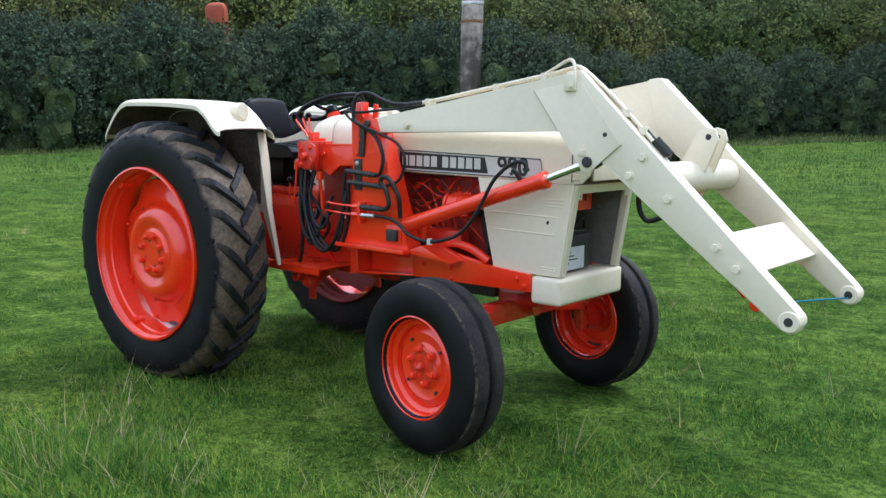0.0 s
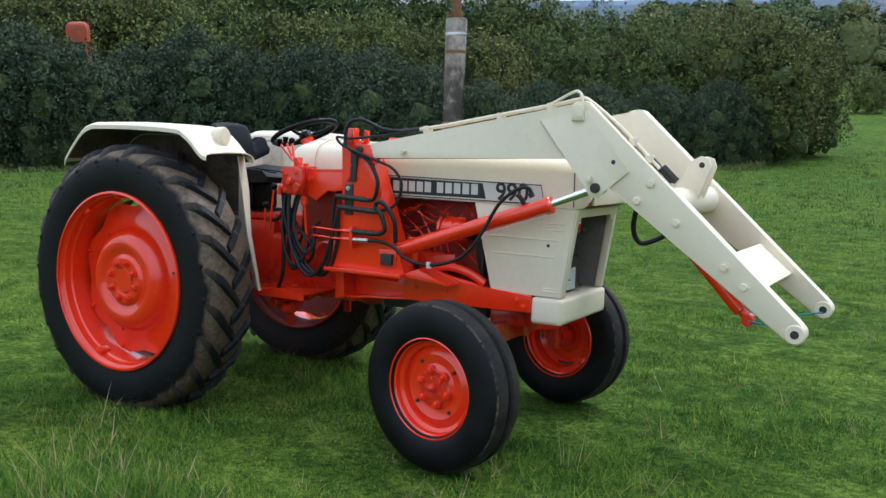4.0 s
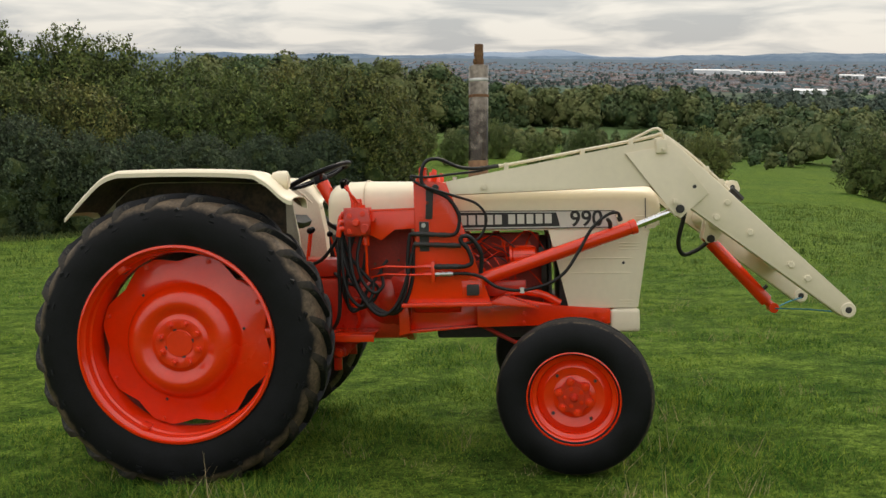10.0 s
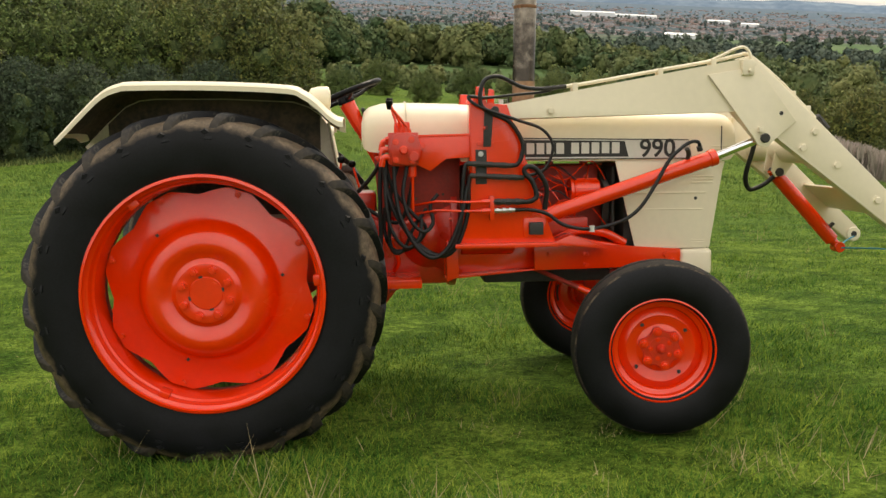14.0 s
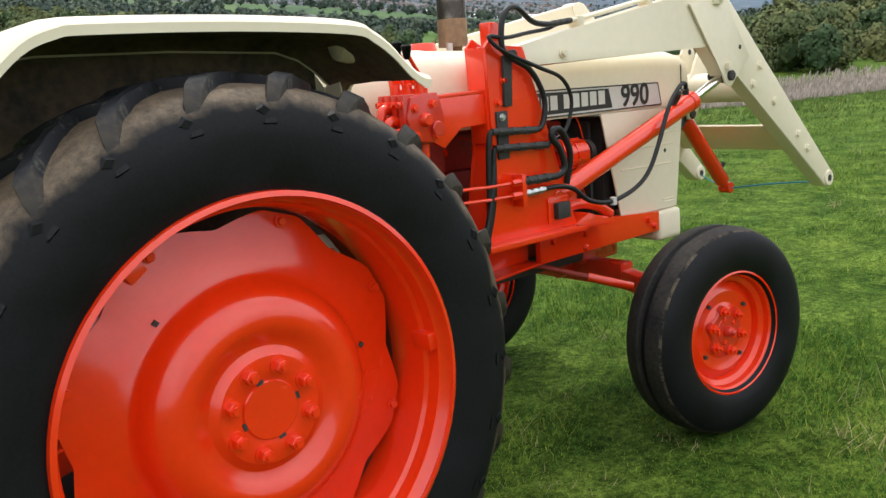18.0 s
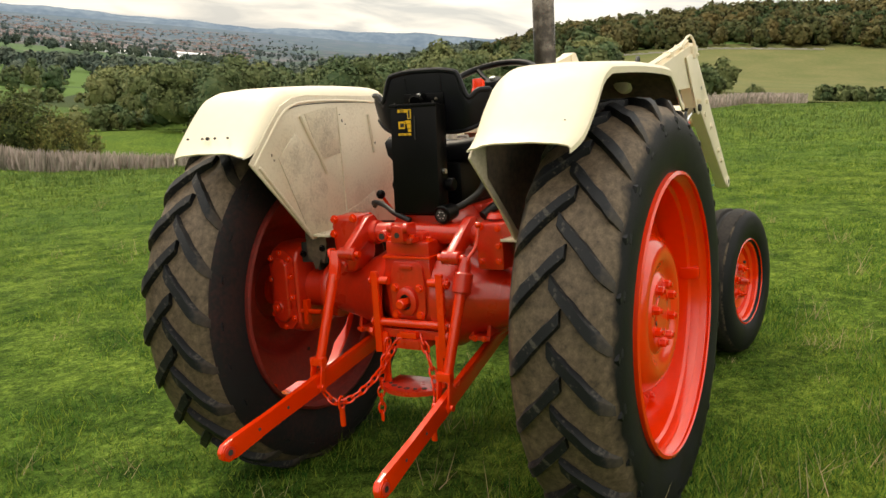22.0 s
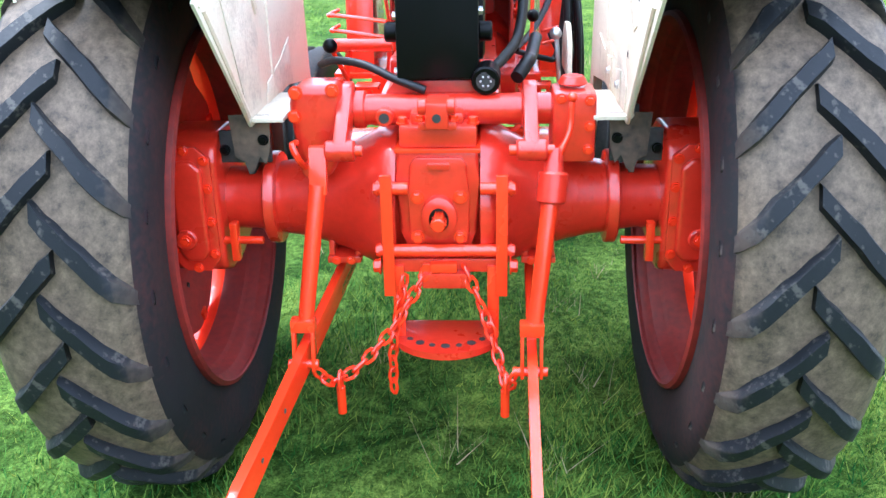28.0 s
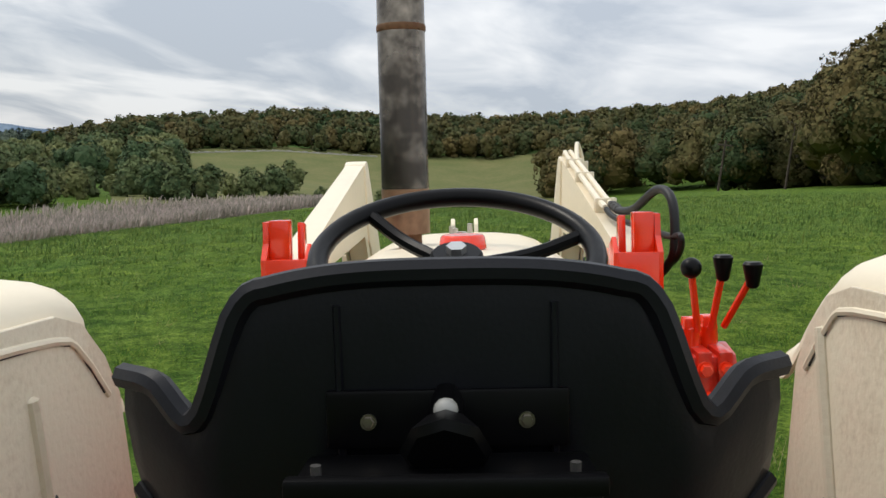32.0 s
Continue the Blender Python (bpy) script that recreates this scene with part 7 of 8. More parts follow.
def seat():
    rows = []
    for u in [i / 40 for i in range(41)]:
        yy = -0.246 + 0.492 * u
        wing = max(0.0, abs(yy) - 0.16) / 0.14
        top = seat_top(yy)
        bot = 1.354 + 0.075 * (max(0.0, abs(yy) - 0.08) / 0.190) ** 2.6
        fx = -0.045 + 0.10 * wing ** 1.5
        rows.append([(fx + 0.055, yy, bot - 0.005), (fx + 0.060, yy, bot + 0.03), (fx + 0.040, yy, (top + bot) / 2), (fx + 0.030, yy, top - 0.02), (fx + 0.014, yy, top), (fx - 0.006, yy, top - 0.006), (fx - 0.010, yy, top - 0.03), (fx - 0.004, yy, (top + bot) / 2), (fx + 0.004, yy, bot + 0.02), (fx + 0.02, yy, bot - 0.012)])
    bm = loft(rows, closed=True)
    back = part("seat_back", bm, VINYL, tractor, "black vinyl tractor seat back with side wings", 60)
    edge = []
    for u in [i / 40 for i in range(41)]:
        yy = -0.247 + 0.494 * u
        wing = max(0.0, abs(yy) - 0.16) / 0.14
        top = seat_top(yy)
        edge.append((-0.045 + 0.10 * wing ** 1.5 - 0.006, yy, top - 0.004))
    part("piping", tube(edge, 0.010, 8, None, 2), VINYL, back)
    low = []
    for u in [i / 30 for i in range(31)]:
        yy = -0.246 + 0.492 * u
        wing = max(0.0, abs(yy) - 0.16) / 0.14
        low.append((-0.045 + 0.10 * wing ** 1.5 + 0.02, yy, 1.346 + 0.075 * (max(0.0, abs(yy) - 0.08) / 0.190) ** 2.6))
    part("lower_rim", tube(low, 0.009, 8, None, 2), VINYL, back)
    for y in (-0.075, 0.075):
        part("seam", tube([(-0.0500, y, 1.40), (-0.0515, y, 1.48), (-0.0555, y, 1.552)], 0.003, 6, None, 3), VINYL, back)
    for y in (-0.055, 0.055):
        part("mount_bolt", bolt((-0.056, y, 1.470), (-1, 0, 0.1), 0.0042, 0.006), EXHAUST, back)
    part("mount_plate", box(-0.056, -0.050, -0.085, 0.085, 1.45, 1.492, 0.004), BLACK, back)
    bm = loft([[(x, yy * k, z) for x, yy, z in ((0.06, 0.20, 1.215), (0.06, 0.21, 1.25), (0.08, 0.20, 1.275), (0.28, 0.215, 1.255), (0.47, 0.21, 1.245), (0.50, 0.20, 1.225), (0.49, 0.19, 1.195), (0.28, 0.20, 1.185), (0.08, 0.19, 1.19))] for k in (-1.08, -1.02, -0.8, -0.4, -0.05, 0.05, 0.4, 0.8, 1.02, 1.08)], closed=True)
    for v in bm.verts:
        a = abs(v.co.y) / 0.225
        v.co.z += 0.035 + (0.025 * a * a if v.co.z > 1.23 else 0.012 * a)
        v.co.x -= 0.045
    cushion = part("seat_cushion", bm, VINYL, tractor, "black vinyl seat cushion", 60)
    bm = bmesh.new()
    for y in (-0.07, 0.07):
        tube([(0.055, y, 1.308), (0.205, y, 1.300), (0.395, y, 1.290)], 0.004, 6, bm)
    part("stitching", bm, VINYL, cushion)
    tilt_m = Matrix.Translation((-0.15, 0, 1.25)) @ pose(0, 0, 0, 0, 3.0, 0)
    bm = box(0.0, 0.075, -0.096, 0.096, -0.19, 0.205, 0.006, None, tilt_m)
    housing = part("suspension_cover", bm, BLACK, tractor, "black steel seat suspension cover")
    bm = box(-0.004, 0.010, -0.099, 0.099, 0.196, 0.209, 0.003, None, tilt_m)
    part("cover_lip", bm, BLACK, housing)
    for y in (-0.08, 0.08):
        part("cover_screw", cyl((-0.13, y, 1.455), (-0.13, y, 1.464), 0.0035, seg=8), DARK, housing)
    for s, z in ((-1, 1.21), (1, 1.20), (-1, 1.075), (1, 1.07)):
        part("side_bolt", cyl((-0.11, s * 0.094, z), (-0.11, s * 0.106, z), 0.010, seg=8), STEEL, housing)
    for s in (-1, 1):
        bm = cyl((-0.09, s * 0.095, 1.16), (-0.09, s * 0.128, 1.16), 0.024, seg=10, bev=0.004)
        part("adjuster_knob", bm, BLACK, housing)
    part("weight_knob", cyl((-0.112, 0.0, 1.462), (-0.085, 0.0, 1.478), 0.030, 0.016, 8, cyl((-0.085, 0, 1.478), (-0.05, 0, 1.485), 0.011, seg=12), 0.005), BLACK, housing, "black weight adjuster knob")
    part("knob_tip", ball((-0.088, 0.0, 1.486), 0.0085, sub=2), GREY_CAP, housing, "pale grey knob tip")
    part("seat_base", box(-0.12, 0.32, -0.09, 0.09, 1.04, 1.075, 0.008, box(0.0, 0.25, -0.11, 0.11, 1.07, 1.235, 0.02)), BLACK, housing)
    # yellow weight chart
    def st(y0, y1, z0, z1, m, nm):
        bm = box(-0.0025, -0.0015 if m is YELLOW else -0.0035, y0, y1, z0, z1, 0, None, tilt_m)
        return part(nm, bm, m, housing)
    st(0.006, 0.022, 0.155, 0.190, YELLOW, "chart_field")
    st(0.022, 0.062, 0.178, 0.190, YELLOW, "chart_field")
    st(0.008, 0.030, 0.138, 0.150, YELLOW, "chart_field")
    st(0.008, 0.024, 0.122, 0.136, YELLOW, "chart_field")
    st(0.008, 0.020, 0.108, 0.120, YELLOW, "chart_field")
    st(0.008, 0.062, 0.096, 0.104, YELLOW, "chart_field")
    st(0.033, 0.060, 0.120, 0.147, YELLOW, "chart_field")
    st(0.010, 0.018, 0.158, 0.186, BLACK_DECAL, "chart_mark")
    st(0.036, 0.052, 0.126, 0.140, BLACK_DECAL, "chart_mark")
    bm = box(-0.0025, -0.0012, -0.009, -0.006, 0.08, 0.165, 0, None, tilt_m)
    part("gauge_slot", bm, DARK, housing)
    for body, y, z, sz in (("300 lbs", 0.044, 0.1865, 0.0062), ("136 kg", 0.044, 0.1810, 0.0062), ("110 lbs", 0.048, 0.0998, 0.0062), ("50 kg", 0.022, 0.0998, 0.0062)):
        text_mesh(body, sz, BLACK_DECAL, housing, tilt_m @ pose(-0.0031, y, z, 90, 0, -90), "chart_print", 0.0002)


seat()
# ---- rear axle, power take-off and three-point linkage ----
bm = box(-0.10, 0.45, -0.15, 0.15, 0.62, 1.02, 0.03)
box(0.10, 0.46, -0.14, 0.14, 1.02, 1.06, 0.012, bm)
rear = part("rear_housing", bm, RED_CAST, tractor, "red cast-iron rear transmission housing")
bm = lathe([(0.02, -0.17), (0.12, -0.165), (0.16, -0.14), (0.175, -0.10), (0.175, 0.10), (0.16, 0.14), (0.12, 0.165), (0.02, 0.17)], 40)
bmesh.ops.transform(bm, matrix=Matrix.Translation((-0.06, 0, 0.765)), verts=bm.verts)
part("differential_case", bm, RED_CAST, rear)
BOLT_S = finish("bolt", bolt((0, 0, 0), (-1, 0, 0), 0.0125, 0.014), RED)
BOLT_Y = finish("bolt", bolt((0, 0, 0), (0, -1, 0), 0.011, 0.012), RED)
for s in (-1, 1):
    bm = lathe([(0.195, 0.10), (0.190, 0.135), (0.165, 0.175), (0.135, 0.23), (0.112, 0.30), (0.098, 0.36), (0.092, 0.405), (0.116, 0.408), (0.118, 0.412), (0.118, 0.432), (0.114, 0.436), (0.086, 0.440), (0.080, 0.475), (0.080, 0.55)], 40)
    bmesh.ops.transform(bm, matrix=Matrix.Translation((-0.09, 0, 0.748)) @ (Matrix.Diagonal((1, s, 1, 1))), verts=bm.verts)
    ax = part("axle_trumpet", bm, RED_CAST, tractor, "red axle trumpet housing")
    for k in range(12):
        a = k * 0.5236
        share("flange_bolt", BOLT_Y, ax, pose(-0.09 + 0.104 * math.cos(a), s * 0.408, 0.748 + 0.104 * math.sin(a), 0, 0, 180 if s > 0 else 0) @ Matrix.Diagonal((0.7, 0.7, 0.7, 1)))
    prof = [(-0.215, 0.62), (-0.20, 0.592), (-0.15, 0.572), (-0.05, 0.57), (0.06, 0.60), (0.11, 0.68), (0.11, 0.78), (0.06, 0.88), (-0.03, 0.935), (-0.14, 0.938), (-0.195, 0.915), (-0.215, 0.88)]
    y0, y1 = sorted((s * 0.535, s * 0.668))
    fd = part("final_drive", prism(prof, y0, y1, 0.022, None, "y", 3), RED_CAST, tractor, "red final-drive housing inside the wheel")
    rim = [(0.545, 0.630), (0.572, 0.598), (0.632, 0.598), (0.660, 0.628), (0.660, 0.885), (0.635, 0.918), (0.580, 0.918), (0.545, 0.890)]
    cover = part("drive_cover", prism([(s * a, b) for a, b in rim], -0.226, -0.212, 0.006, None, "x"), RED_CAST, fd)
    part("cover_dome", prism([(s * (0.6025 + (a - 0.6025) * 0.66), 0.765 + (b - 0.765) * 0.80) for a, b in rim], -0.244, -0.224, 0.016, None, "x", 3), RED_CAST, cover)
    for y, z in ((0.557, 0.645), (0.557, 0.73), (0.557, 0.815), (0.560, 0.885), (0.605, 0.910), (0.649, 0.885), (0.652, 0.80), (0.652, 0.66), (0.603, 0.608)):
        share("bolt", BOLT_S, fd, pose(-0.226, s * y, z) @ Matrix.Diagonal((0.75, 0.75, 0.75, 1)))
    part("drain_boss", cyl((-0.235, s * 0.618, 0.690), (-0.252, s * 0.618, 0.690), 0.026, seg=20, bev=0.003), RED_CAST, fd)
    part("drain_plug", bolt((-0.252, s * 0.618, 0.690), (-1, 0, 0), 0.011, 0.008), RED, fd)
    part("axle_hub", cyl((0, s * 0.64, 0.70), (0, s * 0.73, 0.70), 0.10, seg=28), RED_CAST, fd)
    # stay bracket under the trumpet
    y0, y1 = sorted((s * 0.20, s * 0.285))
    sb = part("stay_bracket", box(-0.19, -0.02, y0, y1, 0.605, 0.622, 0.004), RED_CAST, tractor, "red ribbed stay bracket under the axle")
    for q in (0.21, 0.275):
        part("rib", prism([(-0.18, 0.622), (-0.03, 0.622), (-0.06, 0.70), (-0.165, 0.69)], s * q - 0.007, s * q + 0.007, 0.003), RED_CAST, sb)
    for q in (0.225, 0.262):
        share("bolt", BOLT_S, sb, pose(-0.192, s * q, 0.614) @ Matrix.Diagonal((0.7, 0.7, 0.7, 1)))
    # check-chain peg
    bm = cyl((-0.20, s * 0.44, 0.672), (-0.20, s * 0.56, 0.672), 0.010, seg=12)
    box(-0.215, -0.185, min(s * 0.50, s * 0.52), max(s * 0.50, s * 0.52), 0.62, 0.72, 0.004, bm)
    part("check_peg", bm, RED, fd)

# power take-off casing
oct_low = [(-0.094, 0.914), (0.094, 0.914), (0.098, 0.84), (0.092, 0.715), (0.074, 0.668), (-0.074, 0.668), (-0.092, 0.715), (-0.098, 0.84)]
pto = part("pto_casing", prism(oct_low, -0.255, -0.08, 0.010, None, "x"), RED_CAST, tractor, "red power take-off casing")
part("cover_plate", prism([(-0.056, 0.902), (0.050, 0.902), (0.064, 0.884), (0.070, 0.81), (0.070, 0.715), (0.058, 0.690), (-0.060, 0.690), (-0.074, 0.715), (-0.074, 0.81), (-0.068, 0.884)], -0.266, -0.25, 0.006, None, "x"), RED_CAST, pto)
bm = lathe([(0.026, 0.0), (0.034, 0.0), (0.046, 0.006), (0.048, 0.026)], 28)
bmesh.ops.transform(bm, matrix=pose(-0.290, -0.003, 0.757, 0, 0, -90) @ Matrix.Diagonal((0.9, 1, 1.15, 1)), verts=bm.verts)
part("shaft_seal", bm, RED_CAST, pto)
part("shaft_recess", cyl((-0.272, -0.003, 0.757), (-0.268, -0.003, 0.757), 0.030, seg=24), DARK, pto)
bm = cyl((-0.27, -0.003, 0.757), (-0.330, -0.003, 0.757), 0.0165, seg=20, bev=0.003)
for k in range(6):
    a = k * 1.047
    cyl((-0.272, -0.003 + 0.0155 * math.cos(a), 0.757 + 0.0155 * math.sin(a)), (-0.325, -0.003 + 0.0155 * math.cos(a), 0.757 + 0.0155 * math.sin(a)), 0.0035, seg=6, bm=bm)
part("pto_shaft", bm, RED, pto)
for y, z in ((0.048, 0.806), (-0.053, 0.806), (0.049, 0.706), (-0.052, 0.706)):
    share("bolt", BOLT_S, pto, pose(-0.266, y, z))
part("cover_boss", prism([(-0.026, 0.892), (0.020, 0.892), (0.026, 0.884), (0.020, 0.874), (-0.026, 0.874), (-0.032, 0.884)], -0.276, -0.264, 0.005, None, "x"), RED_CAST, pto)
part("casing_joint", box(-0.262, -0.08, -0.100, 0.098, 0.911, 0.920, 0.001), RED, pto)
part("top_casing", box(-0.25, -0.04, -0.092, 0.088, 0.920, 0.972, 0.008), RED_CAST, pto)
part("casing_shoulder", box(-0.235, -0.04, -0.062, 0.062, 0.970, 1.0, 0.010), RED_CAST, pto)
for y in (-0.083, 0.080):
    part("casing_bolt", bolt((-0.225, y, 0.972), (0, 0, 1), 0.011, 0.016), RED, pto)
for s in (-1, 1):
    for z in (0.875, 0.80, 0.72):
        part("edge_bolt", bolt((-0.20, s * 0.096, z), (0, s, 0), 0.009, 0.01), RED, pto)
bm = box(-0.315, -0.22, -0.030, 0.022, 0.980, 1.040, 0.008)
for y in (-0.036, 0.028):
    cyl((-0.30, y - 0.010, 1.030), (-0.30, y + 0.010, 1.030), 0.019, seg=18, bm=bm, bev=0.003)
box(-0.29, -0.20, -0.048, 0.040, 0.972, 0.992, 0.006, bm)
tl = part("top_link_bracket", bm, RED_CAST, tractor, "red top-link bracket")
part("bracket_bore", cyl((-0.3165, -0.004, 1.006), (-0.313, -0.004, 1.006), 0.010, seg=14), DARK, tl)
for y in (-0.040, 0.034):
    part("bracket_bolt", bolt((-0.275, y, 0.992), (0, 0, 1), 0.010, 0.012), RED, tl)

# lift shaft, cylinder housings and arms
shaft = part("lift_shaft", cyl((-0.15, -0.27, 0.988), (-0.15, 0.27, 0.988), 0.037, seg=26), RED_CAST, tractor, "red lift cross shaft")
for y in (-0.21, 0.187):
    part("shaft_collar", cyl((-0.15, y - 0.014, 0.988), (-0.15, y + 0.014, 0.988), 0.045, seg=26, bev=0.003), RED_CAST, shaft)
part("grease_port", cyl((-0.215, 0.124, 0.982), (-0.165, 0.124, 0.982), 0.021, seg=20, bev=0.003), RED_CAST, shaft)
part("port_hole", cyl((-0.217, 0.124, 0.982), (-0.213, 0.124, 0.982), 0.012, seg=14), DARK, shaft)
bm = prism([(0.22, 1.06), (0.33, 1.06), (0.345, 1.02), (0.335, 0.90), (0.30, 0.84), (0.255, 0.84), (0.225, 0.90)], -0.225, -0.10, 0.022, None, "x", 3)
cyl((-0.24, 0.30, 0.865), (-0.20, 0.30, 0.865), 0.022, seg=18, bm=bm, bev=0.004)
lc = part("lift_casting", bm, RED_CAST, tractor, "rounded red lift casting")
for y, z in ((0.325, 1.045), (0.24, 1.05), (0.33, 0.99)):
    share("bolt", BOLT_S, lc, pose(-0.222, y, z))
part("casting_handle", tube([(-0.235, 0.33, 0.93), (-0.26, 0.335, 0.93), (-0.27, 0.32, 0.90), (-0.25, 0.31, 0.875)], 0.008, 8), RED, lc)
rc = part("control_box", box(-0.215, -0.09, -0.368, -0.265, 0.872, 1.038, 0.014), RED_CAST, tractor, "red hydraulic control casting")
for y, z in ((-0.285, 0.905), (-0.35, 0.905), (-0.285, 1.025), (-0.35, 1.02), (-0.352, 0.96)):
    share("bolt", BOLT_S, rc, pose(-0.215, y, z) @ Matrix.Diagonal((0.75, 0.75, 0.75, 1)))
part("control_cap", cyl((-0.15, -0.315, 1.045), (-0.15, -0.315, 1.065), 0.035, 0.028, 20, None, 0.004), RED_CAST, rc)
for s in (-1, 1):
    y = s * 0.215
    arm = part("lift_arm", prism([(-0.115, 1.03), (-0.14, 1.055), (-0.18, 1.05), (-0.325, 0.952), (-0.335, 0.93), (-0.315, 0.912), (-0.28, 0.918), (-0.13, 0.985)], y - 0.016, y + 0.016, 0.007), RED_CAST, tractor, "red lift arm")
    part("arm_boss", cyl((-0.31, y - 0.034, 0.932), (-0.31, y + 0.034, 0.932), 0.024, seg=20, bev=0.004), RED_CAST, arm)
    part("arm_pin", cyl((-0.31, y - 0.05, 0.932), (-0.31, y + 0.05, 0.932), 0.012, seg=14), RED, arm)
# left lift rod with a flat yoke, right one with a levelling box
rod = part("lift_rod", cyl((-0.335, 0.267, 0.86), (-0.42, 0.305, 0.535), 0.020, 0.018, 18), RED, tractor, "red left lift rod")
part("rod_yoke", prism([(-0.325, 0.945), (-0.30, 0.945), (-0.325, 0.84), (-0.352, 0.84)], 0.245, 0.285, 0.004), RED, rod)
bm = bmesh.new()
for d in (-0.026, 0.018):
    prism([(-0.405, 0.545), (-0.435, 0.545), (-0.455, 0.445), (-0.425, 0.445)], 0.308 + d, 0.316 + d, 0.002, bm)
box(-0.437, -0.403, 0.280, 0.336, 0.535, 0.565, 0.004, bm)
part("rod_fork", bm, RED, rod)
part("fork_pin", cyl((-0.44, 0.275, 0.458), (-0.44, 0.345, 0.458), 0.011, seg=14), RED, rod)
rod = part("lift_rod", cyl((-0.325, -0.262, 0.86), (-0.415, -0.222, 0.52), 0.020, 0.018, 18), RED, tractor, "red right lift rod with levelling box")
bm = cyl((-0.318, -0.264, 0.885), (-0.335, -0.258, 0.815), 0.034, seg=22, bev=0.005)
cyl((-0.330, -0.258, 0.825), (-0.338, -0.255, 0.795), 0.026, 0.02, 20, bm)
cyl((-0.305, -0.268, 0.935), (-0.32, -0.264, 0.88), 0.016, 0.024, 16, bm)
part("levelling_box", bm, RED_CAST, rod)
part("crank", tube([(-0.318, -0.272, 0.885), (-0.312, -0.28, 0.93), (-0.29, -0.30, 0.97), (-0.275, -0.305, 1.035)], 0.0065, 8, ball((-0.275, -0.305, 1.042), 0.012)), RED, rod)
bm = bmesh.new()
for d in (-0.026, 0.018):
    prism([(-0.40, 0.535), (-0.43, 0.535), (-0.450, 0.425), (-0.42, 0.425)], -0.218 + d, -0.210 + d, 0.002, bm)
box(-0.432, -0.398, -0.246, -0.190, 0.525, 0.555, 0.004, bm)
part("rod_fork", bm, RED, rod)
part("fork_pin", cyl((-0.435, -0.255, 0.438), (-0.435, -0.175, 0.438), 0.011, seg=14), RED, rod)


def lower_link(a, b):
    """A flat forged bar from its front pin a to its ball end b."""
    a, b = Vector(a), Vector(b)
    d = b - a
    L = d.length
    x = d.normalized()
    y = Vector((0, 0, 1)).cross(x).normalized()
    m = Matrix((x, y, x.cross(y))).transposed().to_4x4()
    m.translation = a
    poly = [(-0.02, -0.022), (0.02, -0.030), (L * 0.55, -0.032), (L * 0.80, -0.030), (L - 0.03, -0.036), (L + 0.012, -0.033), (L + 0.033, -0.012), (L + 0.033, 0.012), (L + 0.012, 0.033), (L - 0.03, 0.036), (L * 0.80, 0.030), (L * 0.55, 0.032), (0.02, 0.030), (-0.02, 0.022)]
    bm = prism(poly, -0.011, 0.011, 0.004)
    bmesh.ops.transform(bm, matrix=m, verts=bm.verts)
    link = part("lower_link", bm, RED, tractor, "red flat lower link arm with ball end")
    for nm, r, h, mt in (("ball_seat", 0.030, 0.015, RED), ("ball", 0.0215, 0.018, RED_CAST), ("ball_bore", 0.012, 0.0187, DARK)):
        bm = cyl((L, -h, 0), (L, h, 0), r, seg=22, bev=0.002)
        bmesh.ops.transform(bm, matrix=m, verts=bm.verts)
        part(nm, bm, mt, link)
    for u in (0.72, 0.86):
        bm = cyl((L * u, -0.0118, 0), (L * u, 0.0118, 0), 0.006, seg=12)
        bmesh.ops.transform(bm, matrix=m, verts=bm.verts)
        part("link_hole", bm, DARK, link)
    return link


lower_link((0.10, 0.225, 0.60), (-0.863, 0.378, 0.362))
lower_link((0.10, -0.225, 0.60), (-0.843, -0.215, 0.321))
bm = bmesh.new()
for s in (-1, 1):
    bx = part("link_bracket", prism([(-0.02, 0.72), (0.16, 0.72), (0.13, 0.57), (0.08, 0.555), (0.05, 0.575)], min(s * 0.185, s * 0.205), max(s * 0.185, s * 0.205), 0.004), RED_CAST, tractor, "red lower-link bracket under the axle")
    part("link_pin", cyl((0.10, s * 0.17, 0.60), (0.10, s * 0.33, 0.60), 0.013, seg=14), RED, bx)

# drawbar frame
for y in (0.118, -0.150):
    hg = part("drawbar_hanger", box(-0.30, -0.285, y - 0.014, y + 0.014, 0.565, 0.868, 0.003), RED, tractor, "red drawbar hanger strap")
    s = 1 if y > 0 else -1
    for z in (0.832, 0.678):
        part("spacer_pin", cyl((-0.28, y - s * 0.05, z), (-0.28, y + s * 0.02, z), 0.015, seg=16), RED, hg)
        part("pin_nut", bolt((-0.28, y + s * 0.02, z), (0, s, 0), 0.014, 0.012), RED, hg)
    part("hanger_bolt", bolt((-0.285, y + s * 0.02, 0.640), (0, s, 0), 0.016, 0.018), RED, hg)
    part("lower_strap", box(-0.290, -0.278, y - s * 0.02 - 0.014, y - s * 0.02 + 0.014, 0.45, 0.64, 0.003), RED, hg)
part("hanger_bar", cyl((-0.283, -0.150, 0.678), (-0.283, 0.118, 0.678), 0.015, seg=16), RED, tractor, "red cross bar between the drawbar hangers")
part("cross_block", box(-0.30, -0.16, -0.075, 0.040, 0.585, 0.625, 0.006, box(-0.28, -0.10, -0.14, 0.11, 0.62, 0.655, 0.006)), RED_CAST, tractor)
arc = [(-0.215 - 0.165 * math.cos(radians(a)), -0.015 + 0.150 * math.sin(radians(a))) for a in range(-58, 59, 8)]
draw = part("drawbar_plate", prism([(-0.20, -0.125), (-0.20, 0.095)] + arc[::-1], 0.435, 0.452, 0.004, None, "z"), RED_CAST, tractor, "red semicircular drawbar plate with holes")
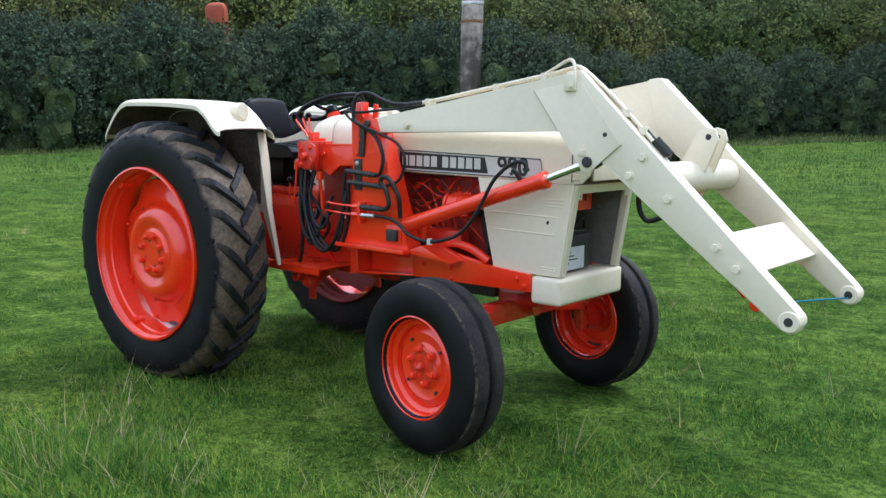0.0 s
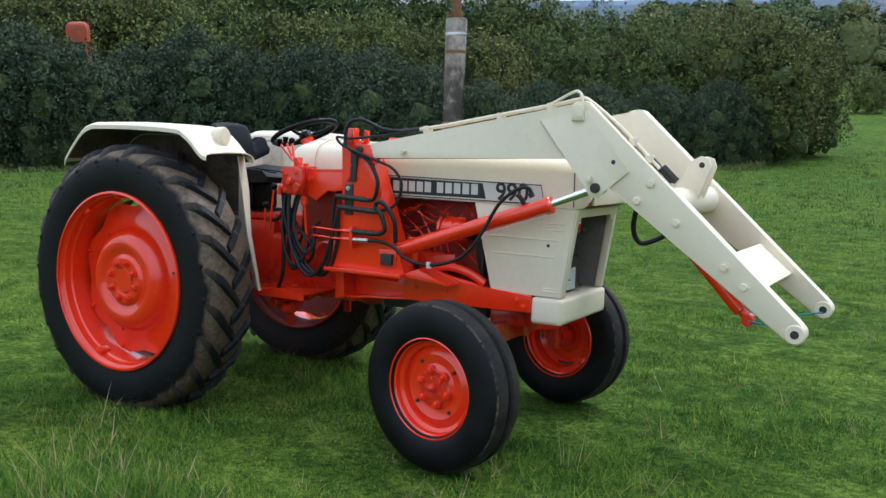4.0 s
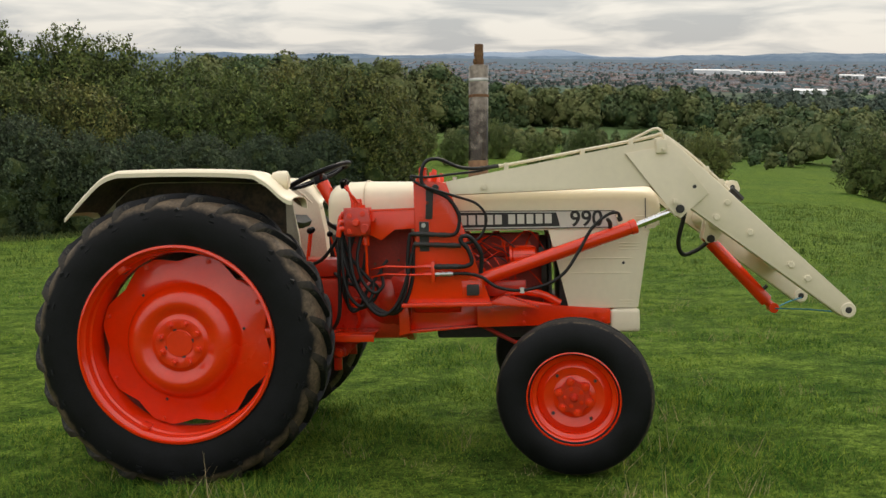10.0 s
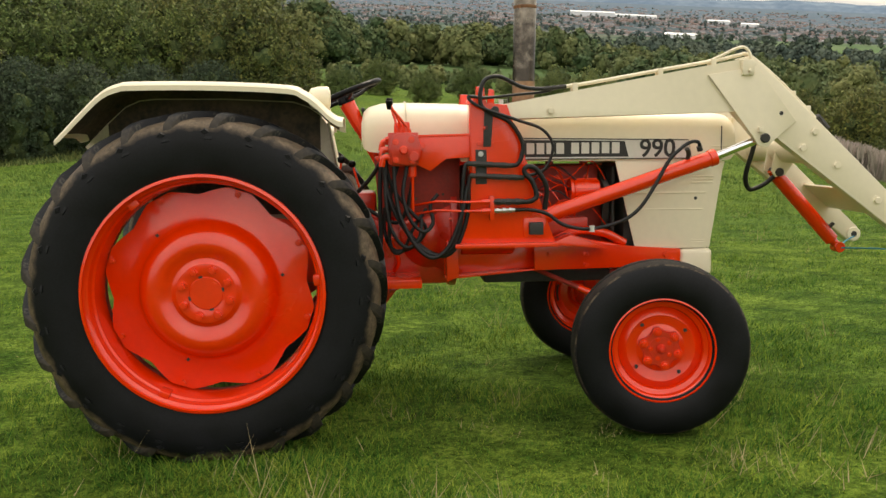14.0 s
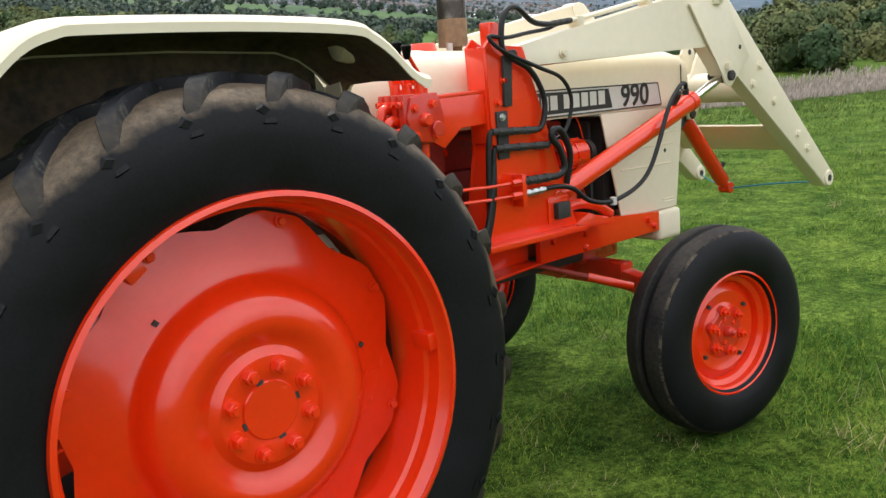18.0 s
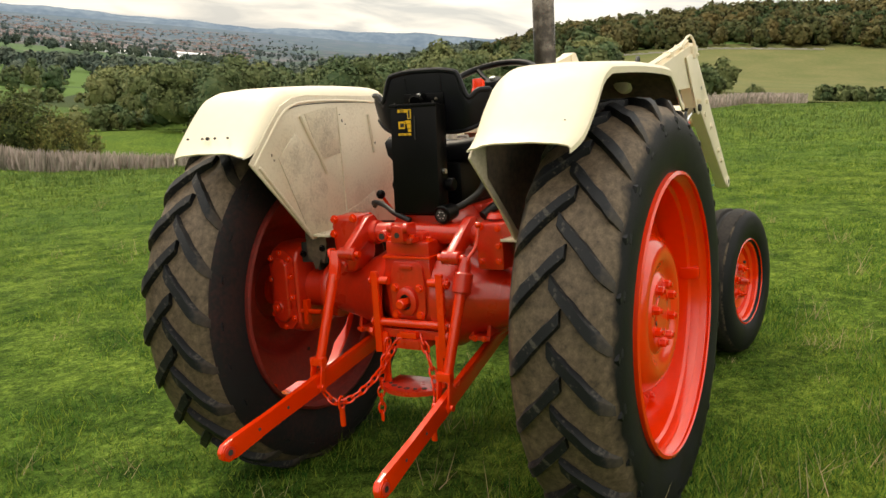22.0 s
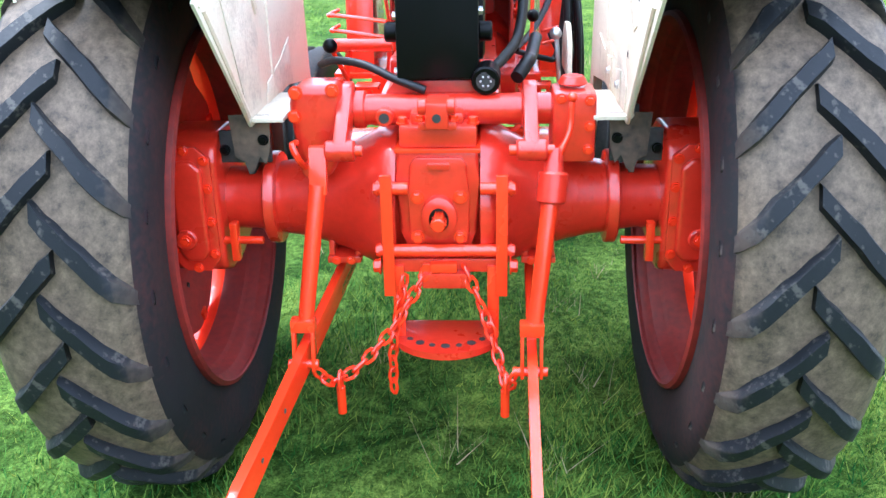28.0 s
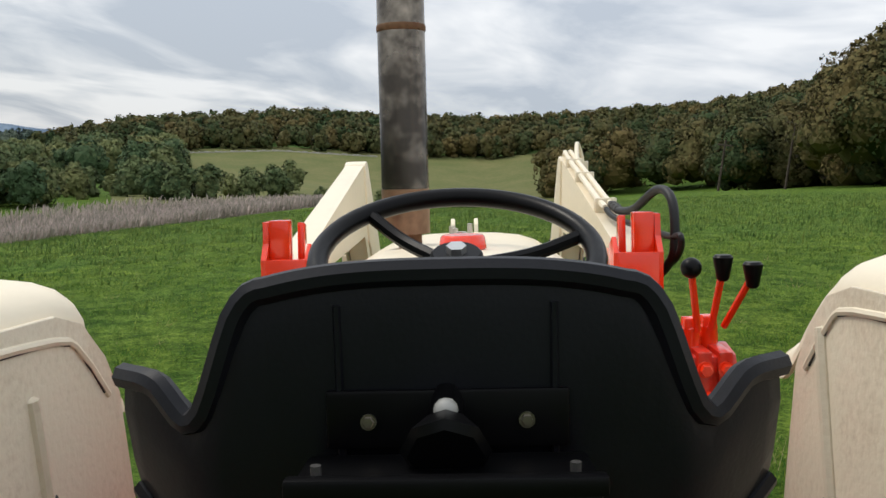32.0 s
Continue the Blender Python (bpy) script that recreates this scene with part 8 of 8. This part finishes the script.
for k in range(7):
    a = radians(-45 + 15 * k)
    part("plate_hole", cyl((-0.215 - 0.125 * math.cos(a), -0.015 + 0.125 * math.sin(a), 0.4335), (-0.215 - 0.125 * math.cos(a), -0.015 + 0.125 * math.sin(a), 0.4532), 0.011 if k % 2 else 0.008, seg=14), DARK, draw)

LINK_MESH = finish("chain_link", tube([(0.021, 0, 0.0), (0.017, 0, 0.0085), (0, 0, 0.0125), (-0.017, 0, 0.0085), (-0.021, 0, 0), (-0.017, 0, -0.0085), (0, 0, -0.0125), (0.017, 0, -0.0085)], 0.0045, 6, None, 0, True), RED)


def chain(pts, label, parent_name="check_chain"):
    line = spline(pts, 40)
    root = None
    want, run, k = 0.0, 0.0, 0
    for a, b in zip(line, line[1:]):
        run += (b - a).length
        if run >= want:
            x = (b - a).normalized()
            u, v = frame_of(x)
            m = Matrix((x, u, v)).transposed().to_4x4() @ pose(0, 0, 0, 45 + 90 * (k % 2), 0, 0)
            m.translation = b
            if root is None:
                root = share(parent_name, LINK_MESH, tractor, m, label)
                base = m.inverted()
            else:
                share("chain_link", LINK_MESH, root, base @ m)
            want += 0.031
            k += 1
    return root


chain([(-0.29, 0.03, 0.625), (-0.31, 0.075, 0.55), (-0.33, 0.125, 0.475), (-0.37, 0.20, 0.405), (-0.41, 0.255, 0.395), (-0.435, 0.285, 0.44)], "red-painted steel check chain")
chain([(-0.29, 0.085, 0.60), (-0.305, 0.10, 0.52), (-0.31, 0.115, 0.42), (-0.31, 0.118, 0.315)], "red-painted chain hanging loose")
chain([(-0.29, -0.065, 0.625), (-0.305, -0.095, 0.56), (-0.325, -0.125, 0.48), (-0.37, -0.150, 0.405), (-0.41, -0.165, 0.385), (-0.43, -0.18, 0.43)], "red-painted steel check chain")
for x, y in ((-0.40, 0.235), (-0.41, -0.158)):
    bm = cyl((x, y, 0.30), (x, y, 0.375), 0.011, seg=12, bev=0.002)
    tube([(x - 0.014, y, 0.37), (x - 0.016, y, 0.40), (x, y, 0.415), (x + 0.016, y, 0.40), (x + 0.014, y, 0.37)], 0.005, 6, bm, 3)
    part("chain_shackle", bm, RED, tractor, "red chain shackle")
bm = box(-0.30, -0.25, -0.045, 0.02, 0.625, 0.65, 0.005)
cyl((-0.29, 0.03, 0.632), (-0.27, 0.03, 0.632), 0.012, seg=12, bm=bm)
part("chain_yoke", bm, RED, tractor)

# seat pedestal, socket, cables and hand levers behind
bm = prism([(-0.10, 1.06), (0.10, 1.06), (0.13, 1.02), (0.13, 0.98), (-0.13, 0.98), (-0.13, 1.02)], -0.12, 0.10, 0.01, None, "x")
part("seat_pedestal", bm, RED_CAST, tractor, "red seat pedestal")
sk = part("trailer_socket", cyl((-0.175, -0.112, 1.058), (-0.10, -0.118, 1.065), 0.034, 0.030, 24, None, 0.004), BLACK, tractor, "black round trailer socket")
part("socket_face", cyl((-0.177, -0.112, 1.058), (-0.174, -0.112, 1.058), 0.022, seg=20), DARK, sk)
bm = bmesh.new()
for k in range(6):
    a = k * 1.047
    ball((-0.1775, -0.112 + 0.012 * math.cos(a), 1.058 + 0.012 * math.sin(a)), 0.003, bm, sub=1)
part("socket_contacts", bm, STEEL, sk)
part("socket_cable", tube([(-0.11, -0.118, 1.068), (-0.06, -0.15, 1.085), (0.0, -0.19, 1.13), (0.05, -0.205, 1.22), (0.10, -0.20, 1.34), (0.22, -0.19, 1.40)], 0.013, 10), HOSE, sk)
part("rear_hose", tube([(-0.16, 0.03, 1.035), (-0.15, 0.10, 1.06), (-0.10, 0.18, 1.085), (-0.04, 0.26, 1.085), (0.04, 0.31, 1.06)], 0.010, 10), HOSE, tractor, "black rubber hose over the axle")
for x, y, z0, x1, y1, z1 in ((0.12, 0.255, 1.00, 0.05, 0.285, 1.105), (0.44, 0.16, 1.02, 0.46, 0.19, 1.215), (0.505, -0.25, 0.97, 0.538, -0.25, 1.222), (0.46, -0.24, 0.98, 0.475, -0.25, 1.115), (0.62, 0.10, 1.05, 0.58, 0.12, 1.19)):
    lv = part("hand_lever", cyl((x, y, z0), (x1, y1, z1), 0.006, seg=10), RED, tractor, "red lever with black ball knob")
    part("knob", ball((x1, y1, z1), 0.019, sub=3), BLACK, lv)
bm = prism([(-0.02, 1.03), (0.16, 1.03), (0.17, 1.10), (0.12, 1.15), (0.05, 1.155), (-0.01, 1.11)], -0.325, -0.313, 0.004)
q = part("quadrant", bm, CREAM_OLD, tractor, "cream lift-control quadrant")
bm = tube([(0.06, -0.30, 1.00), (0.05, -0.295, 1.06), (0.06, -0.29, 1.12)], 0.006, 8)
part("quadrant_lever", bm, STEEL, q)
part("lever_knob", ball((0.06, -0.288, 1.128), 0.016), STEEL, q)
part("cover_hose", tube([(0.0, -0.19, 1.03), (0.06, -0.22, 1.06), (0.16, -0.23, 1.05), (0.3, -0.25, 1.08)], 0.018, 10), HOSE, tractor)

# footplates and brackets
for s in (-1, 1):
    y0, y1 = sorted((s * 0.15, s * 0.43))
    fp = part("footplate", prism([(0.50, 0.668), (0.90, 0.668), (0.90, 0.655), (0.50, 0.655)], y0, y1, 0.003), RED, tractor, "red ribbed steel footplate")
    y0, y1 = sorted((s * 0.415, s * 0.43))
    part("plate_edge", prism([(0.50, 0.668), (0.90, 0.668), (0.90, 0.63), (0.50, 0.63)], y0, y1, 0.002), RED, fp)
    part("plate_bracket", prism([(0.52, 0.655), (0.88, 0.655), (0.80, 0.60), (0.62, 0.53), (0.55, 0.54)], min(s * 0.24, s * 0.26), max(s * 0.24, s * 0.26), 0.004), RED, fp)
    part("bracket_stub", cyl((0.60, s * 0.24, 0.58), (0.60, s * 0.33, 0.58), 0.030, seg=18, bev=0.004), RED, fp)
    part("pedal_arm", tube([(0.78, s * 0.20, 0.68), (0.80, s * 0.26, 0.74), (0.76, s * 0.29, 0.84)], 0.010, 8, box(0.72, 0.80, min(s * 0.25, s * 0.33), max(s * 0.25, s * 0.33), 0.84, 0.855, 0.004)), RED, fp)
for s in (1,):
    gr = part("grab_rail", tube([(1.10, 0.43, 1.00), (0.98, 0.44, 1.00), (0.96, 0.40, 1.00), (0.80, 0.20, 1.00)], 0.007, 8), RED, tractor, "thin red steel pipe")
    part("rail", tube([(1.10, 0.43, 1.055), (0.97, 0.445, 1.055), (0.95, 0.40, 1.055), (0.80, 0.22, 1.055)], 0.007, 8), RED, gr)
bm = cyl((0.74, 0.06, 0.99), (0.76, 0.42, 0.985), 0.022, seg=14)
cyl((0.76, 0.38, 0.80), (0.75, 0.34, 0.99), 0.012, seg=10, bm=bm)
part("brake_shaft", bm, RED, tractor)

# front axle and steering
bm = box(1.89, 1.97, -0.30, 0.30, 0.50, 0.60, 0.012)
for s in (-1, 1):
    prism([(s * 0.22, 0.585), (s * 0.60, 0.515), (s * 0.60, 0.445), (s * 0.22, 0.505)], 1.895, 1.965, 0.008, bm, "x")
axle = part("front_axle", bm, RED_CAST, tractor, "red front axle beam")
part("axle_pivot", box(1.86, 2.10, -0.12, 0.12, 0.58, 0.66, 0.02, cyl((1.84, 0, 0.56), (2.02, 0, 0.56), 0.045, seg=18)), RED_CAST, axle)
for s in (-1, 1):
    bm = cyl((1.93, s * 0.575, 0.34), (1.93, s * 0.565, 0.575), 0.030, seg=18, bev=0.005)
    cyl((1.93, s * 0.57, 0.575), (1.93, s * 0.57, 0.60), 0.018, seg=12, bm=bm)
    cyl((1.93, s * 0.56, 0.385), (1.93, s * 0.69, 0.385), 0.030, seg=18, bm=bm)
    kp = part("king_pin", bm, RED_CAST, axle)
    part("steering_arm", prism([(1.93, 0.585), (1.945, 0.575), (1.79, 0.555), (1.775, 0.57)], min(s * 0.545, s * 0.59), max(s * 0.545, s * 0.59), 0.004), RED_CAST, axle)
    part("drag_link", cyl((1.79, s * 0.435, 0.545), (1.47, s * 0.165, 0.672), 0.012, seg=12), RED_SHADED_DUSTY, axle)
    part("link_sleeve", cyl((1.79, s * 0.435, 0.545), (1.66, s * 0.325, 0.597), 0.017, seg=14), RED, axle)
    part("stub_bolt", bolt((1.93, s * 0.40, 0.56), (0, 0, 1), 0.014, 0.018), RED, axle)

# ---- hydraulics on the right-hand side ----
valve = part("spool_valve", box(0.765, 0.885, -0.42, -0.33, 1.19, 1.335, 0.010), RED_CAST, tractor, "red three-spool hydraulic valve block")
for k in range(3):
    y = -0.345 - 0.035 * k
    x = 0.80 + 0.02 * k
    bm = cyl((x, y, 1.33), (x, y, 1.375), 0.016, seg=14, bev=0.003)
    box(x - 0.014, x + 0.014, y - 0.012, y + 0.012, 1.37, 1.39, 0.003, bm)
    part("spool_cap", bm, RED, valve)
for k, (kx, ky, kz) in enumerate(((0.766, -0.369, 1.478), (0.765, -0.419, 1.476), (0.762, -0.465, 1.464))):
    base = Vector((0.80 + 0.02 * k, -0.388 - 0.027 * k, 1.37))
    lv = part("valve_lever", cyl(base, (kx, ky, kz), 0.006, seg=10), RED, valve, "red valve lever with black knob")
    kn = ball((kx, ky, kz), 0.017, sub=3) if k == 0 else cyl((kx, ky, kz - 0.02), (kx, ky, kz + 0.022), 0.010, 0.016, 14, None, 0.004)
    part("lever_grip", kn, BLACK, valve)
for k in range(4):
    y = -0.322 - 0.0335 * k
    part("valve_section", box(0.757, 0.892, y - 0.012, y + 0.012, 1.20, 1.343, 0.004), RED_CAST, valve)
    part("section_port", cyl((0.83 + 0.02 * (k % 2), y, 1.34), (0.83 + 0.02 * (k % 2), y, 1.358), 0.012, seg=12), RED, valve)
    part("section_plug", bolt((0.757, y, 1.315), (-1, 0, 0), 0.010, 0.014), RED, valve)
part("end_casting", prism([(0.775, 1.205), (0.845, 1.195), (0.895, 1.215), (0.905, 1.27), (0.89, 1.325), (0.84, 1.345), (0.78, 1.335), (0.762, 1.27)], -0.446, -0.43, 0.006), RED_CAST, valve)
part("casting_boss", cyl((0.87, -0.446, 1.235), (0.87, -0.460, 1.235), 0.024, seg=18, bev=0.004), RED_CAST, valve)
for k, (x, z) in enumerate(((0.79, 1.30), (0.86, 1.31), (0.79, 1.22), (0.865, 1.215))):
    part("valve_bolt", bolt((x, -0.446, z), (0, -1, 0), 0.011, 0.012), RED, valve)
part("relief_cap", cyl((0.825, -0.44, 1.265), (0.825, -0.470, 1.265), 0.022, 0.018, 16, None, 0.003), RED, valve)
for k in range(3):
    z = 1.30 - 0.035 * k
    part("port_elbow", tube([(0.768, -0.36 - 0.03 * k, z), (0.735, -0.36 - 0.03 * k, z), (0.725, -0.36 - 0.03 * k, z - 0.04)], 0.015, 10, None, 4), RED, valve)
part("bottom_port", cyl((0.865, -0.38, 1.19), (0.865, -0.38, 1.14), 0.020, seg=14, bev=0.003), RED, valve)
part("port_pipe", cyl((0.865, -0.38, 1.15), (0.865, -0.36, 0.98), 0.009, seg=10), RED, valve)
arm = part("valve_bracket", prism([(0.88, 1.32), (1.15, 1.325), (1.15, 1.225), (1.02, 1.225), (0.95, 1.165), (0.88, 1.20)], -0.385, -0.365, 0.003), RED, tractor, "red bracket that carries the valve")
part("bracket_plate", prism([(0.88, 1.332), (1.15, 1.337), (1.15, 1.325), (0.88, 1.32)], -0.385, -0.32, 0.002), RED, arm)
part("bracket_bolt", bolt((0.91, -0.385, 1.28), (0, -1, 0), 0.014, 0.016), RED, arm)
tp = part("tower_pad", box(1.155, 1.205, -0.412, -0.402, 1.105, 1.262, 0.003), DARK, tractor, "dark clamp plate for the hose unions")
part("pad_bolt", bolt((1.178, -0.412, 1.242), (0, -1, 0), 0.009, 0.01), STEEL, tp)


def union(p0, p1, r, parent, material=DARK):
    a, b = Vector(p0), Vector(p1)
    bm = cyl(a, b, r * 0.8, seg=14)
    for u in (0.12, 0.42, 0.72):
        cyl(a.lerp(b, u), a.lerp(b, u + 0.16), r, seg=6, bm=bm, bev=r * 0.1)
    return part("hose_union", bm, material, parent)


def hose(pts, r, label="black hydraulic hose", sleeve=False):
    h = part("hydraulic_hose", tube(pts, r * 0.78, 10), HOSE, tractor, label)
    if sleeve:
        a, b = Vector(pts[-2]), Vector(pts[-1])
        part("hose_ferrule", cyl(b.lerp(a, 0.5), b, r * 1.25, seg=12), DARK, h)
    return h


h = hose([(1.55, -0.372, 1.543), (1.47, -0.375, 1.536), (1.37, -0.39, 1.545), (1.26, -0.42, 1.59), (1.19, -0.435, 1.565), (1.175, -0.435, 1.47), (1.22, -0.43, 1.43), (1.31, -0.425, 1.385), (1.365, -0.425, 1.30), (1.365, -0.425, 1.235), (1.345, -0.425, 1.195), (1.31, -0.425, 1.188)], 0.0125)
union((1.32, -0.425, 1.188), (1.115, -0.425, 1.20), 0.0145, h)
union((1.47, -0.375, 1.536), (1.58, -0.372, 1.547), 0.012, h)
h = hose([(1.55, -0.350, 1.543), (1.47, -0.36, 1.522), (1.35, -0.385, 1.51), (1.20, -0.43, 1.495), (1.12, -0.435, 1.50), (1.17, -0.44, 1.455), (1.34, -0.43, 1.395), (1.46, -0.425, 1.35), (1.51, -0.42, 1.27), (1.47, -0.42, 1.17), (1.375, -0.425, 1.135)], 0.009, "dark brown hydraulic hose")
union((1.375, -0.425, 1.132), (1.125, -0.425, 1.145), 0.0145, h)
h = hose([(1.34, -0.44, 1.022), (1.40, -0.445, 1.025), (1.43, -0.445, 1.05), (1.41, -0.445, 1.115), (1.375, -0.445, 1.155), (1.385, -0.445, 1.182), (1.43, -0.44, 1.17), (1.478, -0.43, 1.09), (1.475, -0.41, 0.985)], 0.0150)
union((1.37, -0.44, 1.023), (1.23, -0.44, 1.025), 0.0165, h)
h = hose([(1.30, -0.44, 0.985), (1.40, -0.44, 0.985), (1.48, -0.44, 0.965), (1.56, -0.44, 0.912), (1.68, -0.44, 0.892), (1.82, -0.44, 0.922), (1.91, -0.44, 0.98), (1.985, -0.435, 1.085), (2.055, -0.43, 1.205), (2.14, -0.42, 1.277), (2.195, -0.41, 1.285), (2.21, -0.40, 1.245)], 0.011, sleeve=True)
union((1.33, -0.44, 0.985), (1.23, -0.44, 0.983), 0.013, h, STEEL)
part("cable_tie", cyl((1.69, -0.44, 0.878), (1.69, -0.44, 0.906), 0.013, seg=8), WHITE_DECAL, h)
hose([(1.125, -0.425, 1.20), (1.103, -0.425, 1.185), (1.09, -0.425, 1.06), (1.08, -0.425, 0.91), (1.035, -0.425, 0.81), (0.965, -0.425, 0.782), (0.88, -0.42, 0.83), (0.78, -0.41, 0.98), (0.738, -0.40, 1.13), (0.735, -0.40, 1.25)], 0.012)
hose([(1.135, -0.42, 1.145), (1.122, -0.42, 1.12), (1.115, -0.415, 0.97), (1.07, -0.41, 0.83), (1.005, -0.405, 0.775), (0.915, -0.40, 0.81), (0.82, -0.395, 0.92), (0.755, -0.385, 1.07), (0.73, -0.37, 1.27)], 0.012)
hose([(0.735, -0.385, 1.24), (0.775, -0.38, 1.09), (0.87, -0.375, 0.965), (0.925, -0.37, 0.90), (0.87, -0.365, 0.82), (0.78, -0.36, 0.80), (0.735, -0.355, 0.88), (0.735, -0.35, 1.0)], 0.011)
hose([(0.80, -0.36, 1.20), (0.765, -0.37, 1.06), (0.755, -0.375, 0.86), (0.78, -0.375, 0.79), (0.825, -0.375, 0.81), (0.865, -0.37, 0.90), (0.93, -0.33, 0.99)], 0.011)
hose([(0.725, -0.36, 1.25), (0.715, -0.37, 1.07), (0.715, -0.37, 0.86), (0.70, -0.365, 0.74), (0.64, -0.33, 0.66)], 0.014)
hose([(0.73, -0.34, 1.22), (0.66, -0.30, 1.12), (0.58, -0.25, 1.05), (0.46, -0.20, 1.02)], 0.013)
hose([(0.78, -0.40, 1.20), (0.785, -0.415, 1.08), (0.81, -0.43, 0.95), (0.88, -0.44, 0.82), (0.955, -0.44, 0.772), (1.03, -0.437, 0.83), (1.09, -0.432, 0.98), (1.115, -0.425, 1.10)], 0.0125)
hose([(0.84, -0.39, 1.19), (0.82, -0.41, 1.06), (0.85, -0.42, 0.95), (0.91, -0.42, 0.89), (0.955, -0.41, 0.93), (0.945, -0.40, 1.01), (0.98, -0.39, 1.06)], 0.0115)
hose([(0.745, -0.385, 1.23), (0.74, -0.41, 1.05), (0.765, -0.42, 0.90), (0.83, -0.425, 0.82), (0.89, -0.42, 0.86), (0.905, -0.40, 0.95)], 0.0115)
hose([(0.865, -0.375, 1.12), (0.84, -0.36, 1.0), (0.80, -0.34, 0.93), (0.74, -0.30, 0.94), (0.66, -0.2, 0.98)], 0.012)
up = part("union_bracket", prism([(1.215, 1.05), (1.235, 1.05), (1.235, 0.94), (1.215, 0.94)], -0.452, -0.40, 0.003), RED, tractor, "red bracket for pipe unions")
for z in (1.025, 0.983):
    part("steel_pipe", tube([(1.225, -0.44, z), (1.10, -0.435, z), (0.98, -0.425, z + 0.004), (0.93, -0.39, z - 0.005), (0.88, -0.30, z - 0.02)], 0.006, 8), RED, up, "thin red steel pipe")
    part("pipe_nut", cyl((1.175, -0.44, z), (1.215, -0.44, z), 0.013, seg=6), RED, up)
lb = part("notice_label", box(0.6255, 0.627, 0.170, 0.236, 1.256, 1.298, 0.0), WHITE_DECAL, tank, "white notice with lines of black print")
for k in range(3):
    part("print_line", box(0.6246, 0.6252, 0.178, 0.228 - 0.01 * (k % 2), 1.262 + 0.012 * k, 1.267 + 0.012 * k, 0.0), BLACK_DECAL, tank)
# bonnet-top and instrument bits
part("instrument_panel", cyl((0.660, 0.0, 1.43), (0.642, 0.0, 1.425), 0.045, seg=24, bev=0.003), BLACK, tractor, "round black instrument on the tank's rear end")
part("side_emblem", box(0.745, 0.80, -0.2655, -0.262, 1.262, 1.272, 0.001), DARK, tank)
